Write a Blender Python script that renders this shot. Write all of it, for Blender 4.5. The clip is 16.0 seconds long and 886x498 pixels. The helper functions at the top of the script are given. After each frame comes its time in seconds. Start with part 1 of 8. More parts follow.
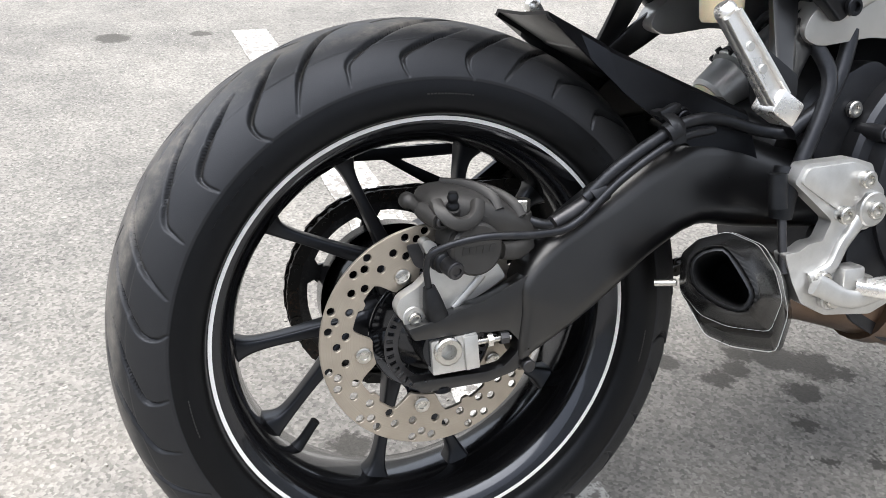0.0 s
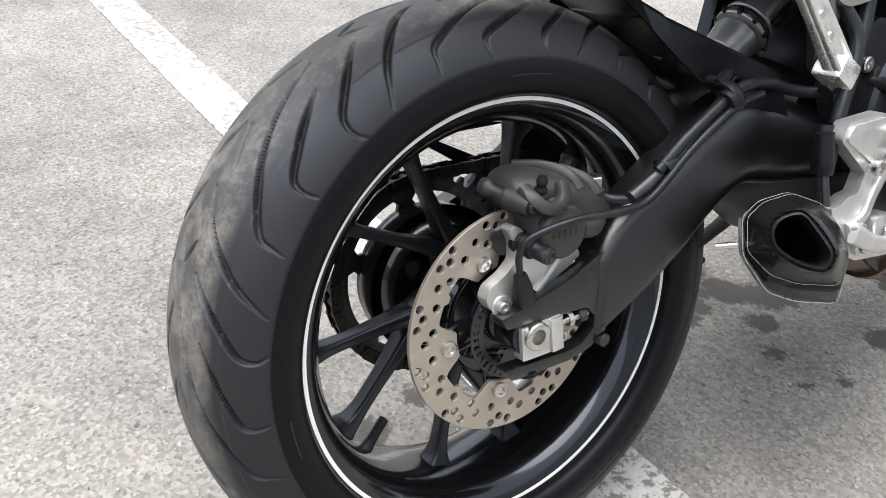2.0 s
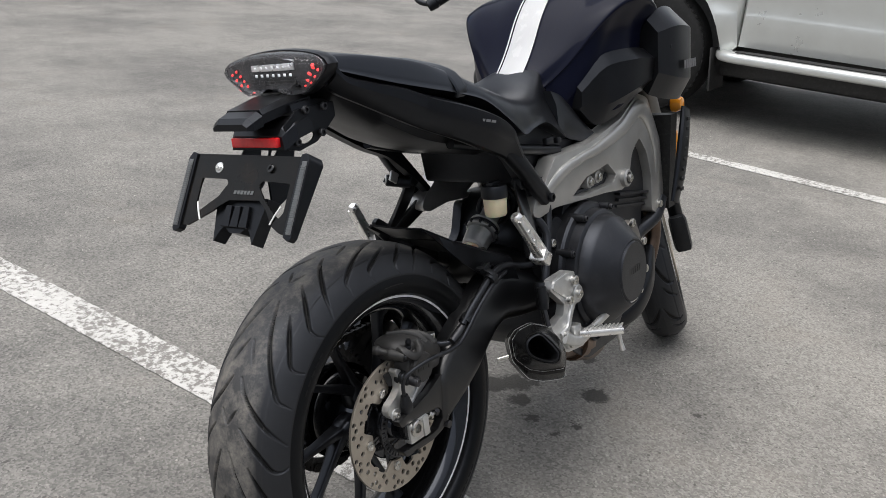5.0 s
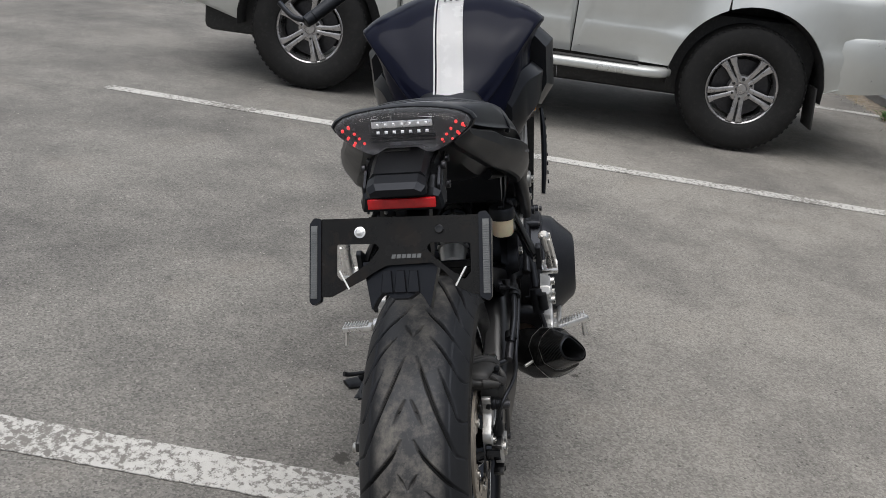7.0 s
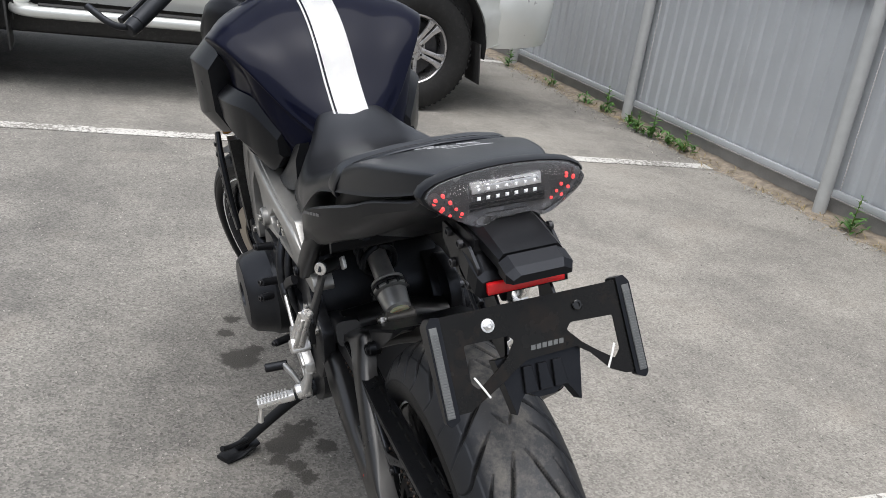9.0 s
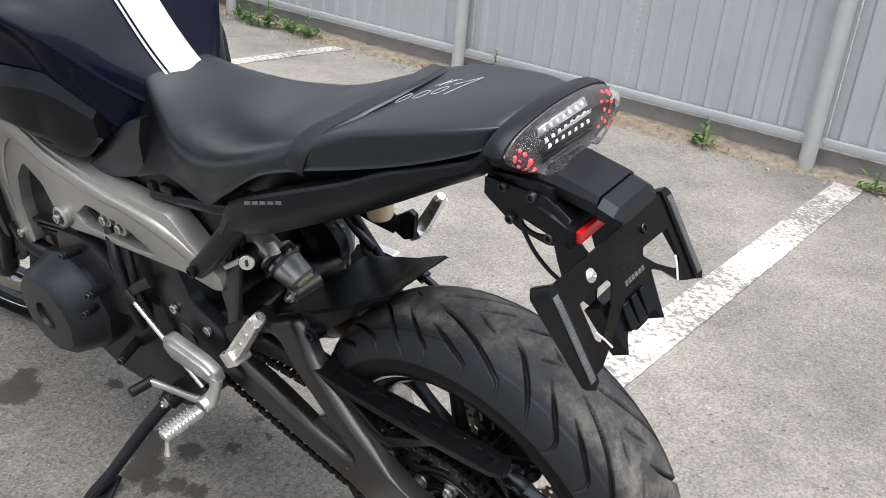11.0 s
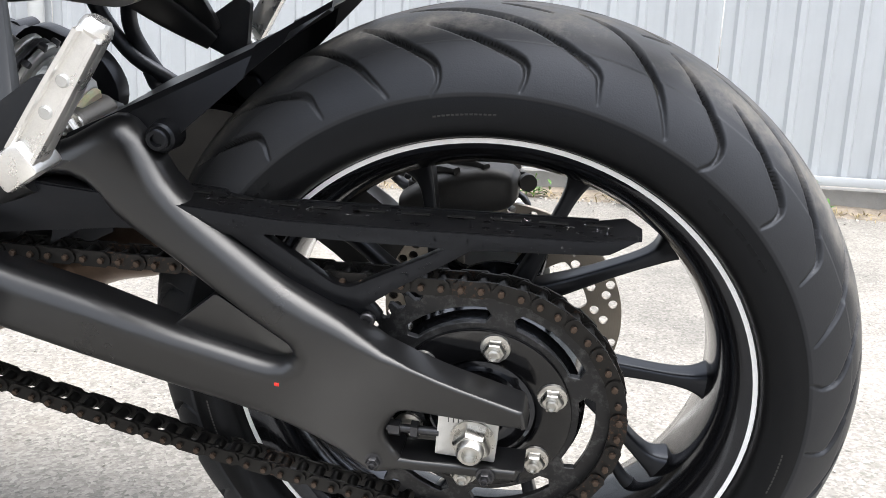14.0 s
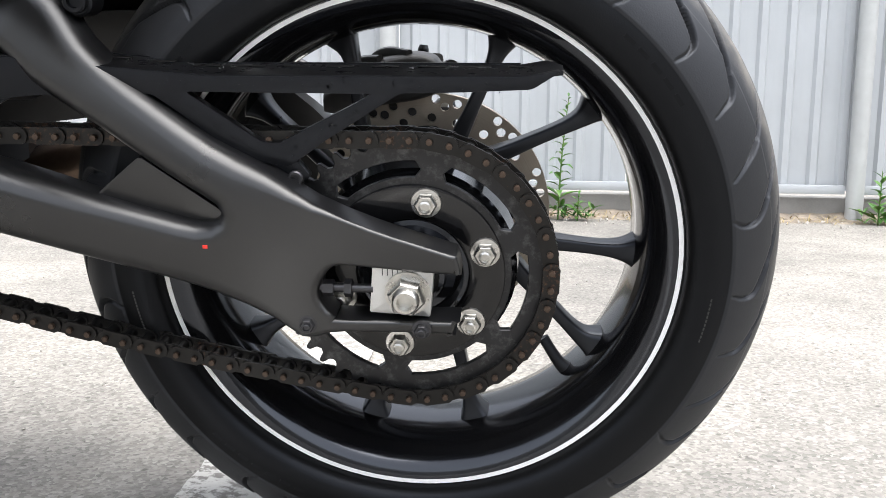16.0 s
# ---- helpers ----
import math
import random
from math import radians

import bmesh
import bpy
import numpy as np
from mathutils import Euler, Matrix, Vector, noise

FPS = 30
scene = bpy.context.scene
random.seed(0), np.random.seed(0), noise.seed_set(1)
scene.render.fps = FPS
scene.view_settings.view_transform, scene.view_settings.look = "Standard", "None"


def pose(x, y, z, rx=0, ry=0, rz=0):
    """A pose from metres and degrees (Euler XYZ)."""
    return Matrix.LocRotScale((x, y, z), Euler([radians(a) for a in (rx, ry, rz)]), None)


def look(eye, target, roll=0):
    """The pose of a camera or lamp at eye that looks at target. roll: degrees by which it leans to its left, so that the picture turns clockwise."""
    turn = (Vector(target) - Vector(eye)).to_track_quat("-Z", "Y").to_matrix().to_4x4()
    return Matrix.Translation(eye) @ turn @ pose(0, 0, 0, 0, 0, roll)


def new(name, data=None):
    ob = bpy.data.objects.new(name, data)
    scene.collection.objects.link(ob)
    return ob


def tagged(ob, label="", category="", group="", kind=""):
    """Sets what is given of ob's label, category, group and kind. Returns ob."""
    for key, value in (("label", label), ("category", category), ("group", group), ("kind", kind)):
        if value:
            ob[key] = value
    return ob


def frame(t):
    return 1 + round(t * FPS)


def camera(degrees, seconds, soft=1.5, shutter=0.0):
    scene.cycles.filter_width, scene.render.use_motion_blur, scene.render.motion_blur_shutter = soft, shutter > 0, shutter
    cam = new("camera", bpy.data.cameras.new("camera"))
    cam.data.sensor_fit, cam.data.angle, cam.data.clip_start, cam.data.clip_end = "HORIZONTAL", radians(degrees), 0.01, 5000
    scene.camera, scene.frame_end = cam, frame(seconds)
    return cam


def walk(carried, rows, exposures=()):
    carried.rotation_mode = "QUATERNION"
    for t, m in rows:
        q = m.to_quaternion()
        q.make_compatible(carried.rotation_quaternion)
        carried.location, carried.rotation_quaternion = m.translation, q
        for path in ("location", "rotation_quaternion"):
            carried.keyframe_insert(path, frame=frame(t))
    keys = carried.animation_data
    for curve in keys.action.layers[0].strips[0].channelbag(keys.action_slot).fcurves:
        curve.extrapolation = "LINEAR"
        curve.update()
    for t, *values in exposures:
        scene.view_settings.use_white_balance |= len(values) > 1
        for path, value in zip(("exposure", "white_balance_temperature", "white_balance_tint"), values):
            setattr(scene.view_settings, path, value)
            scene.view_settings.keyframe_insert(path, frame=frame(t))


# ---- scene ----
cam = camera(52.8, 16.0, soft=0.75)
PATH = [
    (0, (-0.287, -0.812, 0.836), (0.384, 0.877, -0.113), 3.4),
    (0.5, (-0.355, -0.709, 0.847), (0.420, 0.920, -0.131), 4.2),
    (1, (-0.388, -0.623, 0.834), (0.498, 0.929, -0.170), 5.0),
    (1.5, (-0.427, -0.617, 0.823), (0.538, 0.870, -0.206), 5.1),
    (2, (-0.504, -0.647, 0.849), (0.526, 0.783, -0.199), 5.3),
    (2.5, (-0.559, -0.688, 0.853), (0.533, 0.691, -0.201), 6.2),
    (3, (-0.586, -0.754, 0.888), (0.561, 0.595, -0.146), 6.8),
    (3.5, (-0.652, -0.911, 0.973), (0.537, 0.470, 0.033), 6.5),
    (4, (-0.729, -1.033, 1.090), (0.538, 0.367, 0.290), 4.7),
    (4.2, (-0.786, -1.049, 1.121), (0.528, 0.323, 0.352), 4.2),
    (6.3, (-1.470, -0.393, 1.250), (0.384, 0.030, 0.487), 6.8),
    (6.5, (-1.484, -0.312, 1.255), (0.394, 0.022, 0.502), 7.0),
    (7, (-1.430, -0.078, 1.252), (0.477, 0.081, 0.515), 7.2),
    (7.5, (-1.388, 0.128, 1.258), (0.525, 0.138, 0.521), 7.9),
    (8, (-1.328, 0.356, 1.266), (0.576, 0.113, 0.547), 8.1),
    (8.5, (-1.208, 0.492, 1.249), (0.645, -0.032, 0.547), 8.3),
    (9, (-1.070, 0.603, 1.240), (0.691, -0.158, 0.517), 8.6),
    (9.2, (-1.034, 0.650, 1.240), (0.677, -0.204, 0.501), 8.5),
    (11.3, (-0.520, 1.013, 1.204), (0.475, -0.553, 0.333), 4.7),
    (11.5, (-0.460, 1.027, 1.197), (0.447, -0.585, 0.313), 4.5),
    (12, (-0.316, 1.036, 1.173), (0.348, -0.671, 0.251), 4.7),
    (12.5, (-0.224, 0.992, 1.105), (0.274, -0.756, 0.158), 4.8),
    (13, (-0.150, 0.884, 0.988), (0.281, -0.898, 0.071), 2.8),
    (13.2, (-0.144, 0.861, 0.868), (0.321, -0.994, 0.131), 1.7),
    (13.5, (-0.109, 0.842, 0.752), (0.292, -1.050, 0.075), 1.6),
    (14, (-0.069, 0.810, 0.576), (0.228, -1.171, 0.141), 2.6),
    (14.5, (-0.050, 0.828, 0.463), (0.186, -1.193, 0.209), 1.8),
    (15, (-0.050, 0.838, 0.434), (0.157, -1.187, 0.194), 0.8),
    (15.5, (-0.067, 0.841, 0.408), (0.102, -1.184, 0.137), 0.5),
    (16, (-0.076, 0.841, 0.412), (0.063, -1.182, 0.118), 0.7),
]
EXPOSURES = [(0.0, 1.80), (3.0, 1.70), (4.2, 1.24), (6.3, 0.36), (7.0, 0.37), (8.0, 0.50), (9.2, 1.00), (11.3, 1.32), (12.5, 1.66), (13.0, 1.88), (14.0, 2.12), (15.0, 2.08), (16.0, 2.05)]
walk(cam, [(t, look(eye, target, roll)) for t, eye, target, roll in PATH], EXPOSURES)

# ---- light: a bright overcast sky ----
SUN_UP, SUN_ROUND = radians(77), radians(300)
world = bpy.data.worlds.new("overcast_sky")
scene.world = world
world.use_nodes = True
wn = world.node_tree.nodes
sky = wn.new("ShaderNodeTexSky")
sky.sky_type, sky.sun_disc, sky.sun_elevation, sky.sun_rotation = "NISHITA", False, SUN_UP, SUN_ROUND
sky.dust_density, sky.ozone_density = 3.0, 1.0
grey = wn.new("ShaderNodeHueSaturation")
grey.inputs["Saturation"].default_value = 0.32
world.node_tree.links.new(sky.outputs[0], grey.inputs["Color"])
world.node_tree.links.new(grey.outputs[0], wn["Background"].inputs["Color"])
wn["Background"].inputs["Strength"].default_value = 0.12
lamp = bpy.data.lights.new("sun", "SUN")
lamp.energy, lamp.angle, lamp.color = 1.5, radians(75), (1.0, 0.98, 0.96)
sun = new("sun", lamp)
sun.matrix_world = look((math.sin(SUN_ROUND) * math.cos(SUN_UP) * 20, math.cos(SUN_ROUND) * math.cos(SUN_UP) * 20, math.sin(SUN_UP) * 20), (0, 0, 0))


# ---- materials ----
def nodes_of(name):
    m = bpy.data.materials.new(name)
    m.use_nodes = True
    t = m.node_tree
    return m, t, t.nodes["Principled BSDF"]


def add(t, kind, **ins):
    n = t.nodes.new("ShaderNode" + kind)
    for k, v in ins.items():
        n.inputs[k.replace("_", " ")].default_value = v
    return n


def coords(t, scale=(1, 1, 1)):
    c = t.nodes.new("ShaderNodeTexCoord")
    m = add(t, "Mapping")
    m.inputs["Scale"].default_value = scale
    t.links.new(c.outputs["Object"], m.inputs["Vector"])
    return m.outputs["Vector"]


def noise_of(t, vec, scale, detail=4.0, rough=0.6):
    n = add(t, "TexNoise", Scale=scale, Detail=detail, Roughness=rough)
    t.links.new(vec, n.inputs["Vector"])
    return n.outputs["Fac"]


def ramp(t, fac, lo, hi, a=(0, 0, 0, 1), b=(1, 1, 1, 1)):
    r = t.nodes.new("ShaderNodeValToRGB")
    r.color_ramp.elements[0].position, r.color_ramp.elements[1].position = lo, hi
    r.color_ramp.elements[0].color, r.color_ramp.elements[1].color = a, b
    t.links.new(fac, r.inputs["Fac"])
    return r.outputs["Color"]


def mixed(t, fac, a, b, mode="MIX"):
    m = t.nodes.new("ShaderNodeMix")
    m.data_type, m.blend_type = "RGBA", mode
    for sock, v in ((m.inputs["Factor"], fac), (m.inputs["A"], a), (m.inputs["B"], b)):
        if isinstance(v, (int, float)):
            sock.default_value = v
        elif isinstance(v, tuple):
            sock.default_value = v
        else:
            t.links.new(v, sock)
    return m.outputs["Result"]


def rgb(c, k=1.0):
    c = (c, c, c) if isinstance(c, (int, float)) else c
    return (c[0] * k, c[1] * k, c[2] * k, 1.0)


def bumped(t, p, height, strength, distance):
    b = add(t, "Bump", Strength=strength, Distance=distance)
    t.links.new(height, b.inputs["Height"])
    t.links.new(b.outputs["Normal"], p.inputs["Normal"])


def pbr(name, col, rough=0.5, metal=0.0, vary=0.25, scale=18.0, grain=900.0, bump=0.12, dist=0.0004, coat=0.0, dust=0.0, dust_col=(0.32, 0.31, 0.29), spec=0.5):
    """A painted, moulded or cast surface: two scales of variation, fine relief, dust in patches."""
    m, t, p = nodes_of(name)
    v = coords(t)
    big, fine = noise_of(t, v, scale, 5), noise_of(t, v, grain, 2)
    c = mixed(t, ramp(t, big, 0.3, 0.7), rgb(col, 1 - vary), rgb(col, 1 + vary))
    c = mixed(t, ramp(t, fine, 0.35, 0.65, rgb(0.0), rgb(0.25)), c, rgb(col, 1.25))
    if dust:
        d = ramp(t, noise_of(t, v, scale * 2.3, 8, 0.75), 0.5, 0.78, rgb(0.0), rgb(dust))
        c = mixed(t, d, c, rgb(dust_col))
    t.links.new(c, p.inputs["Base Color"])
    r = mixed(t, big, rgb(max(rough - 0.1, 0.03)), rgb(min(rough + 0.12, 1.0)))
    t.links.new(r, p.inputs["Roughness"])
    p.inputs["Metallic"].default_value = metal
    p.inputs["Specular IOR Level"].default_value = spec
    p.inputs["Coat Weight"].default_value = coat
    p.inputs["Coat Roughness"].default_value = 0.05
    if bump:
        bumped(t, p, fine, bump, dist)
    return m


SWING = pbr("satin_black_swingarm_paint", (0.0045, 0.0045, 0.005), 0.30, 0.0, 0.2, 9, 1500, 0.04, 0.0001, dust=0.012, spec=0.74)
PLASTIC = pbr("matt_black_moulded_plastic", (0.0042, 0.0042, 0.0046), 0.32, 0, 0.25, 14, 1300, 0.12, 0.0002, dust=0.012, spec=0.27)
GLOSSBLACK = pbr("gloss_black_plastic", (0.0035, 0.0035, 0.004), 0.14, 0, 0.2, 8, 600, 0.03, 0.0002, coat=0.2, dust=0.012, spec=0.5)
RIMBLACK = pbr("black_wheel_lacquer", (0.004, 0.004, 0.0045), 0.13, 0.0, 0.2, 10, 700, 0.03, 0.0001, coat=0.3, dust=0.015)
SPOKEBLACK = pbr("satin_black_wheel_casting", (0.004, 0.004, 0.0045), 0.3, 0.0, 0.2, 10, 900, 0.06, 0.0001, dust=0.02, spec=0.4)
TRIM = pbr("rubber_black_trim", (0.0065, 0.0065, 0.0065), 0.46, 0, 0.2, 25, 900, 0.2, 0.0003, dust=0.03, spec=0.35)
FRAME = pbr("silver_cast_frame_paint", (0.42, 0.415, 0.40), 0.33, 0.7, 0.12, 11, 2200, 0.1, 0.0002, dust=0.1)
ALU = pbr("bare_cast_aluminium", (0.56, 0.56, 0.55), 0.36, 0.8, 0.15, 30, 1400, 0.25, 0.0003, dust=0.12)
POLISH = pbr("polished_aluminium", (0.80, 0.79, 0.77), 0.28, 0.9, 0.1, 40, 900, 0.1, 0.0002, dust=0.08)
ZINC = pbr("zinc_plated_steel", (0.55, 0.54, 0.51), 0.28, 1.0, 0.2, 60, 1500, 0.15, 0.0002, dust=0.15, dust_col=(0.2, 0.14, 0.09))
DARKSTEEL = pbr("blackened_bolt_steel", (0.06, 0.06, 0.064), 0.38, 0.8, 0.25, 60, 1500, 0.15, 0.0002)
ENGINE = pbr("dark_grey_engine_paint", (0.011, 0.011, 0.012), 0.34, 0.0, 0.25, 12, 1600, 0.2, 0.0003, dust=0.035, spec=0.36)
ENGINEGREY = pbr("bronze_grey_engine_cover", (0.19, 0.178, 0.163), 0.4, 0.7, 0.2, 15, 1500, 0.2, 0.0003, dust=0.1)
CALIPER = pbr("grey_brake_caliper_anodising", (0.036, 0.035, 0.034), 0.48, 0.2, 0.2, 25, 1500, 0.2, 0.0003, dust=0.035)
EXPIPE = pbr("heat_browned_exhaust_steel", (0.15, 0.105, 0.078), 0.35, 0.9, 0.45, 14, 700, 0.15, 0.0003, dust=0.2, dust_col=(0.13, 0.07, 0.04))
HOSE = pbr("black_rubber_hose", (0.008, 0.008, 0.0085), 0.40, 0, 0.2, 30, 900, 0.2, 0.0003, dust=0.06, spec=0.4)
WHITE = pbr("white_vinyl_stripe", (0.9, 0.9, 0.9), 0.25, 0, 0.03, 20, 900, 0.03, 0.0002, coat=0.3)
RESERVOIR = pbr("milky_fluid_reservoir_plastic", (0.72, 0.6, 0.42), 0.4, 0, 0.12, 30, 700, 0.1, 0.0003)
RESERVOIR.node_tree.nodes["Principled BSDF"].inputs["Subsurface Weight"].default_value = 0.3
CABLETIE = pbr("white_nylon_cable_tie", (0.8, 0.8, 0.78), 0.4, 0, 0.05, 60, 900, 0.05, 0.0002)
AMBER = pbr("amber_indicator_lens", (0.75, 0.28, 0.02), 0.15, 0, 0.1, 40, 600, 0.03, 0.0002, coat=0.5)
BLUE = pbr("blue_mirror_face", (0.04, 0.30, 0.72), 0.08, 0.6, 0.1, 8, 500, 0.0, 0.0002, coat=0.5)
RADIATOR = pbr("black_radiator_fins", (0.02, 0.02, 0.02), 0.5, 0.4, 0.3, 60, 900, 0.3, 0.0005, dust=0.12)
SILVERCAR = pbr("silver_metallic_car_paint", (0.60, 0.615, 0.595), 0.30, 0.5, 0.05, 5, 2500, 0.02, 0.0001, coat=0.6, dust=0.05)
CARTRIM = pbr("grey_black_car_trim", (0.02, 0.02, 0.02), 0.65, 0, 0.2, 20, 900, 0.25, 0.0004, dust=0.12)
CARTYRE = pbr("road_tyre_rubber", (0.012, 0.012, 0.012), 0.7, 0, 0.2, 14, 500, 0.3, 0.0008, dust=0.05, spec=0.3)
CARRIM = pbr("silver_alloy_wheel", (0.46, 0.45, 0.45), 0.28, 0.85, 0.15, 20, 1200, 0.08, 0.0002, dust=0.1)
CARGLASS = pbr("tinted_car_glass", (0.012, 0.013, 0.013), 0.05, 0, 0.1, 5, 500, 0.0, 0.0001)
FENCE = pbr("grey_painted_steel_sheet", (0.385, 0.405, 0.425), 0.38, 0.1, 0.06, 3, 700, 0.04, 0.0002, dust=0.1)
FENCEPOST = pbr("pale_grey_painted_pipe", (0.40, 0.41, 0.41), 0.45, 0.1, 0.08, 12, 700, 0.08, 0.0003, dust=0.12)
CONCRETE = pbr("rough_concrete_footing", (0.21, 0.205, 0.195), 0.9, 0, 0.2, 6, 140, 0.5, 0.003)
RIBGREY = pbr("grey_ribbed_plastic", (0.13, 0.135, 0.135), 0.35, 0.3, 0.15, 60, 900, 0.1, 0.0002)
PLASTER = pbr("grey_wall_render", (0.33, 0.32, 0.30), 0.9, 0, 0.25, 0.8, 60, 0.3, 0.004)
LOGO = pbr("faint_grey_lettering", (0.15, 0.15, 0.155), 0.5, 0.2, 0.1, 60, 900, 0.05, 0.0002)
DIMLOGO = pbr("dim_grey_lettering", (0.12, 0.125, 0.125), 0.4, 0.2, 0.1, 60, 900, 0.05, 0.0002)
DARKLOGO = pbr("dark_moulded_lettering", (0.02, 0.02, 0.02), 0.5, 0, 0.1, 60, 900, 0.05, 0.0002)
REDSPOT = pbr("red_paint_dot", (0.7, 0.03, 0.02), 0.4, 0, 0.1, 60, 900, 0.05, 0.0002)
CHALK = pbr("white_marker_ink", (0.42, 0.43, 0.45), 0.6, 0, 0.1, 60, 900, 0.05, 0.0002)
STONE = pbr("pale_loose_stone", (0.36, 0.34, 0.31), 0.9, 0, 0.3, 40, 200, 0.4, 0.001)
DRYSOIL = pbr("dry_soil_and_litter", (0.235, 0.198, 0.155), 0.95, 0, 0.45, 22, 160, 0.8, 0.006)
LEAF = pbr("weed_leaf", (0.07, 0.17, 0.03), 0.5, 0, 0.3, 30, 500, 0.2, 0.0004)
LEAF.node_tree.nodes["Principled BSDF"].inputs["Subsurface Weight"].default_value = 0.15
STRAW = pbr("dry_grass", (0.30, 0.24, 0.13), 0.8, 0, 0.3, 30, 500, 0.2, 0.0004)


def tank_paint():
    m, t, p = nodes_of("deep_blue_black_tank_lacquer")
    v = coords(t)
    lw = t.nodes.new("ShaderNodeTexNoise")
    lw.inputs["Scale"].default_value = 4000
    t.links.new(v, lw.inputs["Vector"])
    c = mixed(t, ramp(t, lw.outputs["Fac"], 0.45, 0.75), rgb((0.0022, 0.0026, 0.008)), rgb((0.004, 0.0055, 0.022)))
    t.links.new(c, p.inputs["Base Color"])
    p.inputs["Roughness"].default_value, p.inputs["Metallic"].default_value = 0.3, 0.0
    p.inputs["Specular IOR Level"].default_value = 0.06
    p.inputs["Coat Weight"].default_value, p.inputs["Coat Roughness"].default_value = 0.14, 0.010
    return m


TANK = tank_paint()


def vinyl():
    m, t, p = nodes_of("black_grained_seat_vinyl")
    v = coords(t)
    vor = add(t, "TexVoronoi", Scale=520.0)
    t.links.new(v, vor.inputs["Vector"])
    big = noise_of(t, v, 9, 5)
    t.links.new(mixed(t, big, rgb(0.0030), rgb(0.0048)), p.inputs["Base Color"])
    t.links.new(mixed(t, big, rgb(0.30), rgb(0.37)), p.inputs["Roughness"])
    p.inputs["Specular IOR Level"].default_value = 0.62
    bumped(t, p, vor.outputs["Distance"], 0.25, 0.0004)
    return m


VINYL = vinyl()


def carbon():
    m, t, p = nodes_of("carbon_fibre_weave")
    v = coords(t)
    a = add(t, "TexWave", Scale=75.0)
    a.wave_type, a.bands_direction = "BANDS", "DIAGONAL"
    t.links.new(v, a.inputs["Vector"])
    t.links.new(mixed(t, a.outputs["Fac"], rgb(0.002), rgb(0.014)), p.inputs["Base Color"])
    p.inputs["Roughness"].default_value, p.inputs["Coat Weight"].default_value = 0.22, 0.12
    p.inputs["Specular IOR Level"].default_value = 0.25
    return m


CARBON = carbon()


def rubber():
    """Tyre rubber: black sidewall, greyed and dusty where the crown has run on the road."""
    m, t, p = nodes_of("worn_tyre_rubber")
    c = t.nodes.new("ShaderNodeTexCoord")
    sep = t.nodes.new("ShaderNodeSeparateXYZ")
    t.links.new(c.outputs["Object"], sep.inputs[0])
    x2 = add(t, "Math"); x2.operation = "MULTIPLY"
    z2 = add(t, "Math"); z2.operation = "MULTIPLY"
    sm = add(t, "Math"); sm.operation = "ADD"
    rt = add(t, "Math"); rt.operation = "SQRT"
    for k in (0, 1):
        t.links.new(sep.outputs["X"], x2.inputs[k]); t.links.new(sep.outputs["Z"], z2.inputs[k])
    t.links.new(x2.outputs[0], sm.inputs[0]); t.links.new(z2.outputs[0], sm.inputs[1]); t.links.new(sm.outputs[0], rt.inputs[0])
    mr = add(t, "MapRange", From_Min=0.3085, From_Max=0.3185, To_Min=0.0, To_Max=1.0)
    t.links.new(rt.outputs[0], mr.inputs["Value"])
    vec = coords(t)
    n1, n2, n3 = noise_of(t, vec, 16, 8, 0.72), noise_of(t, vec, 700, 3), noise_of(t, vec, 55, 6, 0.7)
    k = add(t, "Math"); k.operation = "MULTIPLY"
    t.links.new(mr.outputs[0], k.inputs[0]); t.links.new(ramp(t, mixed(t, 0.45, n1, mixed(t, 0.4, n3, noise_of(t, vec, 240, 5, 0.8))), 0.46, 0.60), k.inputs[1])
    edge = add(t, "MapRange", From_Min=0.2665, From_Max=0.2680, To_Min=0.0, To_Max=1.0)
    t.links.new(rt.outputs[0], edge.inputs["Value"])
    base = mixed(t, edge.outputs[0], mixed(t, n3, rgb(0.0035), rgb(0.006)), mixed(t, n1, rgb((0.008, 0.0082, 0.0088)), rgb((0.022, 0.0219, 0.0221))))
    worn = mixed(t, mr.outputs[0], base, rgb((0.047, 0.046, 0.045)))
    col = mixed(t, k.outputs[0], worn, rgb((0.17, 0.158, 0.14)))
    t.links.new(col, p.inputs["Base Color"])
    t.links.new(mixed(t, k.outputs[0], mixed(t, edge.outputs[0], rgb(0.36), rgb(0.5)), rgb(0.9)), p.inputs["Roughness"])
    bumped(t, p, n2, 0.25, 0.0006)
    t.links.new(mixed(t, edge.outputs[0], rgb(0.16), rgb(0.34)), p.inputs["Specular IOR Level"])
    return m


RUBBER = rubber()
# Near-black for tread groove floors, and for shade put into slots and recesses.
GROOVE = pbr("black_groove_and_recess_fill", (0.0055, 0.0055, 0.0055), 0.5, 0, 0.2, 60, 800, 0.15, 0.0003, spec=0.2)


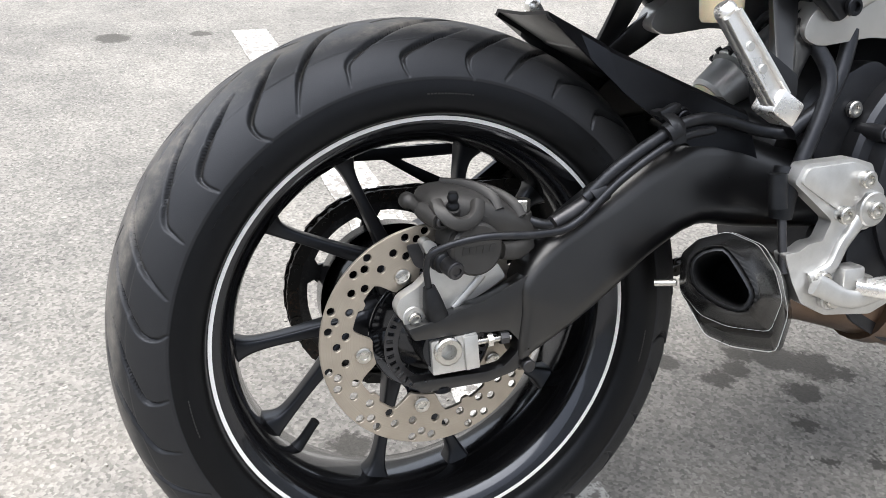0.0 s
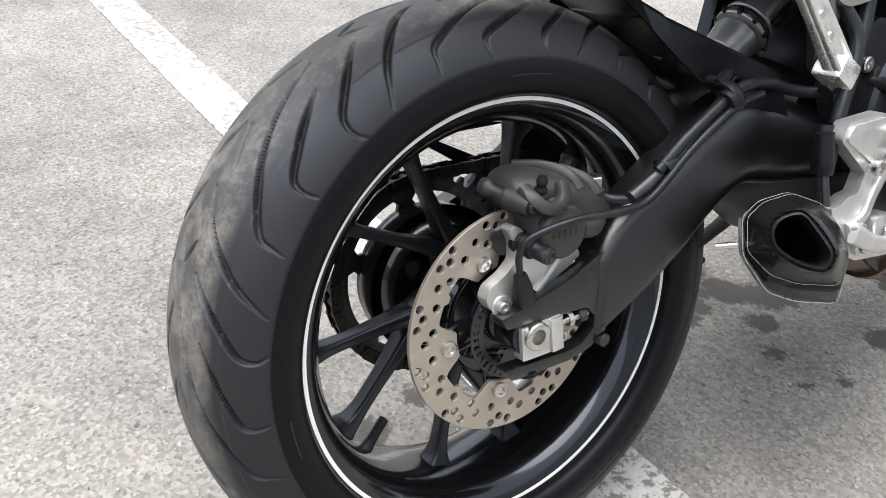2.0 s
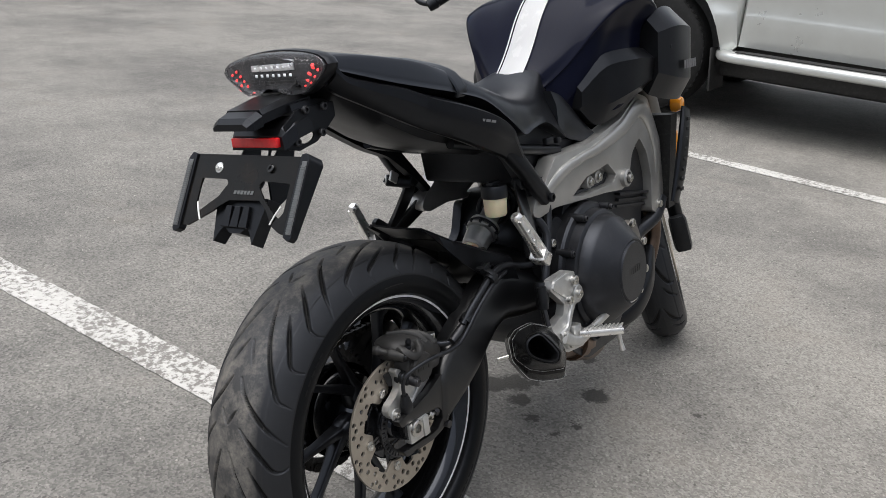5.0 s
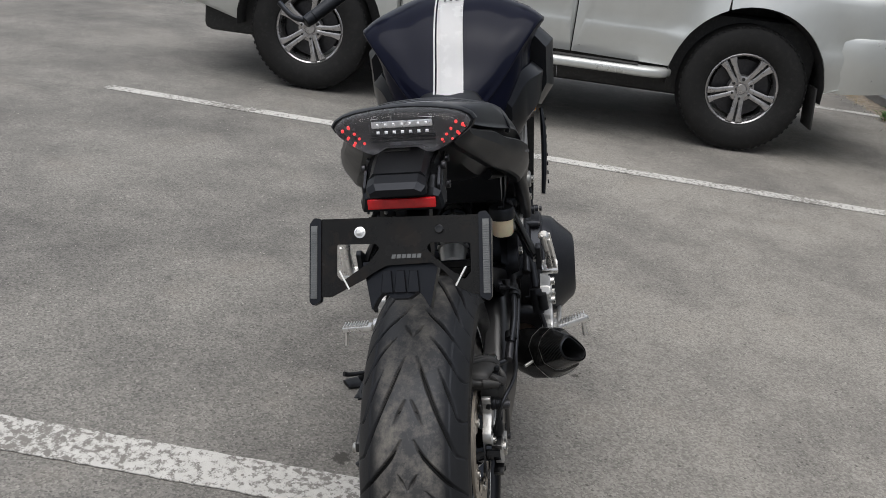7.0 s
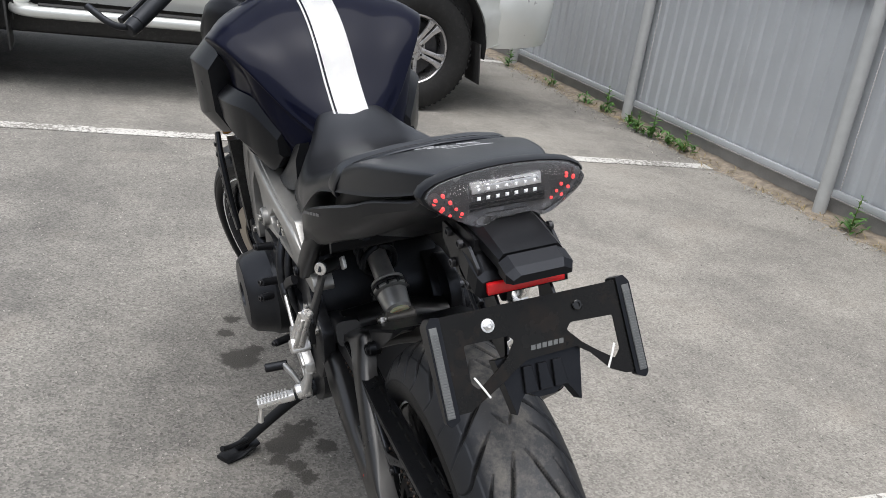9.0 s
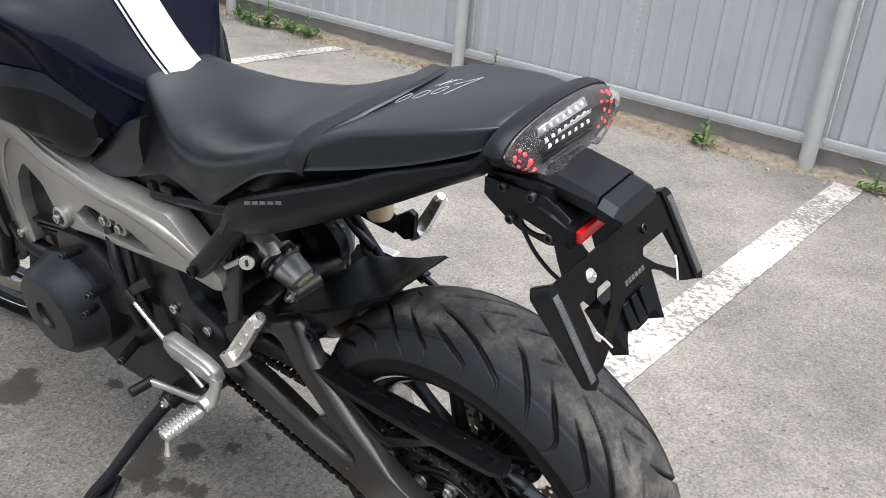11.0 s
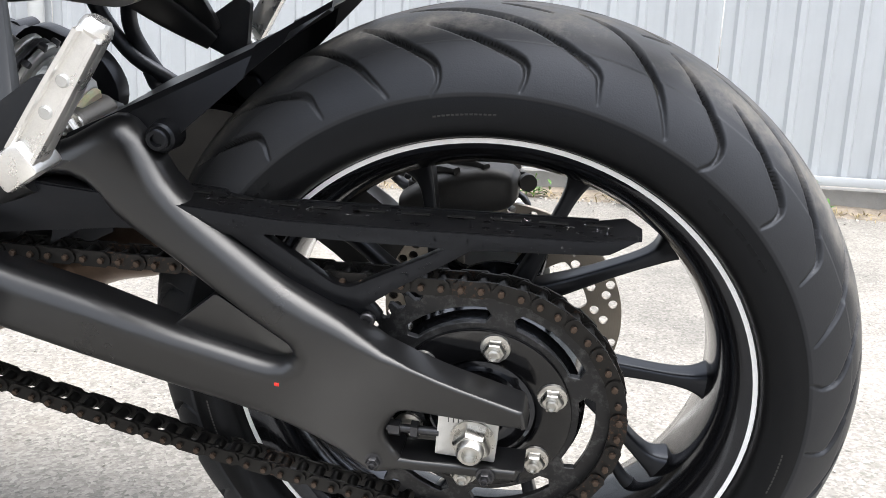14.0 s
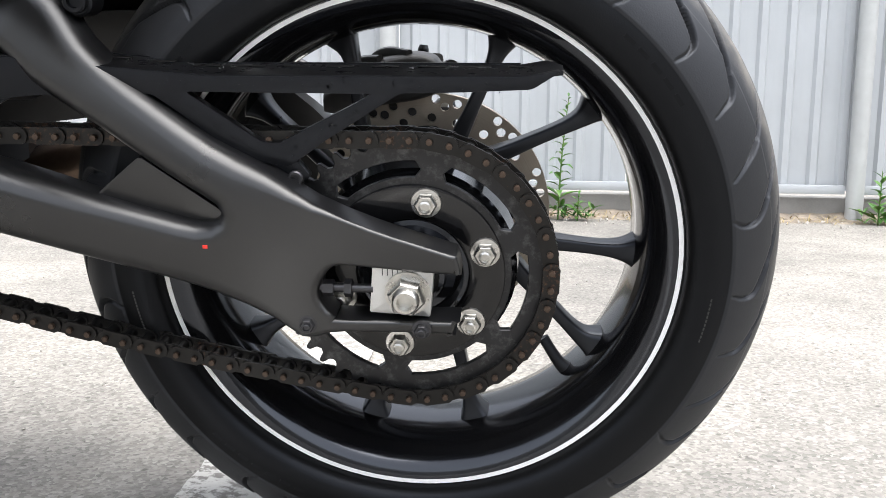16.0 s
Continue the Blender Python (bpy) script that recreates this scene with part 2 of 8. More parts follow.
def disc_steel():
    m, t, p = nodes_of("used_brake_disc_steel")
    c = t.nodes.new("ShaderNodeTexCoord")
    sep = t.nodes.new("ShaderNodeSeparateXYZ")
    t.links.new(c.outputs["Object"], sep.inputs[0])
    ln = t.nodes.new("ShaderNodeVectorMath"); ln.operation = "LENGTH"
    mask = t.nodes.new("ShaderNodeVectorMath"); mask.operation = "MULTIPLY"; mask.inputs[1].default_value = (1, 0, 1)
    t.links.new(c.outputs["Object"], mask.inputs[0]); t.links.new(mask.outputs[0], ln.inputs[0])
    rings = add(t, "TexNoise", Scale=900.0, Detail=3.0); rings.noise_dimensions = "1D"
    t.links.new(ln.outputs["Value"], rings.inputs["W"])
    v = coords(t)
    c1 = mixed(t, noise_of(t, v, 30, 6), rgb((0.34, 0.30, 0.25)), rgb((0.52, 0.47, 0.40)))
    t.links.new(mixed(t, ramp(t, rings.outputs["Fac"], 0.3, 0.7, rgb(0.0), rgb(0.5)), c1, rgb((0.37, 0.33, 0.28))), p.inputs["Base Color"])
    p.inputs["Metallic"].default_value, p.inputs["Roughness"].default_value = 0.75, 0.45
    bumped(t, p, rings.outputs["Fac"], 0.12, 0.0002)
    return m


DISC = disc_steel()


def chain_steel():
    m, t, p = nodes_of("oily_chain_steel_with_rust")
    v = coords(t)
    o = t.nodes.new("ShaderNodeObjectInfo")
    n = noise_of(t, v, 260, 5, 0.7)
    s = add(t, "Math"); s.operation = "MULTIPLY_ADD"; s.inputs[1].default_value = 0.35
    t.links.new(o.outputs["Random"], s.inputs[0]); t.links.new(n, s.inputs[2])
    t.links.new(mixed(t, ramp(t, s.outputs[0], 0.85, 1.1), rgb((0.016, 0.015, 0.014)), rgb((0.09, 0.048, 0.028))), p.inputs["Base Color"])
    p.inputs["Metallic"].default_value, p.inputs["Roughness"].default_value = 0.55, 0.42
    bumped(t, p, n, 0.2, 0.0003)
    return m


CHAIN = chain_steel()
PIN = pbr("rusty_rivet_pin", (0.085, 0.06, 0.045), 0.45, 0.7, 0.5, 120, 900, 0.2, 0.0002)
SPROCKETMAT = pbr("worn_black_sprocket", (0.022, 0.022, 0.023), 0.34, 0.5, 0.25, 30, 900, 0.1, 0.0002, dust=0.35, dust_col=(0.30, 0.30, 0.30))


def lens(name, col, rough=0.02, clarity=1.0, ior=1.14):
    m, t, p = nodes_of(name)
    p.inputs["Base Color"].default_value = rgb(col)
    p.inputs["Transmission Weight"].default_value, p.inputs["Roughness"].default_value, p.inputs["IOR"].default_value = clarity, rough, ior
    return m


CLEAR = lens("clear_lamp_lens", (0.95, 0.95, 0.97), 0.02, 0.98, 1.18)
RED = pbr("red_reflector", (0.6, 0.008, 0.012), 0.22, 0, 0.2, 60, 1500, 0.4, 0.0006, coat=0.5)
REFLECT = pbr("aluminised_lamp_reflector", (0.78, 0.78, 0.79), 0.28, 0.9, 0.15, 60, 900, 0.3, 0.0005)

LAMPGREY = pbr("grey_lamp_bezel", (0.06, 0.06, 0.064), 0.25, 0.6, 0.1, 60, 900, 0.1, 0.0002)


def glow(name, col, power):
    m, t, p = nodes_of(name)
    p.inputs["Base Color"].default_value = rgb(col)
    p.inputs["Emission Color"].default_value, p.inputs["Emission Strength"].default_value = rgb(col), power
    return m


LEDRED = glow("lit_red_led", (1.0, 0.06, 0.06), 0.3)
LEDWHITE = pbr("unlit_clear_led", (0.86, 0.87, 0.89), 0.15, 0.0, 0.05, 60, 900, 0.0)


# oil spots under and round the motorcycle: place and radius
SPOTS = [(1.145, 0.205, 0.075), (1.19, 0.16, 0.04), (1.30, 0.225, 0.035), (1.39, 0.195, 0.03), (0.765, 0.125, 0.055), (0.80, 0.09, 0.03), (0.585, 0.135, 0.035), (0.632, 0.150, 0.03), (0.715, 0.165, 0.055), (0.66, 0.19, 0.03), (0.70, 0.065, 0.04),
         (0.645, 0.0, 0.025), (0.855, -0.072, 0.05), (1.02, 0.037, 0.03), (0.685, -0.103, 0.02), (0.62, -0.085, 0.018), (0.95, -0.32, 0.02), (-0.03, 0.145, 0.04), (0.068, 0.181, 0.028), (-0.264, 2.42, 0.08), (0.031, 2.44, 0.05), (0.34, 0.25, 0.03), (0.53, 0.20, 0.03)]


def asphalt():
    """Weathered asphalt: pale stones in a grey binder, pits, patches and fine grit."""
    m, t, p = nodes_of("weathered_asphalt")
    v = coords(t)
    st = add(t, "TexVoronoi", Scale=190.0, Randomness=1.0)
    t.links.new(v, st.inputs["Vector"])
    st2 = add(t, "TexVoronoi", Scale=420.0)
    t.links.new(v, st2.inputs["Vector"])
    patch, mid, fine = noise_of(t, v, 0.55, 6, 0.6), noise_of(t, v, 7.0, 8, 0.7), noise_of(t, v, 260, 4, 0.7)
    c = mixed(t, ramp(t, patch, 0.30, 0.72), rgb((0.185, 0.179, 0.168)), rgb((0.245, 0.234, 0.216)))
    c = mixed(t, ramp(t, mid, 0.36, 0.66, rgb(0.0), rgb(0.6)), c, rgb((0.285, 0.27, 0.245)))
    c = mixed(t, ramp(t, noise_of(t, v, 2.8, 7, 0.72), 0.50, 0.70, rgb(0.0), rgb(0.42)), c, rgb((0.092, 0.09, 0.085)))
    sp = t.nodes.new("ShaderNodeSeparateXYZ")
    t.links.new(v, sp.inputs[0])
    edge = add(t, "Math"); edge.operation = "MULTIPLY_ADD"; edge.inputs[1].default_value = 1.6
    t.links.new(patch, edge.inputs[0]); t.links.new(sp.outputs["Y"], edge.inputs[2])
    seam = add(t, "MapRange", From_Min=0.0, From_Max=1.5, To_Min=0.0, To_Max=1.0)
    t.links.new(edge.outputs[0], seam.inputs["Value"])
    c = mixed(t, seam.outputs[0], mixed(t, 0.5, c, rgb((0.31, 0.288, 0.26))), mixed(t, 0.55, c, rgb((0.125, 0.123, 0.119))))
    stone = mixed(t, 0.55, st.outputs["Color"], rgb((0.5, 0.48, 0.45)), "MIX")
    bw = t.nodes.new("ShaderNodeRGBToBW")
    t.links.new(stone, bw.inputs[0])
    c = mixed(t, 0.55, c, ramp(t, bw.outputs[0], 0.27, 0.73, rgb((0.07, 0.068, 0.063)), rgb((0.46, 0.44, 0.405))))
    c = mixed(t, ramp(t, fine, 0.28, 0.42, rgb(0.55), rgb(0.0)), c, rgb(0.085))
    c = mixed(t, ramp(t, noise_of(t, v, 2.3, 9, 0.8), 0.66, 0.8, rgb(0.0), rgb(0.35)), c, rgb((0.10, 0.095, 0.085)))
    pits = add(t, "TexVoronoi", Scale=36.0)
    t.links.new(v, pits.inputs["Vector"])
    c = mixed(t, ramp(t, pits.outputs["Distance"], 0.10, 0.20, rgb(0.75), rgb(0.0)), c, mixed(t, ramp(t, noise_of(t, v, 31, 2), 0.48, 0.52), rgb((0.07, 0.066, 0.06)), rgb((0.40, 0.38, 0.35))))
    stain = mixed(t, ramp(t, noise_of(t, v, 0.9, 12, 0.74), 0.38, 0.58), rgb((0.58, 0.58, 0.582)), rgb((1.00, 0.995, 0.98)))
    c = mixed(t, 1.0, c, stain, "MULTIPLY")
    c = mixed(t, ramp(t, noise_of(t, v, 1.7, 6, 0.7), 0.56, 0.74, rgb(0.0), rgb(0.35)), c, rgb((0.235, 0.205, 0.172)))
    wob = add(t, "TexNoise", Scale=38.0, Detail=7.0, Roughness=0.75)
    t.links.new(v, wob.inputs["Vector"])
    shift = t.nodes.new("ShaderNodeVectorMath"); shift.operation = "MULTIPLY_ADD"
    shift.inputs[1].default_value, shift.inputs[2].default_value = (0.085, 0.085, 0.0), (-0.0425, -0.0425, 0.0)
    t.links.new(wob.outputs["Color"], shift.inputs[0])
    moved = t.nodes.new("ShaderNodeVectorMath"); moved.operation = "ADD"
    t.links.new(v, moved.inputs[0]); t.links.new(shift.outputs[0], moved.inputs[1])
    soak = None
    for x, y, r in SPOTS:
        d = t.nodes.new("ShaderNodeVectorMath"); d.operation = "DISTANCE"
        d.inputs[1].default_value = (x, y, 0)
        t.links.new(moved.outputs[0], d.inputs[0])
        m1 = add(t, "MapRange", From_Min=r * 0.86, From_Max=r * 0.62, To_Min=0.0, To_Max=0.93)
        t.links.new(d.outputs["Value"], m1.inputs["Value"])
        if soak is None:
            soak = m1.outputs[0]
        else:
            mx = add(t, "Math"); mx.operation = "MAXIMUM"
            t.links.new(soak, mx.inputs[0]); t.links.new(m1.outputs[0], mx.inputs[1])
            soak = mx.outputs[0]
    c = mixed(t, soak, c, mixed(t, fine, rgb((0.02, 0.019, 0.017)), rgb((0.085, 0.08, 0.07))))
    t.links.new(c, p.inputs["Base Color"])
    p.inputs["Roughness"].default_value, p.inputs["Specular IOR Level"].default_value = 0.78, 0.4
    h = add(t, "Math"); h.operation = "MULTIPLY_ADD"; h.inputs[1].default_value = 0.6
    t.links.new(st.outputs["Distance"], h.inputs[0]); t.links.new(fine, h.inputs[2])
    bumped(t, p, h.outputs[0], 0.55, 0.003)
    return m


ASPHALT = asphalt()


def line_paint():
    """White road paint, worn through to the asphalt in flakes."""
    m, t, p = nodes_of("worn_white_road_paint")
    v = coords(t)
    n1, n2 = noise_of(t, v, 48, 9, 0.78), noise_of(t, v, 2.0, 4)
    k = mixed(t, 0.3, n1, n2)
    worn = ramp(t, k, 0.462, 0.505)
    c = mixed(t, noise_of(t, v, 30, 5), rgb((0.42, 0.41, 0.385)), rgb((0.62, 0.61, 0.585)))
    t.links.new(mixed(t, worn, rgb((0.19, 0.18, 0.165)), c), p.inputs["Base Color"])
    p.inputs["Roughness"].default_value = 0.8
    bumped(t, p, noise_of(t, v, 300, 4), 0.5, 0.003)
    return m


PAINT = line_paint()


# Blue put into the blacks' sheen, standing in for a bluer sky's reflection.
for black in (PLASTIC, RIMBLACK, SPOKEBLACK, TRIM, VINYL, TANK, RUBBER, ENGINE, HOSE):
    black.node_tree.nodes["Principled BSDF"].inputs["Specular Tint"].default_value = (0.90, 0.97, 1.12, 1.0)

PLATEBLACK = pbr("black_plate_back_with_rust_film", (0.006, 0.0058, 0.0055), 0.25, 0, 0.4, 9, 700, 0.08, 0.0002, dust=0.6, dust_col=(0.030, 0.019, 0.012), spec=0.2)
DROP = lens("water_drop", (1, 1, 1), 0.0)


# ---- modelling helpers ----
def mesh_object(name, bm, material, parent=None, label="", angle=38):
    if isinstance(bm, bpy.types.Mesh):
        me = bm
    else:
        me = bpy.data.meshes.new(name)
        bm.normal_update()
        bm.to_mesh(me)
        bm.free()
        me.polygons.foreach_set("use_smooth", [True] * len(me.polygons))
        me.set_sharp_from_angle(angle=radians(angle))
    if not me.materials:
        me.materials.append(material)
    ob = new(name, me)
    if parent is not None:
        ob.parent = parent
    if label:
        ob["label"] = label
    return ob


def part(name, bm, material, parent, label="", angle=38):
    """One mesh object under a thing or under a part of it."""
    return mesh_object(name, bm, material, parent, label, angle)


def piece(name, me, parent, m, label=""):
    """An object of its own on a shared mesh."""
    ob = new(name, me)
    ob.parent = parent
    ob.matrix_basis = m
    if label:
        ob["label"] = label
    return ob


def shared(name, bm, material, angle=38):
    me = bpy.data.meshes.new(name)
    bm.normal_update()
    bm.to_mesh(me)
    bm.free()
    me.polygons.foreach_set("use_smooth", [True] * len(me.polygons))
    me.set_sharp_from_angle(angle=radians(angle))
    me.materials.append(material)
    return me


def curve_through(pts, n=8, closed=False):
    """Catmull-Rom points through pts (any dimension)."""
    p = [np.array(q, float) for q in pts]
    out, k = [], len(p)
    spans = k if closed else k - 1
    for i in range(spans):
        if closed:
            a, b, c, d = p[i - 1], p[i], p[(i + 1) % k], p[(i + 2) % k]
        else:
            b, c = p[i], p[i + 1]
            a = p[i - 1] if i else 2 * b - c
            d = p[i + 2] if i + 2 < k else 2 * c - b
        for j in range(n):
            t = j / n
            out.append(0.5 * (2 * b + (c - a) * t + (2 * a - 5 * b + 4 * c - d) * t * t + (3 * b - a - 3 * c + d) * t ** 3))
    if not closed:
        out.append(p[-1])
    return out


def rings_to_mesh(bm, rings, cap=True, closed=True):
    """Skins a row of rings of equal length."""
    vs = [[bm.verts.new(Vector([float(v) for v in q])) for q in r] for r in rings]
    n = len(vs[0])
    for a, b in zip(vs, vs[1:]):
        for i in range(n if closed else n - 1):
            j = (i + 1) % n
            bm.faces.new((a[i], a[j], b[j], b[i]))
    if cap:
        bm.faces.new(list(reversed(vs[0])))
        bm.faces.new(vs[-1])
    return vs


def fix(bm):
    bmesh.ops.remove_doubles(bm, verts=bm.verts, dist=1e-6)
    bmesh.ops.recalc_face_normals(bm, faces=bm.faces)
    return bm


def sweep(pts, size, seg=14, steps=6, power=2.0, side=(0, 1, 0), bm=None):
    """A bar along a curve through pts. size: per point (half width along side, half height across it). power: 2 round, 4 boxy."""
    bm = bm or bmesh.new()
    size = [(s, s) if isinstance(s, (int, float)) else s for s in ([size] * len(pts) if isinstance(size, (int, float, tuple)) else size)]
    full = [tuple(p) + tuple(s) for p, s in zip(pts, size)]
    path = curve_through(full, steps) if len(pts) > 2 else [np.array(f, float) for f in full]
    rings = []
    for i, q in enumerate(path):
        d = path[min(i + 1, len(path) - 1)][:3] - path[max(i - 1, 0)][:3]
        tan = Vector(d).normalized()
        s = Vector(side)
        s = s - tan * s.dot(tan)
        if s.length < 1e-3:
            s = tan.orthogonal()
        s.normalize()
        h = tan.cross(s)
        ring = []
        for k in range(seg):
            a = 2 * math.pi * (k + 0.5) / seg
            ca, sa = math.cos(a), math.sin(a)
            u = math.copysign(abs(ca) ** (2 / power), ca) * q[3]
            v = math.copysign(abs(sa) ** (2 / power), sa) * q[4]
            ring.append(Vector(q[:3]) + s * u + h * v)
        rings.append(ring)
    rings_to_mesh(bm, rings)
    bmesh.ops.recalc_face_normals(bm, faces=bm.faces)
    return bm


def lathe(profile, seg=64, bm=None, closed=False, axis="y", centre=(0, 0, 0)):
    """Turns a profile of (place on the axis, radius) round the axis."""
    bm = bm or bmesh.new()
    rings = []
    for k in range(seg):
        a = 2 * math.pi * k / seg
        c, s = math.cos(a), math.sin(a)
        if axis == "y":
            rings.append([(r * s + centre[0], h + centre[1], r * c + centre[2]) for h, r in profile])
        elif axis == "x":
            rings.append([(h + centre[0], r * c + centre[1], r * s + centre[2]) for h, r in profile])
        else:
            rings.append([(r * c + centre[0], r * s + centre[1], h + centre[2]) for h, r in profile])
    vs = [[bm.verts.new(q) for q in r] for r in rings]
    n = len(profile)
    for i in range(seg):
        a, b = vs[i], vs[(i + 1) % seg]
        for j in range(n if closed else n - 1):
            k = (j + 1) % n
            bm.faces.new((a[j], b[j], b[k], a[k]))
    bmesh.ops.remove_doubles(bm, verts=bm.verts, dist=1e-6)
    bmesh.ops.recalc_face_normals(bm, faces=bm.faces)
    return bm


def inside(poly, x, z):
    c, n = False, len(poly)
    for i in range(n):
        (x1, z1), (x2, z2) = poly[i], poly[i - 1]
        if (z1 > z) != (z2 > z) and x < (x2 - x1) * (z - z1) / (z2 - z1) + x1:
            c = not c
    return c


def plate(loops, y0, y1, bevel=0.0, segs=2, bm=None, inner=()):
    """A flat plate in the x-z plane from y0 to y1. loops: the outline, then its holes."""
    from mathutils.geometry import delaunay_2d_cdt
    out = bm or bmesh.new()
    bm = bmesh.new()
    co, edges = [], []
    for lp in loops:
        k = len(co)
        co += [Vector(p) for p in lp]
        edges += [(k + i, k + (i + 1) % len(lp)) for i in range(len(lp))]
    co += [Vector(p) for p in inner]
    v2, _, f2, *_ = delaunay_2d_cdt(co, edges, [], 0, 1e-7)
    keep = []
    for f in f2:
        cx, cz = sum(v2[i][0] for i in f) / len(f), sum(v2[i][1] for i in f) / len(f)
        if inside(loops[0], cx, cz) and not any(inside(h, cx, cz) for h in loops[1:]):
            keep.append(f)
    lo = [bm.verts.new((p[0], y0, p[1])) for p in v2]
    hi = [bm.verts.new((p[0], y1, p[1])) for p in v2]
    count = {}
    for f in keep:
        bm.faces.new([lo[i] for i in f])
        bm.faces.new([hi[i] for i in reversed(f)])
        for i, j in zip(f, f[1:] + f[:1]):
            count[(i, j)] = 1
    for (i, j) in count:
        if (j, i) not in count:
            bm.faces.new((lo[j], lo[i], hi[i], hi[j]))
    loose = [v for v in bm.verts if not v.link_faces]
    bmesh.ops.delete(bm, geom=loose, context="VERTS")
    bmesh.ops.recalc_face_normals(bm, faces=bm.faces)
    if bevel:
        sharp = [e for e in bm.edges if len(e.link_faces) == 2 and abs(e.link_faces[0].normal.y) > 0.9 and abs(e.link_faces[1].normal.y) < 0.1 or len(e.link_faces) == 2 and abs(e.link_faces[1].normal.y) > 0.9 and abs(e.link_faces[0].normal.y) < 0.1]
        bmesh.ops.bevel(bm, geom=sharp, offset=bevel, segments=segs, affect="EDGES", profile=0.5, clamp_overlap=True)
    tmp = bpy.data.meshes.new("tmp")
    bm.to_mesh(tmp)
    bm.free()
    out.from_mesh(tmp)
    bpy.data.meshes.remove(tmp)
    return out


def circle(cx, cz, r, n=16, turn=0.0):
    return [(cx + r * math.sin(turn + 2 * math.pi * i / n), cz + r * math.cos(turn + 2 * math.pi * i / n)) for i in range(n)]


def round_poly(pts, r, n=4):
    """The outline with its corners rounded by about r."""
    out = []
    for i, p in enumerate(pts):
        p, a, b = Vector(p), Vector(pts[i - 1]), Vector(pts[(i + 1) % len(pts)])
        u, v = (a - p), (b - p)
        k = min(r, 0.45 * u.length, 0.45 * v.length)
        s, e = p + u.normalized() * k, p + v.normalized() * k
        for j in range(n + 1):
            t = j / n
            q = s * (1 - t) ** 2 + p * 2 * t * (1 - t) + e * t * t
            out.append((q.x, q.y))
    return out


def box(cx, cy, cz, sx, sy, sz, bevel=0.003, bm=None, turn=None):
    """A bevelled block with full sizes sx, sy, sz."""
    out = bm or bmesh.new()
    b = bmesh.new()
    bmesh.ops.create_cube(b, size=1.0)
    bmesh.ops.scale(b, vec=(sx, sy, sz), verts=b.verts)
    if bevel:
        bmesh.ops.bevel(b, geom=b.edges[:], offset=bevel, segments=2, affect="EDGES", profile=0.5, clamp_overlap=True)
    m = Matrix.Translation((cx, cy, cz)) @ (turn.to_4x4() if turn is not None else Matrix.Identity(4))
    b.transform(m)
    tmp = bpy.data.meshes.new("tmp")
    b.to_mesh(tmp)
    b.free()
    out.from_mesh(tmp)
    bpy.data.meshes.remove(tmp)
    return out


def rod(a, b, r, seg=14, r2=None, bm=None, chamfer=0.0):
    """A round bar from a to b."""
    a, b = Vector(a), Vector(b)
    d = (b - a)
    n = d.normalized()
    s = n.orthogonal().normalized()
    h = n.cross(s)
    bm = bm or bmesh.new()
    r2 = r if r2 is None else r2
    rows = [(0, r), (1, r2)] if not chamfer else [(0, r - chamfer), (chamfer / d.length, r), (1 - chamfer / d.length, r2), (1, r2 - chamfer)]
    rings = [[a + d * t + (s * math.cos(2 * math.pi * k / seg) + h * math.sin(2 * math.pi * k / seg)) * rr for k in range(seg)] for t, rr in rows]
    rings_to_mesh(bm, rings)
    bmesh.ops.recalc_face_normals(bm, faces=bm.faces)
    return bm


def loft(sections, steps=5, around=3, cap=True, smooth_ring=True):
    """A skin through closed sections of equal count."""
    secs = [curve_through(s, around, True) if smooth_ring else [np.array(q, float) for q in s] for s in sections]
    n = len(secs[0])
    rings = curve_through([np.concatenate(s) for s in secs], steps)
    rings = [r.reshape(n, 3) for r in rings]
    bm = bmesh.new()
    rings_to_mesh(bm, rings, cap)
    bmesh.ops.recalc_face_normals(bm, faces=bm.faces)
    return bm


def sym(x, half, lean=0.0):
    """A closed section at x from a half profile of (y, z) from top centre down; lean: x shift per metre of height."""
    z0 = half[0][1]
    left = [(x + lean * (z - z0), y, z) for y, z in half]
    right = [(x + lean * (z - z0), -y, z) for y, z in reversed(half) if y > 1e-6]
    return left + right


def axis_to(p, d):
    """A matrix at p whose z looks along d."""
    return Matrix.Translation(p) @ Vector(d).to_track_quat("Z", "Y").to_matrix().to_4x4()


def bolt_mesh(name, r, h, material, hexhead=False, socket=True):
    """A bolt head along +z: round with a socket, or a hexagon on a flange."""
    bm = bmesh.new()
    if hexhead:
        lathe([(0, 0), (0, r * 1.35), (h * 0.22, r * 1.3), (h * 0.3, r * 0.9)], 16, bm, axis="z")
        rows = [(h * 0.2, r), (h * 0.85, r), (h, r * 0.85)]
        rings = [[(rr * math.cos(math.pi / 3 * k), rr * math.sin(math.pi / 3 * k), z) for k in range(6)] for z, rr in rows]
        rings_to_mesh(bm, rings)
        lathe([(h * 0.9, r * 0.55), (h * 1.35, r * 0.55), (h * 1.42, r * 0.4), (h * 1.2, r * 0.38), (h * 1.2, 0)], 12, bm, axis="z")
    else:
        lathe([(0, 0), (0, r), (h * 0.8, r), (h, r * 0.85), (h, r * 0.55), (h * 0.45, r * 0.5), (h * 0.45, 0)] if socket else [(0, 0), (0, r), (h * 0.6, r * 0.95), (h, r * 0.5), (h, 0)], 14, bm, axis="z")
    return shared(name, bm, material)


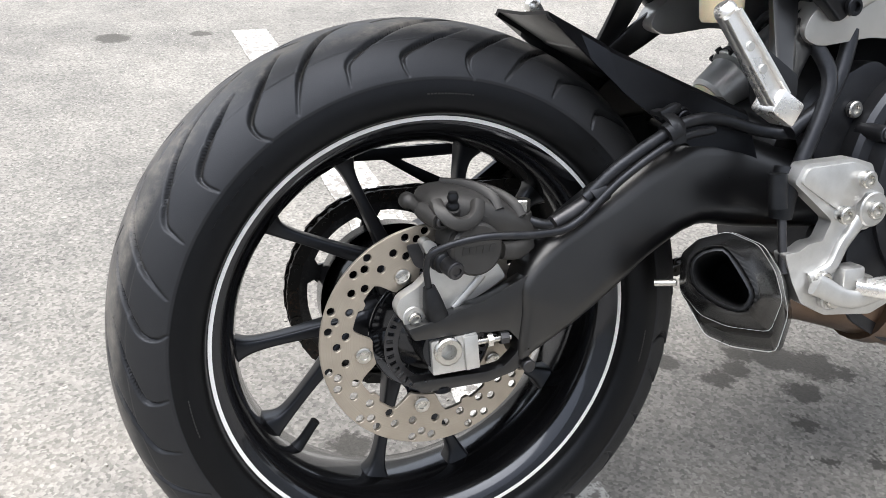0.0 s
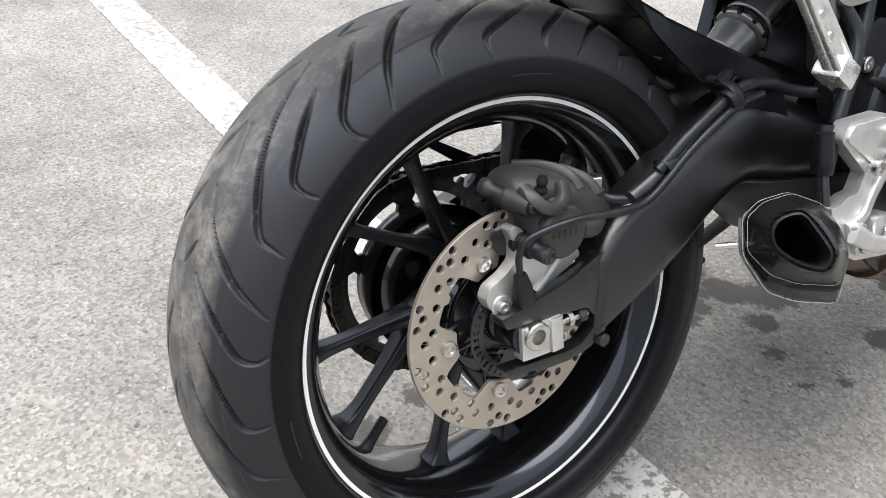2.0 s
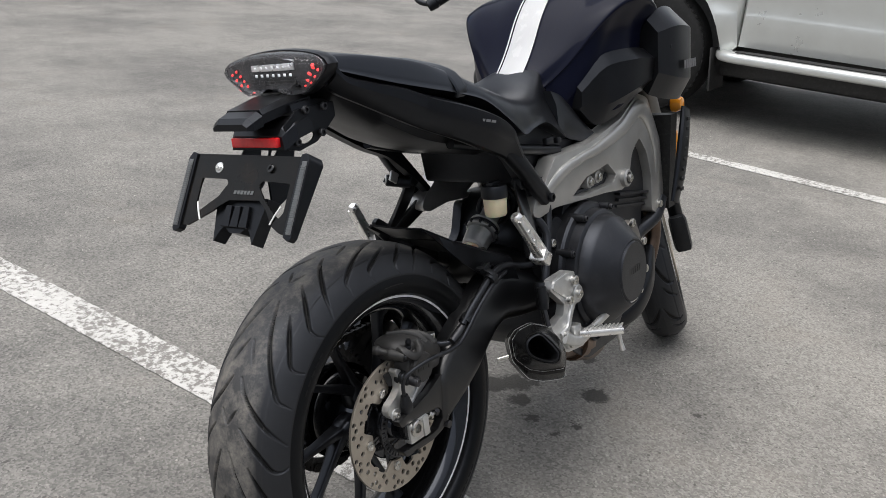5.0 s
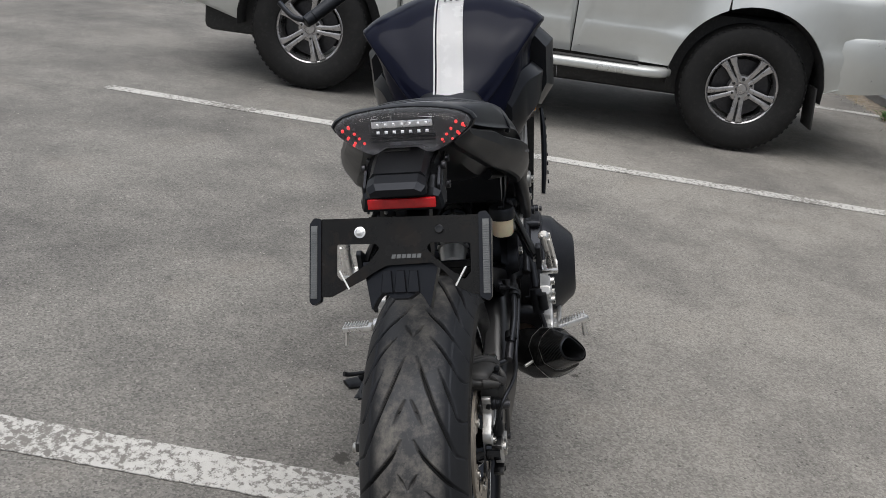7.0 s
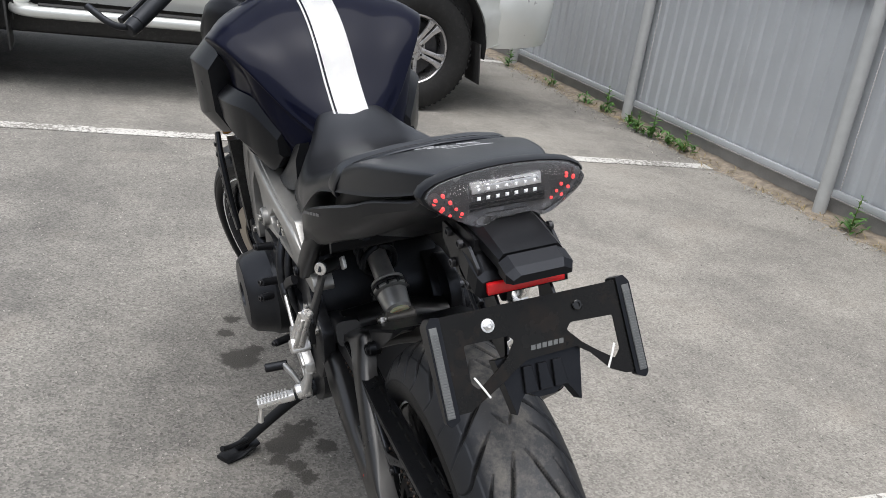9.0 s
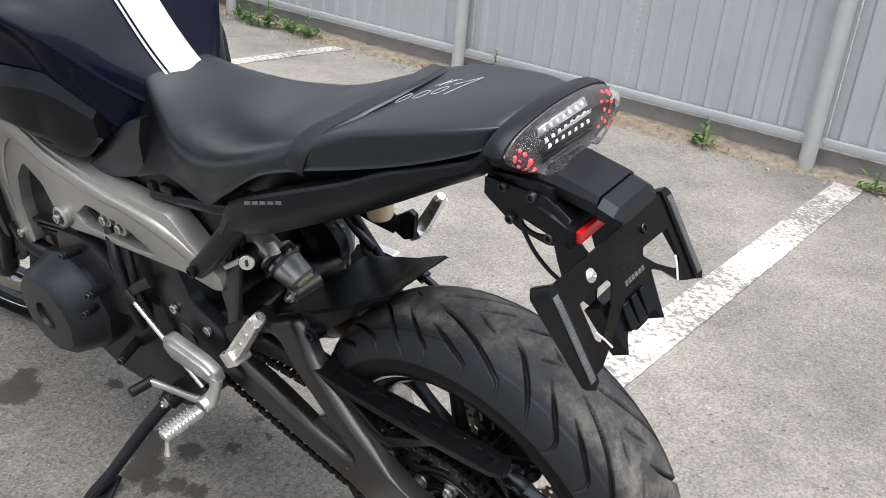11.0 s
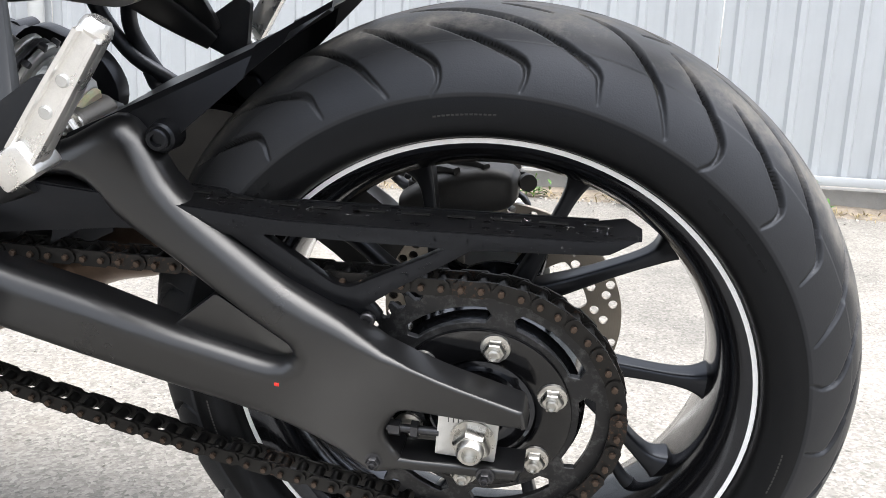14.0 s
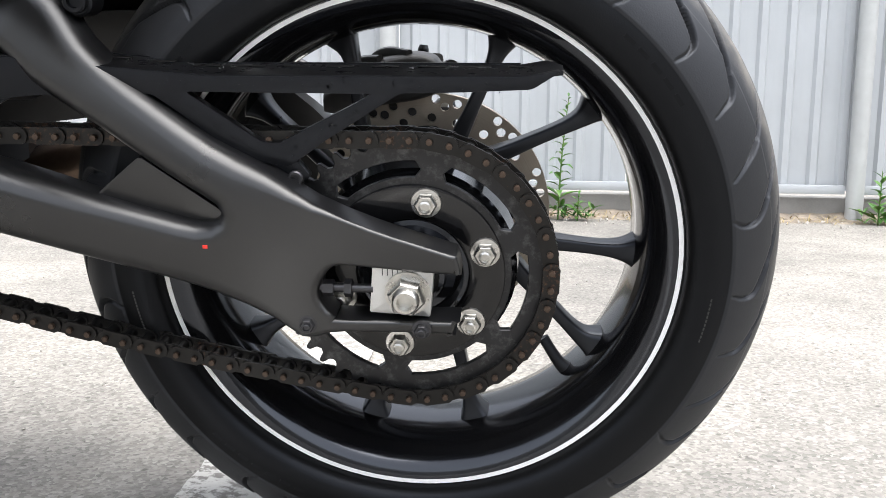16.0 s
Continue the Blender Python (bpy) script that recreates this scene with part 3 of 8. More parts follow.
BOLT_M6 = bolt_mesh("socket_bolt", 0.0065, 0.006, DARKSTEEL)
BOLT_M8 = bolt_mesh("socket_bolt_large", 0.0095, 0.007, ZINC)
BOLT_BLACK = bolt_mesh("black_socket_bolt", 0.0095, 0.006, PLASTIC)
HEX = bolt_mesh("flange_nut", 0.0095, 0.011, ZINC, hexhead=True)
HEX_SMALL = bolt_mesh("small_flange_bolt", 0.006, 0.007, DARKSTEEL, hexhead=True)


def bars(n, length, height, parent, m, material, name="lettering", slant=0.0, gap=0.3):
    """A row of small plain bars, standing for writing; local x runs along, y up, z out."""
    bm = bmesh.new()
    w = length / (n * (1 + gap) - gap)
    rnd = random.Random(n)
    for i in range(n):
        x0 = i * w * (1 + gap)
        hh = height
        q = [(x0, 0), (x0 + w, 0), (x0 + w + slant * hh, hh), (x0 + slant * hh, hh)]
        cut = rnd.uniform(0.3, 0.6) * hh
        lo = [bm.verts.new((a, b, 0)) for a, b in q]
        hi = [bm.verts.new((a, b, 0.0006)) for a, b in q]
        bm.faces.new(hi)
        for k in range(4):
            bm.faces.new((lo[k], lo[(k + 1) % 4], hi[(k + 1) % 4], hi[k]))
    ob = part(name, bm, material, parent)
    ob.matrix_basis = m
    return ob


# ---- the parking place ----
def stretch_sheet(name, x0, x1, y0, y1, z, nx, ny, material):
    bm = bmesh.new()
    vs = [[bm.verts.new((x0 + (x1 - x0) * i / nx, y0 + (y1 - y0) * j / ny, z)) for j in range(ny + 1)] for i in range(nx + 1)]
    for i in range(nx):
        for j in range(ny):
            bm.faces.new((vs[i][j], vs[i + 1][j], vs[i + 1][j + 1], vs[i][j + 1]))
    return mesh_object(name, bm, material)


ground = tagged(stretch_sheet("ground", -900, 900, -900, 900, 0, 8, 8, ASPHALT), "weathered grey asphalt of a parking place with dark oil spots", "ground", kind="structure")


def ragged_strip(p, q, width, z=0.004, seed=1):
    """A painted line from p to q with uneven edges."""
    rnd = random.Random(seed)
    p, q = Vector((*p, 0)), Vector((*q, 0))
    n = max(8, int((q - p).length / 0.02))
    d = (q - p).normalized()
    s = Vector((-d.y, d.x, 0)) * width / 2
    bm = bmesh.new()
    rows = []
    for i in range(n + 1):
        c = p + (q - p) * i / n
        a, b = c + s * (1 + rnd.uniform(-0.035, 0.035)), c - s * (1 + rnd.uniform(-0.035, 0.035))
        rows.append([bm.verts.new((a.x, a.y, z * 0.4)), bm.verts.new((a.x, a.y, z)), bm.verts.new((b.x, b.y, z)), bm.verts.new((b.x, b.y, z * 0.4))])
    for a, b in zip(rows, rows[1:]):
        for k in range(3):
            bm.faces.new((a[k], a[k + 1], b[k + 1], b[k]))
    bmesh.ops.recalc_face_normals(bm, faces=bm.faces)
    return bm


for k, (p, q, wd) in enumerate((((0.205, 2.46), (0.222, -3.0), 0.125), ((3.60, 2.46), (3.27, -2.95), 0.105), ((6.75, 2.46), (6.5, -3.02), 0.11))):
    tagged(mesh_object("parking_line", ragged_strip(p, q, wd, seed=k + 3), PAINT), "worn white painted parking line on asphalt", "road marking", "parking lines", "structure")

FENCE_Y = -3.09


def fence_sheet(x0, x1, z0, z1, y):
    """One trapezoidal steel sheet, ribs upright."""
    bm = bmesh.new()
    prof, x, period = [], x0, 0.12
    while x < x1 - 1e-4:
        for dx, dy in ((0, 0), (0.062, 0), (0.074, 0.015), (0.099, 0.015), (0.111, 0)):
            if x + dx <= x1 + 1e-6:
                prof.append((x + dx, y + dy))
        for k in (0.024, 0.036):
            if x + k <= x1:
                prof.append((x + k, y + (0.003 if k == 0.024 else 0.0)))
        x += period
    prof = sorted(set(prof))
    lo, hi = [], []
    for i, z in enumerate((z0, z1)):
        for dy in (0.0, -0.0012):
            (lo if i == 0 else hi).append([bm.verts.new((a, b + dy, z)) for a, b in prof])
    n = len(prof)
    for i in range(n - 1):
        bm.faces.new((lo[0][i], lo[0][i + 1], hi[0][i + 1], hi[0][i]))
        bm.faces.new((lo[1][i + 1], lo[1][i], hi[1][i], hi[1][i + 1]))
        bm.faces.new((lo[0][i + 1], lo[0][i], lo[1][i], lo[1][i + 1]))
        bm.faces.new((hi[0][i], hi[0][i + 1], hi[1][i + 1], hi[1][i]))
    for e in (0, n - 1):
        bm.faces.new((lo[0][e], hi[0][e], hi[1][e], lo[1][e]))
    bmesh.ops.recalc_face_normals(bm, faces=bm.faces)
    return bm


fence = tagged(new("fence"), "tall grey corrugated steel sheet fence on round posts", "fence")
for i in range(-7, 14):
    x0 = 0.42 + i * 1.0
    part("sheet", fence_sheet(x0 - 0.02, x0 + 1.0, 0.125 + 0.004 * (i % 3), 2.15, FENCE_Y - 0.03 - 0.0015 * (i % 2)), FENCE, fence)
for z in (0.135, 1.15, 1.95):
    for i in range(-4, 7):
        part("rail", box(i * 2.0 + 1.44, FENCE_Y + 0.003, z, 1.925, 0.028, 0.038, 0.003), FENCE, fence)
for i in range(-4, 8):
    post = part("post", rod((i * 2.0 + 0.44, FENCE_Y + 0.03, -0.1), (i * 2.0 + 0.44, FENCE_Y + 0.03, 2.2), 0.036, 20), FENCEPOST, fence, "pale grey round steel post")
    part("post_cap", lathe([(2.2, 0.0), (2.2, 0.0375), (2.212, 0.034), (2.215, 0)], 20, axis="z", centre=(i * 2.0 + 0.44, FENCE_Y + 0.03, 0)), FENCEPOST, post)
tagged(mesh_object("footing", box(2.5, FENCE_Y - 0.06, 0.035, 21, 0.07, 0.13, 0.012), CONCRETE), "rough concrete footing strip under the fence sheets", "footing", kind="structure")


def litter_strip():
    """Soil, leaf litter and moss heaped along the foot of the fence."""
    bm = bmesh.new()
    rows = []
    for i in range(520):
        x = -7 + i * 0.036
        w = 0.20 + 0.09 * noise.noise((x * 1.3, 0, 4)) + 0.05 * noise.noise((x * 6, 2, 0))
        row = []
        for j in range(9):
            k = j / 8
            y = FENCE_Y - 0.03 + w * k
            z = 0.03 * (1 - k) ** 1.4 + 0.010 * noise.noise((x * 14, y * 14, 1)) * (1 - k) + 0.006 * noise.noise((x * 50, y * 50, 3)) * (1 - k) - 0.004 * k
            row.append(bm.verts.new((x, y, z)))
        rows.append(row)
    for a, b in zip(rows, rows[1:]):
        for k in range(8):
            bm.faces.new((a[k], a[k + 1], b[k + 1], b[k]))
    bmesh.ops.recalc_face_normals(bm, faces=bm.faces)
    return bm


tagged(mesh_object("litter_strip", litter_strip(), DRYSOIL), "dry soil and leaf litter along the fence foot", "soil", kind="stuff")


def unseen_wall(name, x0, x1, y0, y1, height):
    """A plain rendered wall with coping behind the camera, added unseen to darken reflections."""
    bm = box((x0 + x1) / 2, (y0 + y1) / 2, height / 2 - 0.1, x1 - x0, y1 - y0, height + 0.2, 0.02)
    box((x0 + x1) / 2, (y0 + y1) / 2, height + 0.05, x1 - x0 + 0.12, y1 - y0 + 0.12, 0.10, 0.01, bm)
    tagged(mesh_object(name, bm, PLASTER), "plain grey rendered wall, unseen, added to darken low reflections", "wall", kind="structure")


# Both walls are invented, out of view, to block light from the low sky.
unseen_wall("unseen_wall_west", -10.4, -10.0, -3.4, 13.0, 3.2)
unseen_wall("unseen_wall_north", -10.4, 26.0, 13.0, 13.4, 3.0)


# ---- the motorcycle, in its own space: origin at the rear axle, x ahead, y to its left, z up ----
LEAN_ANGLE, AXLE_HEIGHT = -11.88, 0.304
motorcycle = tagged(new("motorcycle"), "black naked motorcycle leaning on its side stand, no number plate fitted", "motorcycle")
motorcycle.matrix_basis = pose(0, 0, AXLE_HEIGHT, LEAN_ANGLE, 0, 0)


def skew(bm):
    """The body stands turned a little against the rear wheel."""
    for v in bm.verts:
        v.co.y += 0.03 * (v.co.x - 0.35)
    return bm


def body(name, bm, material, parent=None, label="", angle=38):
    return part(name, skew(bm), material, parent or motorcycle, label, angle)


def fasten(me, places, d, parent, name="bolt", label=""):
    for p in places:
        piece(name, me, parent, axis_to(p, d), label)


def tyre_mesh(name, prof, period, grooves, depth, around, across, material):
    """A tyre turned from its half profile with its tread grooves sunk into it, the same on both sides.
    grooves: runs of (degrees round, metres from the crown, half width, share of the depth)."""
    half = np.array(curve_through(prof, 12))
    seg = np.hypot(*np.diff(half, axis=0).T)
    s = np.concatenate([[0], np.cumsum(seg)])
    tread = s[-1] * 0.72
    edge = s[-1] * 0.685
    n1, n2 = int(across * 0.42), int(across * 0.08)
    ss = np.concatenate([np.linspace(0, tread, n1, endpoint=False), np.linspace(tread, s[-1], n2)])
    y, r = np.interp(ss, s, half[:, 0]), np.interp(ss, s, half[:, 1])
    ss, y, r = np.concatenate([ss[:0:-1], ss]), np.concatenate([-y[:0:-1], y]), np.concatenate([r[:0:-1], r])
    dy, dr = np.gradient(y), np.gradient(r)
    ln = np.hypot(dy, dr)
    ny, nr = -dr / ln, dy / ln
    phi = np.linspace(0, 360, around, endpoint=False)[:, None]
    cut = np.zeros((around, len(ss)))
    core = np.zeros_like(cut)
    for run in grooves:
        fine = curve_through([(p[0], p[1] * 1000, p[2] * 1000, p[3]) for p in run], 3)
        for a, b in zip(fine, fine[1:]):
            mid = (a[0] + b[0]) / 2
            across_m = np.radians((phi - mid + period / 2) % period - period / 2) * r
            ax, bx = np.radians(a[0] - mid) * r, np.radians(b[0] - mid) * r
            az, bz = a[1] / 1000, b[1] / 1000
            t = np.clip(((across_m - ax) * (bx - ax) + (ss - az) * (bz - az)) / ((bx - ax) ** 2 + (bz - az) ** 2), 0, 1)
            d = np.hypot(across_m - ax - (bx - ax) * t, ss - az - (bz - az) * t)
            w = (a[2] + (b[2] - a[2]) * t) / 1000
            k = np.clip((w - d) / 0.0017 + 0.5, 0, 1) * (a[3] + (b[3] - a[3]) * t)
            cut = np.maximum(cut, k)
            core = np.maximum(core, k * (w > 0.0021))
    proud = 0.0013 * (ss < edge) * (ss > 0.6 * edge) - cut * depth
    rr, yy = r + proud * nr, y + proud * ny
    a = np.radians(phi)
    co = np.stack([-rr * np.sin(a), yy, rr * np.cos(a)], -1).reshape(-1, 3)
    m = len(ss)
    i = np.arange(around)[:, None] * m + np.arange(m - 1)[None]
    j = (np.arange(around)[:, None] + 1) % around * m + np.arange(m - 1)[None]
    faces = np.stack([i, j, j + 1, i + 1], -1).reshape(-1, 4)
    me = bpy.data.meshes.new(name)
    me.from_pydata(co.tolist(), [], faces.tolist())
    me.polygons.foreach_set("use_smooth", [True] * len(me.polygons))
    me.materials.append(material)
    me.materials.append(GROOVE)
    # Faces deep in the grooves take the darker second material.
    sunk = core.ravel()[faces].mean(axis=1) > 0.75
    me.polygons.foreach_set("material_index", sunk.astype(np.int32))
    me.update()
    return me


# the tread's runs in one eighth of the turn
TREAD = [
    [(31.4, 0.009, 0.0012, 0.4), (35.0, 0.017, 0.0022, 0.9), (39.5, 0.026, 0.0029, 1.0), (47.7, 0.045, 0.0031, 1.0), (56.0, 0.068, 0.0030, 0.9), (59.9, 0.080, 0.0024, 0.6), (60.8, 0.092, 0.0016, 0.3), (61.4, 0.103, 0.0010, 0.15)],
    [(35.0, 0.046, 0.0008, 0.5), (40.5, 0.061, 0.0028, 1.0), (45.0, 0.073, 0.0030, 1.0), (49.2, 0.084, 0.0024, 0.8), (49.9, 0.096, 0.0016, 0.35), (49.4, 0.107, 0.0012, 0.2)],
    [(24.4, 0.028, 0.0008, 0.5), (28.6, 0.050, 0.0028, 1.0), (32.5, 0.069, 0.0030, 1.0), (36.0, 0.085, 0.0024, 0.8), (36.5, 0.100, 0.0016, 0.35), (35.3, 0.110, 0.0012, 0.2)],
    [(10.7, 0.010, 0.0012, 0.4), (15.5, 0.026, 0.0030, 1.0), (20.2, 0.051, 0.0032, 1.0), (24.0, 0.074, 0.0026, 0.8), (26.2, 0.091, 0.0018, 0.4), (28.0, 0.105, 0.0012, 0.2)],
    [(44.7, 0.005, 0.0012, 0.4), (48.0, 0.014, 0.0022, 0.9), (51.8, 0.023, 0.0008, 0.5)],
    [(64.9, 0.015, 0.0008, 0.5), (67.0, 0.008, 0.0020, 0.9), (69.0, 0.002, 0.0008, 0.5)],
]


# rear wheel
def rim_mesh(outer, width, well):
    bm = bmesh.new()
    w, o = width / 2, outer
    lathe([(w, o), (w - 0.006, o), (w - 0.012, o - 0.0165), (w * 0.55, o - 0.021), (0, o - 0.028), (-w * 0.55, o - 0.021), (-w + 0.012, o - 0.0165), (-w + 0.006, o), (-w, o),
           (-w, o - 0.0085), (-w + 0.008, o - 0.019), (-w + 0.022, o - 0.030), (-w * 0.3, well), (w * 0.3, well), (w - 0.022, o - 0.030), (w - 0.008, o - 0.019), (w, o - 0.0085)], 128, bm, closed=True)
    return bm


def add_spokes(wheel, well, hub, spokes, rooted, root_r, thick):
    """Each cast spoke and the web at its root, as parts of the wheel."""
    part("wheel_hub", lathe([(hub[0], 0.014), (hub[0], 0.040), (hub[0] + 0.02, 0.046), (hub[1] - 0.02, 0.046), (hub[1], 0.040), (hub[1], 0.014)], 40, closed=True), RIMBLACK, wheel)
    for a, b in spokes:
        bm = bmesh.new()
        ra, ea = radians(a), radians(b)
        pr = Vector((-math.sin(ra), 0, math.cos(ra)))
        pe = Vector((-math.sin(ea), 0, math.cos(ea)))
        c0, c1 = pr * 0.034, pr * root_r
        e0, e1, e2 = pe * (well - 0.022), pe * (well + 0.001), pe * (well + 0.012)
        mid = c1 * 0.45 + e0 * 0.55
        sweep([c0, c1, mid, e0, e1, e2], [(thick * 1.3, thick * 0.95), (thick * 1.0, thick * 0.66), (thick * 0.66, thick * 0.40), (thick * 0.68, thick * 0.42), (thick * 1.0, thick * 0.95), (thick * 1.3, thick * 1.9)], 16, 5, 5.0, bm=bm)
        part("spoke", bm, SPOKEBLACK, wheel)
    for k in rooted:
        bm = bmesh.new()
        a = radians(k)
        pr = Vector((-math.sin(a), 0, math.cos(a)))
        sweep([pr * 0.03, pr * (root_r - 0.006), pr * (root_r + 0.012)], [(thick * 1.5, 0.026), (thick * 1.3, 0.021), (thick * 0.9, 0.011)], 12, 4, 3.0, bm=bm)
        part("spoke_root", bm, SPOKEBLACK, wheel)


STAR = [20 + 72 * k for k in range(5)]
SPOKES = [(a + 1 - 4, a + 1.2) for a in STAR] + [(a + 5, a + 31) for a in STAR]
rear_wheel = part("rear_wheel", rim_mesh(0.2335, 0.142, 0.197), RIMBLACK, motorcycle, "gloss black cast wheel with five pairs of thin spokes")
add_spokes(rear_wheel, 0.197, (-0.07, 0.06), SPOKES, STAR, 0.066, 0.0165)
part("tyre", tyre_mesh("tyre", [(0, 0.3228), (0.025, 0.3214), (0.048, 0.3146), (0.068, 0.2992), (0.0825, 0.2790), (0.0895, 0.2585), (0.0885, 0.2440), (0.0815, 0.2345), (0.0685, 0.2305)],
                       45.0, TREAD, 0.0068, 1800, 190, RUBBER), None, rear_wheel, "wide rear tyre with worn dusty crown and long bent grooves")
for s in (1, -1):
    part("rim_stripe", lathe([(s * 0.0708, 0.2262), (s * 0.0718, 0.2262), (s * 0.0718, 0.2302), (s * 0.0708, 0.2302)], 128, closed=True), WHITE, rear_wheel, "thin white rim stripe")
    part("tyre_bead_ring", lathe([(s * 0.0835, 0.2400), (s * 0.0855, 0.2400), (s * 0.0866, 0.2420), (s * 0.0835, 0.2425)], 128, closed=True), RUBBER, rear_wheel)


def polar(r, a, y=0.0):
    a = radians(a)
    return Vector((-r * math.sin(a), y, r * math.cos(a)))


def disc_outline(r_in, r_out):
    outer = circle(0, 0, r_out, 96)
    inner = []
    for i in range(180):
        a = i * 2
        d = min(abs((a - 24.5 - 72 * k + 180) % 360 - 180) for k in range(5))
        k = min(max((d - 11) / 9, 0), 1)
        r = r_in + (0.0885 - r_in) * (k * k * (3 - 2 * k)) - (0.004 if d > 33 else 0)
        p = polar(r, a)
        inner.append((p.x, p.z))
    holes = []
    for i in range(22):
        for r, da in ((0.0945, 0), (0.1035, 6.5), (0.1135, -2.5)) if i % 2 else ((0.0965, 1), (0.1085, 8), (0.1155, 3)):
            p = polar(r, i * 360 / 22 + da)
            holes.append(circle(p.x, p.z, 0.0046, 10))
    return [outer, inner] + holes


part("brake_disc", plate(disc_outline(0.066, 0.1215), -0.0785, -0.0735, 0.0004, 1), DISC, rear_wheel, "drilled steel brake disc with brownish wear")
DISC_BOLT = bolt_mesh("disc_bolt", 0.0085, 0.004, ZINC)
fasten(DISC_BOLT, [polar(0.077, 24.5 + 72 * k, -0.0787) for k in range(5)], (0, -1, 0), rear_wheel, "disc_bolt")
for k in range(5):
    part("disc_carrier", sweep([polar(0.036, 24.5 + 72 * k, -0.058), polar(0.06, 24.5 + 72 * k, -0.066), polar(0.084, 24.5 + 72 * k, -0.069)], [(0.010, 0.02), (0.005, 0.016), (0.004, 0.011)], 10, 4, 3), RIMBLACK, rear_wheel)
abs_out = []
for i in range(100):
    for r, da in ((0.0575, 0), (0.0575, 1.7)):
        p = polar(r, i * 3.6 + da)
        abs_out.append((p.x, p.z))
slots = []
for i in range(40):
    a0 = i * 9
    slots.append([(q.x, q.z) for q in (polar(0.048, a0), polar(0.048, a0 + 4.5), polar(0.0555, a0 + 4.5), polar(0.0555, a0))])
part("sensor_ring", plate([abs_out, circle(0, 0, 0.043, 40)] + slots, -0.091, -0.089), DARKSTEEL, rear_wheel, "slotted wheel speed sensor ring")
part("disc_flange", lathe([(-0.064, 0.030), (-0.064, 0.0640), (-0.062, 0.0655), (-0.058, 0.0655), (-0.058, 0.030)], 60, closed=True), RIMBLACK, rear_wheel)
part("hub_spacer", lathe([(-0.115, 0.013), (-0.115, 0.024), (-0.085, 0.026), (-0.07, 0.04), (-0.066, 0.012)], 32, closed=True), RIMBLACK, rear_wheel)
part("sprocket_carrier", lathe([(0.035, 0.03), (0.035, 0.072), (0.05, 0.080), (0.088, 0.083), (0.0935, 0.080), (0.0935, 0.060), (0.086, 0.052), (0.070, 0.047), (0.066, 0.030), (0.092, 0.026), (0.092, 0.014), (0.04, 0.014)], 56, closed=True), GLOSSBLACK, rear_wheel, "glossy black sprocket carrier")
part("carrier_seal_ring", lathe([(0.0925, 0.027), (0.0945, 0.027), (0.0945, 0.0285), (0.0925, 0.0285)], 40, closed=True), ZINC, rear_wheel)


def sprocket_outline(teeth, pitch_r, hole, slots_at, slot_r):
    out = []
    for i in range(teeth):
        a = i * 360 / teeth
        for da, r in ((-0.5, pitch_r - 0.0050), (-0.26, pitch_r - 0.0030), (-0.13, pitch_r + 0.0035), (0.0, pitch_r + 0.0048), (0.13, pitch_r + 0.0035), (0.26, pitch_r - 0.0030)):
            p = polar(r, a + da * 360 / teeth)
            out.append((p.x, p.z))
    loops = [out, circle(0, 0, hole, 48)]
    for a in slots_at:
        lp = [polar(slot_r[1], a + d) for d in np.linspace(-21, 21, 9)] + [polar((slot_r[0] + slot_r[1]) / 2, a + 24)] + [polar(slot_r[0], a + d) for d in np.linspace(21, -21, 9)] + [polar((slot_r[0] + slot_r[1]) / 2, a - 24)]
        loops.append([(p.x, p.z) for p in lp])
    return loops


NUTS = [10.6 + 60 * k for k in range(6)]
part("sprocket", plate(sprocket_outline(45, 0.1163, 0.0535, [a + 30 for a in NUTS], (0.0835, 0.0975)), 0.0940, 0.1005, 0.0006, 1), SPROCKETMAT, rear_wheel, "black chain sprocket with bright worn patches")
part("carrier_face", lathe([(0.1006, 0.047), (0.1030, 0.0485), (0.1042, 0.052), (0.1042, 0.0755), (0.1036, 0.0772), (0.1020, 0.0780), (0.1006, 0.0780)], 72, closed=True), GLOSSBLACK, rear_wheel, "glossy black carrier flange under the nuts")
fasten(HEX, [polar(0.0645, a, 0.1042) for a in NUTS], (0, 1, 0), rear_wheel, "sprocket_nut")
carrier = part("sprocket_carrier", lathe([(0.055, 0.090), (0.086, 0.088), (0.0935, 0.080), (0.0935, 0.060), (0.090, 0.056), (0.0945, 0.050), (0.1010, 0.047), (0.1025, 0.043), (0.098, 0.036), (0.098, 0.029), (0.108, 0.027), (0.110, 0.023), (0.106, 0.018), (0.106, 0.010)], 64), RIMBLACK, rear_wheel, "gloss black sprocket carrier", 30)
for k in range(6):
    part("carrier_rib", sweep([polar(0.052, 40 + 60 * k, 0.0945), polar(0.072, 40 + 60 * k, 0.0945)], [(0.004, 0.004)] * 2, 8, 2), RIMBLACK, carrier)
valve = sweep([polar(0.201, 135, -0.004), polar(0.188, 135, -0.004), polar(0.172, 134, -0.006), polar(0.160, 133, -0.008)], [0.0085, 0.0062, 0.0055, 0.0055], 12, 4)
part("valve_stem", valve, TRIM, rear_wheel, "black rubber valve stem")


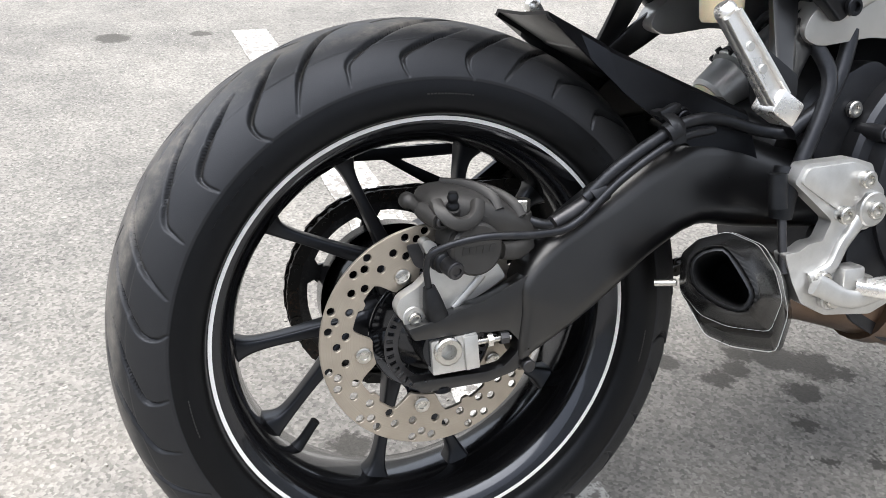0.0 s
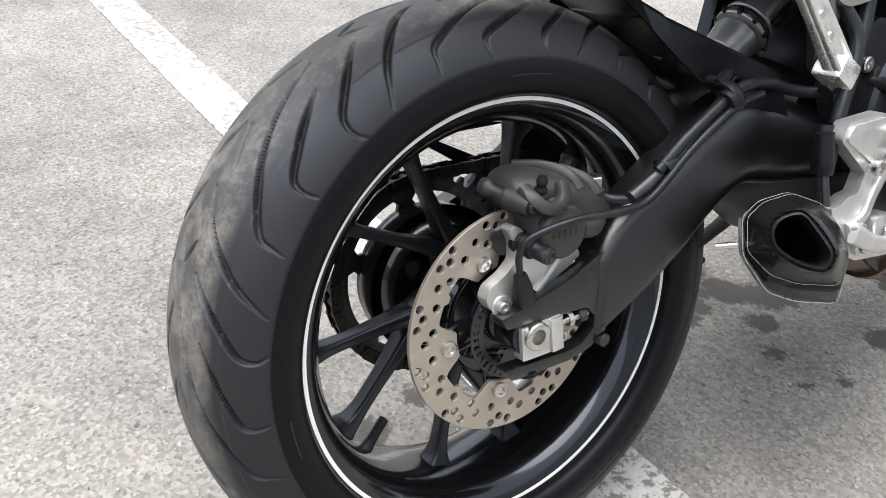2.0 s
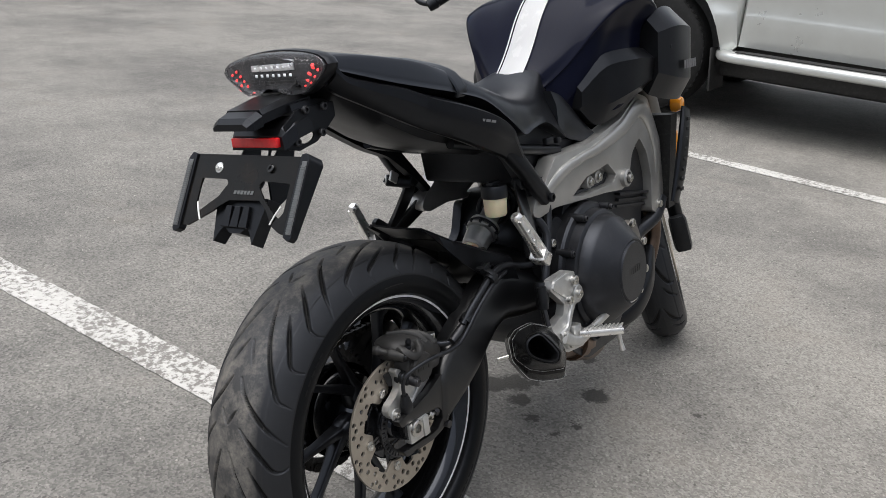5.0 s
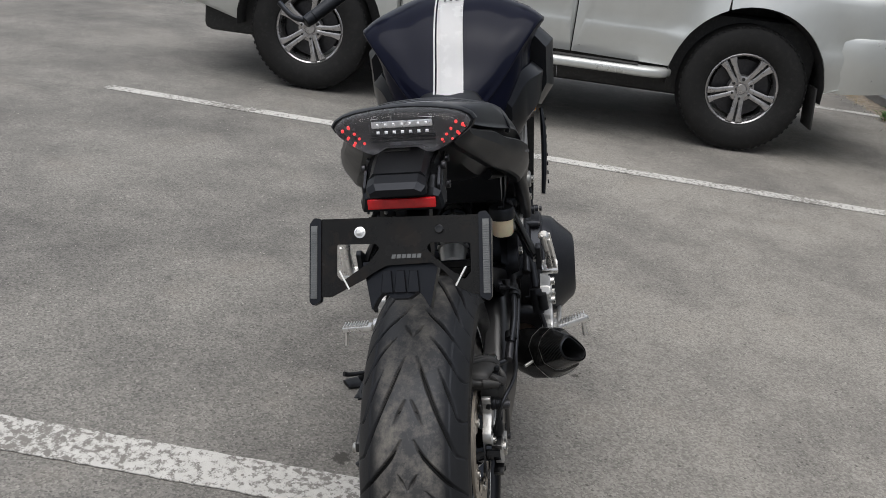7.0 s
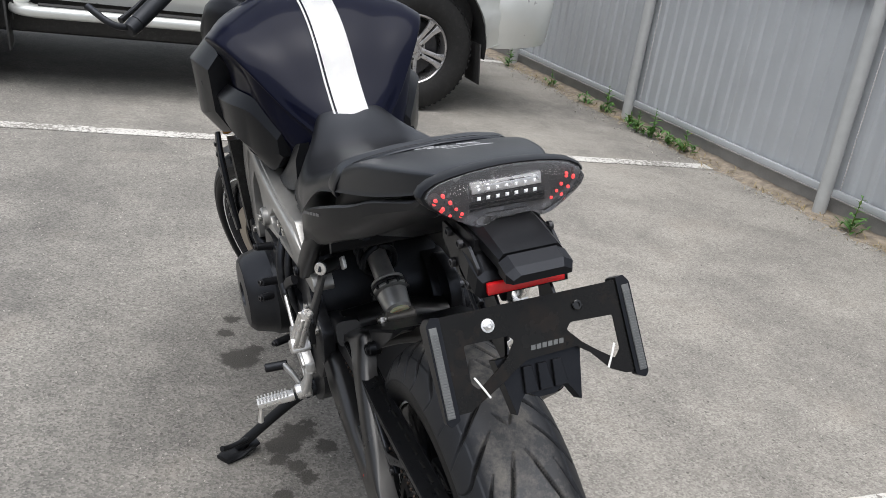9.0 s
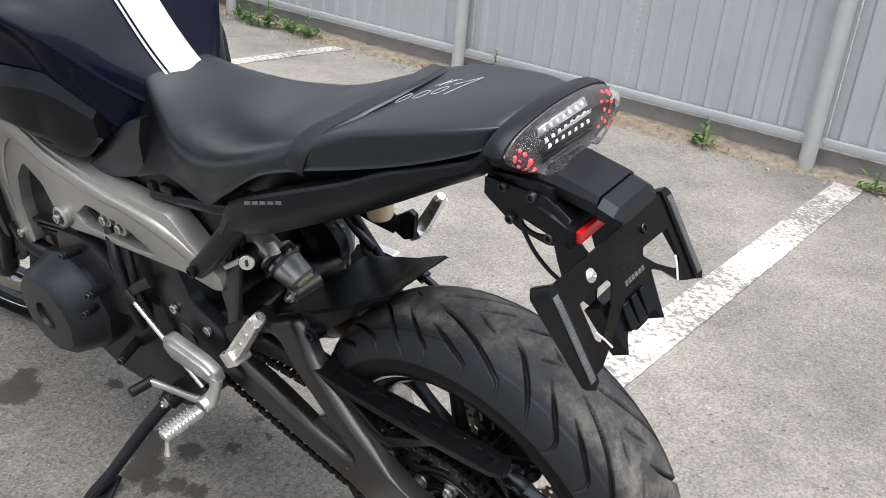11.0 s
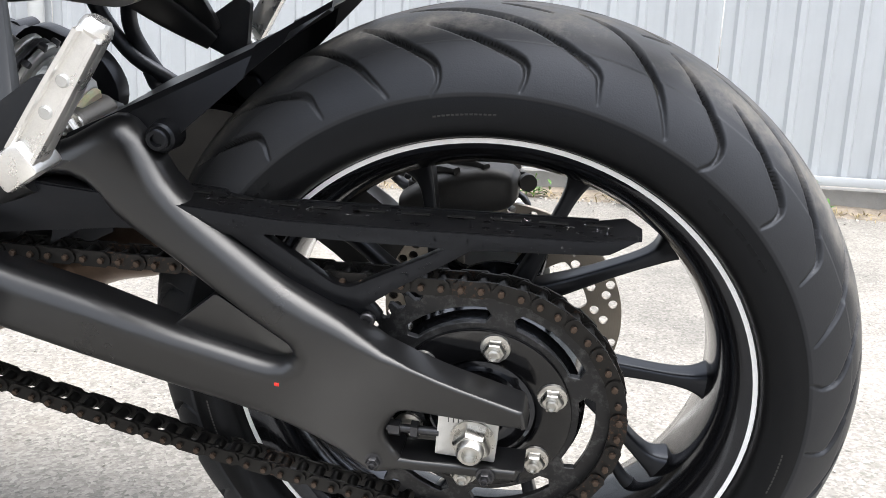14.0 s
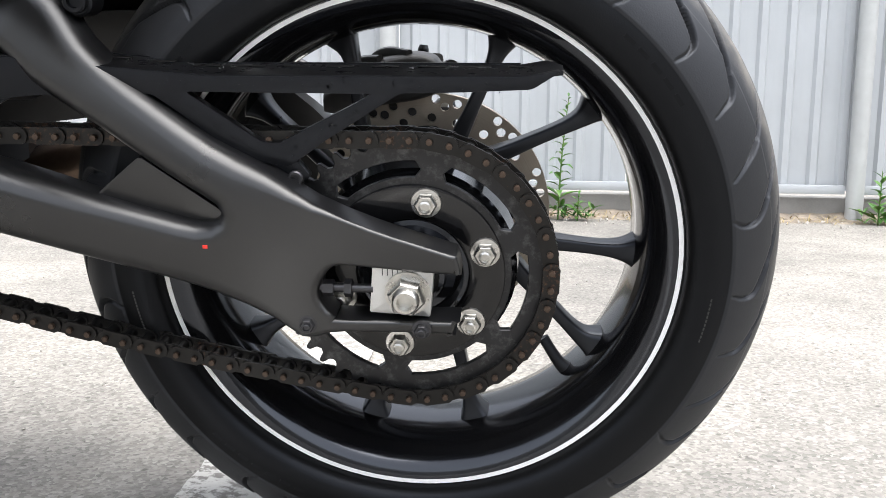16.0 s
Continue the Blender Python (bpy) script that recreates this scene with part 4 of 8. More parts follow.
def sidewall_bars(parent, r0, r1, y, spans, s, mat):
    """Moulded sidewall writing as plain raised bars."""
    bm = bmesh.new()
    for a0, n, w in spans:
        for i in range(n):
            a, b = a0 + i * w * 1.45, a0 + i * w * 1.45 + w
            lo = [bm.verts.new(polar(r, q, s * (y - 0.0012))) for r, q in ((r0, a), (r0, b), (r1, b), (r1, a))]
            hi = [bm.verts.new(polar(r, q, s * (y + 0.0006 - (0.0012 if r == r0 else 0)))) for r, q in ((r0, a), (r0, b), (r1, b), (r1, a))]
            bm.faces.new(hi)
            for k in range(4):
                bm.faces.new((lo[k], lo[(k + 1) % 4], hi[(k + 1) % 4], hi[k]))
    bmesh.ops.recalc_face_normals(bm, faces=bm.faces)
    tagged(part("sidewall_lettering", bm, mat, parent), kind="stuff")


for s in (1, -1):
    sidewall_bars(rear_wheel, 0.2475, 0.2590, 0.0896, [(40, 5, 2.4), (205, 7, 2.4), (300, 6, 2.0)], s, RUBBER)
    sidewall_bars(rear_wheel, 0.2500, 0.2545, 0.0897, [(350, 14, 0.55), (95, 11, 0.6), (255, 12, 0.5)], s, DARKLOGO)

# chain
FRONT_SPROCKET, FRONT_R, REAR_R, CHAIN_Y = (0.645, 0.080), 0.0412, 0.1163, 0.0975


def chain_path():
    fx, fz = FRONT_SPROCKET
    top0, low0 = 84.0, -111.0
    pts = []
    for a in np.linspace(math.radians(90), math.radians(-90), 20):
        pts.append((fx + FRONT_R * math.cos(a), fz + FRONT_R * math.sin(a)))
    x0, z0 = fx - 0.002, fz - FRONT_R
    ex, ez = REAR_R * math.cos(math.radians(-77)), REAR_R * math.sin(math.radians(-77))
    for k in np.linspace(0, 1, 40)[1:-1]:
        pts.append((x0 + (ex - x0) * k, z0 + (ez - z0) * k - 0.014 * 4 * k * (1 - k)))
    for a in np.linspace(math.radians(-77), math.radians(-272), 60):
        pts.append((REAR_R * math.cos(a), REAR_R * math.sin(a)))
    x1, z1 = REAR_R * math.cos(math.radians(88)), REAR_R * math.sin(math.radians(88))
    for k in np.linspace(0, 1, 30)[1:]:
        pts.append((x1 + (fx - x1) * k, z1 + (fz + FRONT_R - z1) * k - 0.003 * 4 * k * (1 - k)))
    return np.array(pts)


def link_mesh(name, outer):
    bm = bmesh.new()
    p, r = 0.01588, 0.0076 if outer else 0.0072
    y = 0.0105 if outer else 0.0080
    prof = []
    for cx, sgn in ((p / 2, 1), (-p / 2, -1)):
        for a in np.linspace(-110, 110, 7):
            prof.append((cx + sgn * r * math.cos(math.radians(a)), sgn * r * math.sin(math.radians(a))))
    for yy in (y, -y):
        plate([prof], yy - 0.0011, yy + 0.0011, bm=bm)
    for cx in (p / 2, -p / 2):
        if outer:
            lathe([(-0.0132, 0), (-0.0132, 0.0026), (0.0132, 0.0026), (0.0138, 0.0018), (0.0138, 0)], 8, bm, centre=(cx, 0, 0))
        else:
            lathe([(-0.0068, 0.0051), (0.0068, 0.0051)], 10, bm, centre=(cx, 0, 0))
    return shared(name, bm, CHAIN)


chain = part("drive_chain", lathe([(0.0955, 0.020), (0.0955, 0.0385), (0.0995, 0.0385), (0.0995, 0.020)], 32, closed=True, centre=(FRONT_SPROCKET[0], 0, FRONT_SPROCKET[1])), CHAIN, motorcycle, "dark oily drive chain with rusty rivets")
cp = chain_path()
cl = np.concatenate([[0], np.cumsum(np.hypot(*np.diff(np.vstack([cp, cp[:1]]), axis=0).T))])
count = int(cl[-1] / 0.01588) // 2 * 2
pitch = cl[-1] / count
loop = np.vstack([cp, cp[:1]])
joint = [(np.interp(i * pitch % cl[-1], cl, loop[:, 0]), np.interp(i * pitch % cl[-1], cl, loop[:, 1])) for i in range(count + 1)]
LINKS = (link_mesh("outer_link", True), link_mesh("inner_link", False))
PIN_MESH = shared("rivet", lathe([(0, 0), (0, 0.0030), (0.0022, 0.0026), (0.0026, 0)], 8, axis="z"), PIN)
for i in range(count):
    (ax, az), (bx, bz) = joint[i], joint[i + 1]
    ang = -math.atan2(bz - az, bx - ax)
    mx = Matrix.Translation(((ax + bx) / 2, CHAIN_Y, (az + bz) / 2)) @ Matrix.Rotation(ang, 4, "Y")
    piece("link", LINKS[i % 2], chain, mx)
    if i % 2 == 0:
        for s in (0.5, -0.5):
            piece("rivet", PIN_MESH, chain, mx @ Matrix.Translation((s * pitch, 0.0132, 0)) @ Matrix.Rotation(radians(-90), 4, "X"))


# swingarm
def pillow(outline, y_in, y_out, swells, shift=None, bm=None, segs=6):
    """A cast plate in the x-z plane whose outer face swells round towards its outline. swells: the rounding by x; shift: sideways lean by x and z."""
    out = bm or bmesh.new()
    n = len(outline)
    pts = [Vector(p) for p in outline]
    if sum(a.x * b.y - b.x * a.y for a, b in zip(pts, pts[1:] + pts[:1])) < 0:
        pts.reverse()
    mitre = []
    for i, p in enumerate(pts):
        u, v = (p - pts[i - 1]).normalized(), (pts[(i + 1) % n] - p).normalized()
        n1, n2 = Vector((-u.y, u.x)), Vector((-v.y, v.x))
        mitre.append((n1 + n2) / max(1 + n1.dot(n2), 0.45))
    sgn = 1 if y_out > y_in else -1
    sw = [swells(p.x) for p in pts]
    rings = [[(p, y_in) for p in pts]]
    for k in range(segs + 1):
        a = math.pi / 2 * k / segs
        rings.append([(p + m * w * (1 - math.cos(a)), y_out - sgn * w * (1 - math.sin(a))) for p, m, w in zip(pts, mitre, sw)])
    lean = shift or (lambda x, z: 0.0)
    vs = [[out.verts.new((q.x, y + lean(q.x, q.y), q.y)) for q, y in ring] for ring in rings]
    for a, b in zip(vs, vs[1:]):
        for i in range(n):
            out.faces.new((a[i], a[(i + 1) % n], b[(i + 1) % n], b[i]))
    from mathutils.geometry import delaunay_2d_cdt
    for ring, row in ((rings[0], vs[0]), (rings[-1], vs[-1])):
        loop = [q for q, _ in ring]
        flat = [(q.x, q.y) for q in loop]
        co, _, faces, *_ = delaunay_2d_cdt(loop, [(i, (i + 1) % n) for i in range(n)], [], 0, 1e-7)
        row = row + [out.verts.new((q.x, ring[0][1] + lean(q.x, q.y), q.y)) for q in co[n:]]
        for f in faces:
            c = sum((co[i] for i in f), Vector((0, 0))) / len(f)
            if inside(flat, c.x, c.y):
                out.faces.new([row[i] for i in f])
    bmesh.ops.recalc_face_normals(out, faces=out.faces)
    return out


def soft(pts, n=3):
    """An outline smoothed through its points."""
    return [(p[0], p[1]) for p in curve_through(pts, n, True)]


def lean_left(x, z):
    return -0.28 * max(0.0, z - 0.07)


def set_in(x):
    """How far the right arm draws in towards its fork."""
    k = min(1.0, max(0.0, (x - 0.06) / 0.15))
    return 0.021 * (1 - k * k * (3 - 2 * k))


def lean_right(x, z):
    return 0.20 * max(0.0, z - 0.05) + set_in(x)


def swingarm_mesh():
    bm = bmesh.new()
    # left: lower beam and upper brace in one casting, fork round the axle
    pillow(soft([(0.405, 0.188), (0.342, 0.218), (0.305, 0.237), (0.286, 0.234), (0.270, 0.212), (0.256, 0.192), (0.233, 0.172), (0.200, 0.1485), (0.154, 0.1175), (0.1086, 0.0944), (0.0723, 0.0735), (0.0283, 0.0550), (-0.0023, 0.0450), (-0.0340, 0.0352), (-0.0395, 0.0325), (-0.0424, 0.0195), (-0.0395, 0.0182), (-0.0074, 0.0197),
            (0.0400, 0.0236), (0.0540, 0.0238), (0.0620, 0.0200), (0.0690, 0.0090), (0.0716, -0.0004), (0.0690, -0.0095), (0.0590, -0.0210), (0.0500, -0.0232), (-0.0350, -0.0222), (-0.0390, -0.0230), (-0.0365, -0.0325), (-0.0320, -0.0330), (0.0500, -0.0335), (0.0700, -0.0385),
            (0.0875, -0.0412), (0.1109, -0.0258), (0.1569, -0.0063), (0.1938, 0.0053), (0.2497, 0.0193), (0.2965, 0.0315), (0.3434, 0.0437), (0.46, 0.075), (0.545, 0.090), (0.545, 0.140), (0.46, 0.128), (0.3821, 0.109), (0.3217, 0.0957), (0.2444, 0.0735), (0.199, 0.0612), (0.168, 0.0540), (0.151, 0.0580),
            (0.152, 0.0690), (0.1758, 0.083), (0.2085, 0.1027), (0.2461, 0.1269), (0.2697, 0.141), (0.302, 0.1613), (0.326, 0.183), (0.355, 0.188), (0.400, 0.172)], 2), 0.120, 0.1515, lambda x: 0.0035 + 0.013 * min(1, max(0, (x - 0.05) / 0.09)), lean_left, bm, 7)
    plate([round_poly([(0.140, 0.055), (0.213, 0.106), (0.252, 0.074), (0.170, 0.050)], 0.004)], 0.118, 0.133, 0.002, 2, bm=bm)
    sweep([(0.370, 0.105, 0.200), (0.430, 0.098, 0.176), (0.520, 0.105, 0.140)], [(0.024, 0.024), (0.024, 0.028), (0.026, 0.034)], 20, 5, 4.0, bm=bm)
    # right: one broad arched arm, fork set back round the axle
    arm = [(0.069, 0.0745), (0.0905, 0.101), (0.125, 0.1245), (0.195, 0.159), (0.250, 0.187), (0.290, 0.199), (0.345, 0.194), (0.400, 0.176), (0.470, 0.158), (0.545, 0.145), (0.545, 0.088), (0.440, 0.080), (0.345, 0.090), (0.290, 0.098), (0.2358, 0.0757), (0.2021, 0.0545), (0.1359, 0.0170), (0.0844, -0.0050), (0.0660, -0.0120), (0.0640, 0.010), (0.0680, 0.040)]
    pillow(soft([(x + 0.69 * set_in(x), z - 0.63 * set_in(x)) for x, z in arm]), -0.104, -0.1455, lambda x: 0.010 + 0.016 * min(1.0, max(0.0, (x - 0.08) / 0.10)), lean_right, bm, 8)
    fork = [(0.135, 0.085), (0.0935, 0.0697), (0.0445, 0.0478), (-0.0045, 0.0346), (-0.041, 0.0275), (-0.034, 0.0150), (0.020, 0.0145), (0.069, 0.0110), (0.080, -0.0016), (0.078, -0.0155), (0.063, -0.0288), (0.0446, -0.0315), (-0.038, -0.0297), (-0.029, -0.0425), (0.0446, -0.043), (0.075, -0.036), (0.0966, -0.017), (0.125, 0.020)]
    plate([round_poly(fork, 0.0025, 3)], -0.1195, -0.102, 0.002, 2, bm=bm)
    sweep([(0.43, 0.100, 0.165), (0.43, 0, 0.17), (0.43, -0.10, 0.15)], [(0.035, 0.045)] * 3, 16, 6, 3.2, side=(1, 0, 0), bm=bm)
    rod((0.545, 0.15, 0.115), (0.545, -0.14, 0.115), 0.032, 24, bm=bm, chamfer=0.004)
    return bm


swingarm = part("swingarm", swingarm_mesh(), SWING, motorcycle, "satin black aluminium swingarm with a triangular brace", 45)
part("axle", rod((0, -0.112, 0), (0, 0.154, 0), 0.0095, 20), ZINC, swingarm)
part("axle_block", plate([round_poly([(0.028, 0.0215), (-0.021, 0.0195), (-0.018, -0.0205), (0.031, -0.0175)], 0.0015), circle(0, 0, 0.009, 20)], 0.1290, 0.1445, 0.001), ALU, swingarm, "bare aluminium chain adjuster block with scale marks")
for k in range(7):
    part("scale_mark", box(0.020 - k * 0.004, 0.1446, 0.0175, 0.0007, 0.0006, 0.006, 0), DARKSTEEL, swingarm)
part("axle_washer", lathe([(0.1445, 0.010), (0.1445, 0.0185), (0.1470, 0.0185), (0.1470, 0.010)], 32, closed=True), ZINC, swingarm)
nut = bmesh.new()
rings_to_mesh(nut, [[(r * math.sin(math.pi / 3 * k + 0.3), y, r * math.cos(math.pi / 3 * k + 0.3)) for k in range(6)] for y, r in ((0.1470, 0.0155), (0.1570, 0.0155), (0.1600, 0.0135))])
lathe([(0.1590, 0.0115), (0.1650, 0.0105), (0.1670, 0.009), (0.1670, 0.0065), (0.1540, 0.006), (0.1540, 0)], 24, nut)
part("axle_nut", fix(nut), ZINC, swingarm, "zinc plated axle nut with hollow axle end")
part("axle_block", plate([round_poly([(-0.0170, 0.0110), (0.0320, 0.0150), (0.0355, -0.0245), (-0.0155, -0.0250)], 0.0015), circle(0, 0, 0.0085, 20)], -0.1205, -0.106, 0.001), ALU, swingarm, "bare aluminium chain adjuster block")
part("axle_rib", box(0.0255, -0.1215, -0.005, 0.015, 0.006, 0.037, 0.001, turn=Euler((0, radians(-4), 0)).to_matrix()), ALU, swingarm)
part("axle_head", lathe([(-0.1265, 0.0085), (-0.1265, 0.0135), (-0.1250, 0.0152), (-0.1200, 0.0152), (-0.1200, 0.0085)], 12, closed=True), ZINC, swingarm)
for s in (1, -1):
    y = 0.142 if s > 0 else -0.115
    part("adjuster_bolt", rod((0.028, y, 0.002), (0.072, y, 0.002), 0.0036, 12), ZINC if s < 0 else DARKSTEEL, swingarm)
    part("adjuster_nut", rod((0.045, y, 0.002), (0.051, y, 0.002), 0.0075, 6), ZINC if s < 0 else DARKSTEEL, swingarm)
    part("adjuster_head", rod((0.060, y, 0.002), (0.069, y, 0.002), 0.0070, 6), DARKSTEEL, swingarm)
fasten(HEX_SMALL, [(0.081, 0.150, -0.027), (-0.012, 0.1535, -0.0275)], (0, 1, 0), swingarm, "paddock_bobbin_nut")
part("paddock_bobbin", rod((0.089, -0.108, -0.030), (0.0895, -0.126, -0.031), 0.0072, 16, chamfer=0.001), DARKSTEEL, swingarm)
fasten(BOLT_BLACK, [(-0.004, -0.112, -0.0425)], (0, -0.2, -1), swingarm, "fork_bolt")
part("paint_dot", box(0.160, 0.1516, 0.038, 0.004, 0.0008, 0.003, 0.0003), REDSPOT, swingarm, "small red paint dot")

# chain guard with its brace
guard = bmesh.new()
plate([round_poly([(0.43, 0.190), (0.2347, 0.1735), (0.1573, 0.1672), (-0.0862, 0.1685), (-0.1175, 0.1735), (-0.0949, 0.1590), (-0.0403, 0.1564), (0.0068, 0.1550), (0.0685, 0.1158), (0.0961, 0.0957), (0.1328, 0.1011), (0.186, 0.141), (0.203, 0.153), (0.2977, 0.1510), (0.43, 0.136)], 0.004),
       round_poly([(0.176, 0.1550), (0.1184, 0.1159), (0.1048, 0.1142), (0.0417, 0.1467), (0.028, 0.1545)], 0.004)], 0.1085, 0.1185, 0.002, 2, guard)
shelf = [(0.43, 0.1935), (0.2347, 0.1755), (0.1573, 0.1695), (-0.0862, 0.1705), (-0.1185, 0.1740)]
rings_to_mesh(guard, [[(x, 0.1165 if x > -0.1 else 0.1110, z - 0.0015), (x, 0.100, z + 0.001), (x if x > -0.1 else x + 0.012, 0.084, z + 0.0025), (x if x > -0.1 else x + 0.012, 0.084, z), (x, 0.100, z - 0.0025), (x, 0.1165 if x > -0.1 else 0.1110, z - 0.005)] for x, z in shelf])
rings_to_mesh(guard, [[(x, y, z + h) for y, h in ((0.0845, 0.0035), (0.0825, 0.0035), (0.0825, -0.003), (0.0845, -0.003))] for x, z in shelf[:-1]])
bmesh.ops.recalc_face_normals(guard, faces=guard.faces)
chain_guard = part("chain_guard", guard, PLASTIC, motorcycle, "wet matt black chain guard with an open brace", 25)
part("guard_tab", plate([round_poly([(0.130, 0.110), (0.098, 0.108), (0.080, 0.086), (0.098, 0.078), (0.125, 0.092)], 0.004)], 0.104, 0.114, 0.001), PLASTIC, chain_guard)
fasten(BOLT_M6, [(0.092, 0.1145, 0.086)], (0, 1, 0), chain_guard)
# Dark blocks proud of the shelf stand in for the shade inside its slots.
SLOT = shared("guard_slot_block", box(0, 0, 0, 0.022, 0.0045, 0.0012, 0.0004), GROOVE)


def shelf_top(x, y):
    return float(np.interp(x, [p[0] for p in shelf[::-1]], [p[1] for p in shelf[::-1]])) + (0.0025 if y < 0.09 else 0.0025 * (0.1165 - y) / 0.0265 - 0.0015 * max(0, y - 0.1) / 0.0165)


for k in range(10):
    x = -0.088 + 0.036 * k
    piece("guard_slot_block", SLOT, chain_guard, Matrix.Translation((x, 0.0945, shelf_top(x, 0.0945))))
drops = bmesh.new()
rnd = random.Random(8)
for k in range(150):
    x, y = rnd.uniform(-0.10, 0.30), rnd.uniform(0.086, 0.114)
    r = rnd.choice((0.0008, 0.0012, 0.0016, 0.0024))
    m = Matrix.Translation((x, y, shelf_top(x, y))) @ Matrix.Diagonal((r * rnd.uniform(0.8, 2.4), r, r * 0.5, 1))
    bmesh.ops.create_icosphere(drops, subdivisions=1, radius=1, matrix=m)
for k in range(110):
    x, z = rnd.uniform(-0.08, 0.24), rnd.uniform(0.1575, 0.167)
    r = rnd.choice((0.0007, 0.0010, 0.0014))
    bmesh.ops.create_icosphere(drops, subdivisions=1, radius=1, matrix=Matrix.Translation((x, 0.1186, z)) @ Matrix.Diagonal((r, r * 0.5, r * 1.2, 1)))
for k in range(60):
    q = rnd.random()
    a, b = ((0.182, 0.150), (0.122, 0.107)) if k % 2 else ((0.098, 0.104), (0.034, 0.146))
    r = rnd.choice((0.0007, 0.0010, 0.0014))
    bmesh.ops.create_icosphere(drops, subdivisions=1, radius=1, matrix=Matrix.Translation((a[0] + (b[0] - a[0]) * q, 0.1186, a[1] + (b[1] - a[1]) * q + rnd.uniform(-0.003, 0.003))) @ Matrix.Diagonal((r, r * 0.5, r * 1.2, 1)))
tagged(part("rain_wetting", drops, DROP, chain_guard, "scattered rain drops"), kind="stuff")


# rear mudguard that hugs the tyre
def hugger_mesh():
    """Rows along the tyre: place, height of the flat roof, half width, depth of the left and the right skirt."""
    rows = [(0.130, 0.327, 0.066, 0.006, 0.012), (0.163, 0.3085, 0.072, 0.013, 0.030), (0.190, 0.293, 0.078, 0.021, 0.044), (0.193, 0.290, 0.079, 0.022, 0.045), (0.245, 0.2655, 0.089, 0.047, 0.066), (0.275, 0.2516, 0.094, 0.070, 0.076), (0.308, 0.2365, 0.099, 0.092, 0.088), (0.350, 0.218, 0.103, 0.095, 0.092)]
    rings = []
    for x, z, w, dp, dr in rows:
        o = [(w + 0.010, -dp, 0.25 * dp), (w + 0.001, -0.005, 0), (w - 0.004, 0.0, 0), (0, -0.002, 0), (-w + 0.004, 0.0, 0), (-w - 0.001, -0.005, 0), (-w - 0.010, -dr, 0.25 * dr)]
        o = [(x + dx, y - 0.013, z + dz) for y, dz, dx in o]
        t = 0.0035
        i = [(x2, y2 - math.copysign(t, y2 + 0.013) if abs(y2 + 0.013) > 0.02 else y2, z2 - (t if k not in (0, 6) else 0)) for k, (x2, y2, z2) in enumerate(o)]
        rings.append(o + i[::-1])
    bm = bmesh.new()
    rings_to_mesh(bm, rings)
    bmesh.ops.recalc_face_normals(bm, faces=bm.faces)
    return bm


hugger = part("mudguard", hugger_mesh(), PLASTIC, motorcycle, "matt black plastic mudguard hugging the rear tyre", 12)
for s, y, z in ((1, 0.087, 0.2215), (-1, -0.112, 0.216)):
    part("mudguard_boss", rod((0.264, y - s * 0.012, z), (0.264, y + s * 0.010, z), 0.014, 18, 0.0125, chamfer=0.002), PLASTIC, hugger)
part("panel_groove", sweep([(0.168, 0.030, 0.3062), (0.178, -0.010, 0.3005), (0.186, -0.050, 0.2962)], [(0.0012, 0.0009)] * 3, 6, 3), GROOVE, hugger)
piece("mudguard_bolt", BOLT_BLACK, hugger, axis_to((0.264, 0.0965, 0.2215), (0, 1, 0)))
piece("mudguard_bolt", BOLT_BLACK, hugger, axis_to((0.264, -0.1215, 0.216), (0, -1, 0)))
part("hose_clip", sweep([(0.238, -0.112, 0.224), (0.240, -0.132, 0.222), (0.241, -0.147, 0.214), (0.243, -0.149, 0.196)], [(0.008, 0.0035), (0.008, 0.003), (0.008, 0.003), (0.0075, 0.003)], 10, 5, 3, side=(1, 0, 0)), TRIM, hugger)
part("hose_clip", sweep([(0.258, -0.118, 0.226), (0.250, -0.126, 0.228), (0.232, -0.128, 0.222)], [(0.004, 0.005), (0.006, 0.006), (0.004, 0.005)], 10, 4, 3), TRIM, hugger)

# rear brake
def casting(rows):
    """A rounded casting along x: place, inner and outer side, low and high edge."""
    secs = []
    for x, y0, y1, z0, z1 in rows:
        w, h = y0 - y1, z1 - z0
        secs.append([(x, y0 - w * a, z0 + h * b) for a, b in ((0.0, 0.25), (0.0, 0.75), (0.12, 0.97), (0.35, 1.0), (0.68, 0.97), (0.92, 0.80), (1.0, 0.55), (0.98, 0.18), (0.80, 0.0), (0.20, 0.0))])
    return loft(secs, 5, 3)


caliper = part("brake_caliper", casting([(-0.012, -0.058, -0.096, 0.130, 0.150), (-0.004, -0.050, -0.106, 0.122, 0.158), (0.015, -0.048, -0.112, 0.116, 0.161), (0.040, -0.048, -0.116, 0.112, 0.157), (0.066, -0.052, -0.118, 0.106, 0.148), (0.092, -0.062, -0.115, 0.100, 0.131), (0.106, -0.072, -0.108, 0.100, 0.120)]), CALIPER, motorcycle, "grey cast brake caliper, dusty, with a round piston cover", 40)
part("caliper_web", sweep([(0.018, -0.060, 0.160), (0.040, -0.082, 0.159), (0.056, -0.102, 0.151), (0.060, -0.114, 0.138)], [(0.004, 0.005), (0.005, 0.006), (0.006, 0.006), (0.005, 0.005)], 10, 4, 3), CALIPER, caliper)
part("caliper_web", sweep([(0.046, -0.058, 0.156), (0.066, -0.080, 0.151), (0.080, -0.100, 0.141), (0.086, -0.112, 0.128)], [(0.004, 0.004), (0.006, 0.005), (0.007, 0.006), (0.005, 0.005)], 10, 4, 3), CALIPER, caliper)
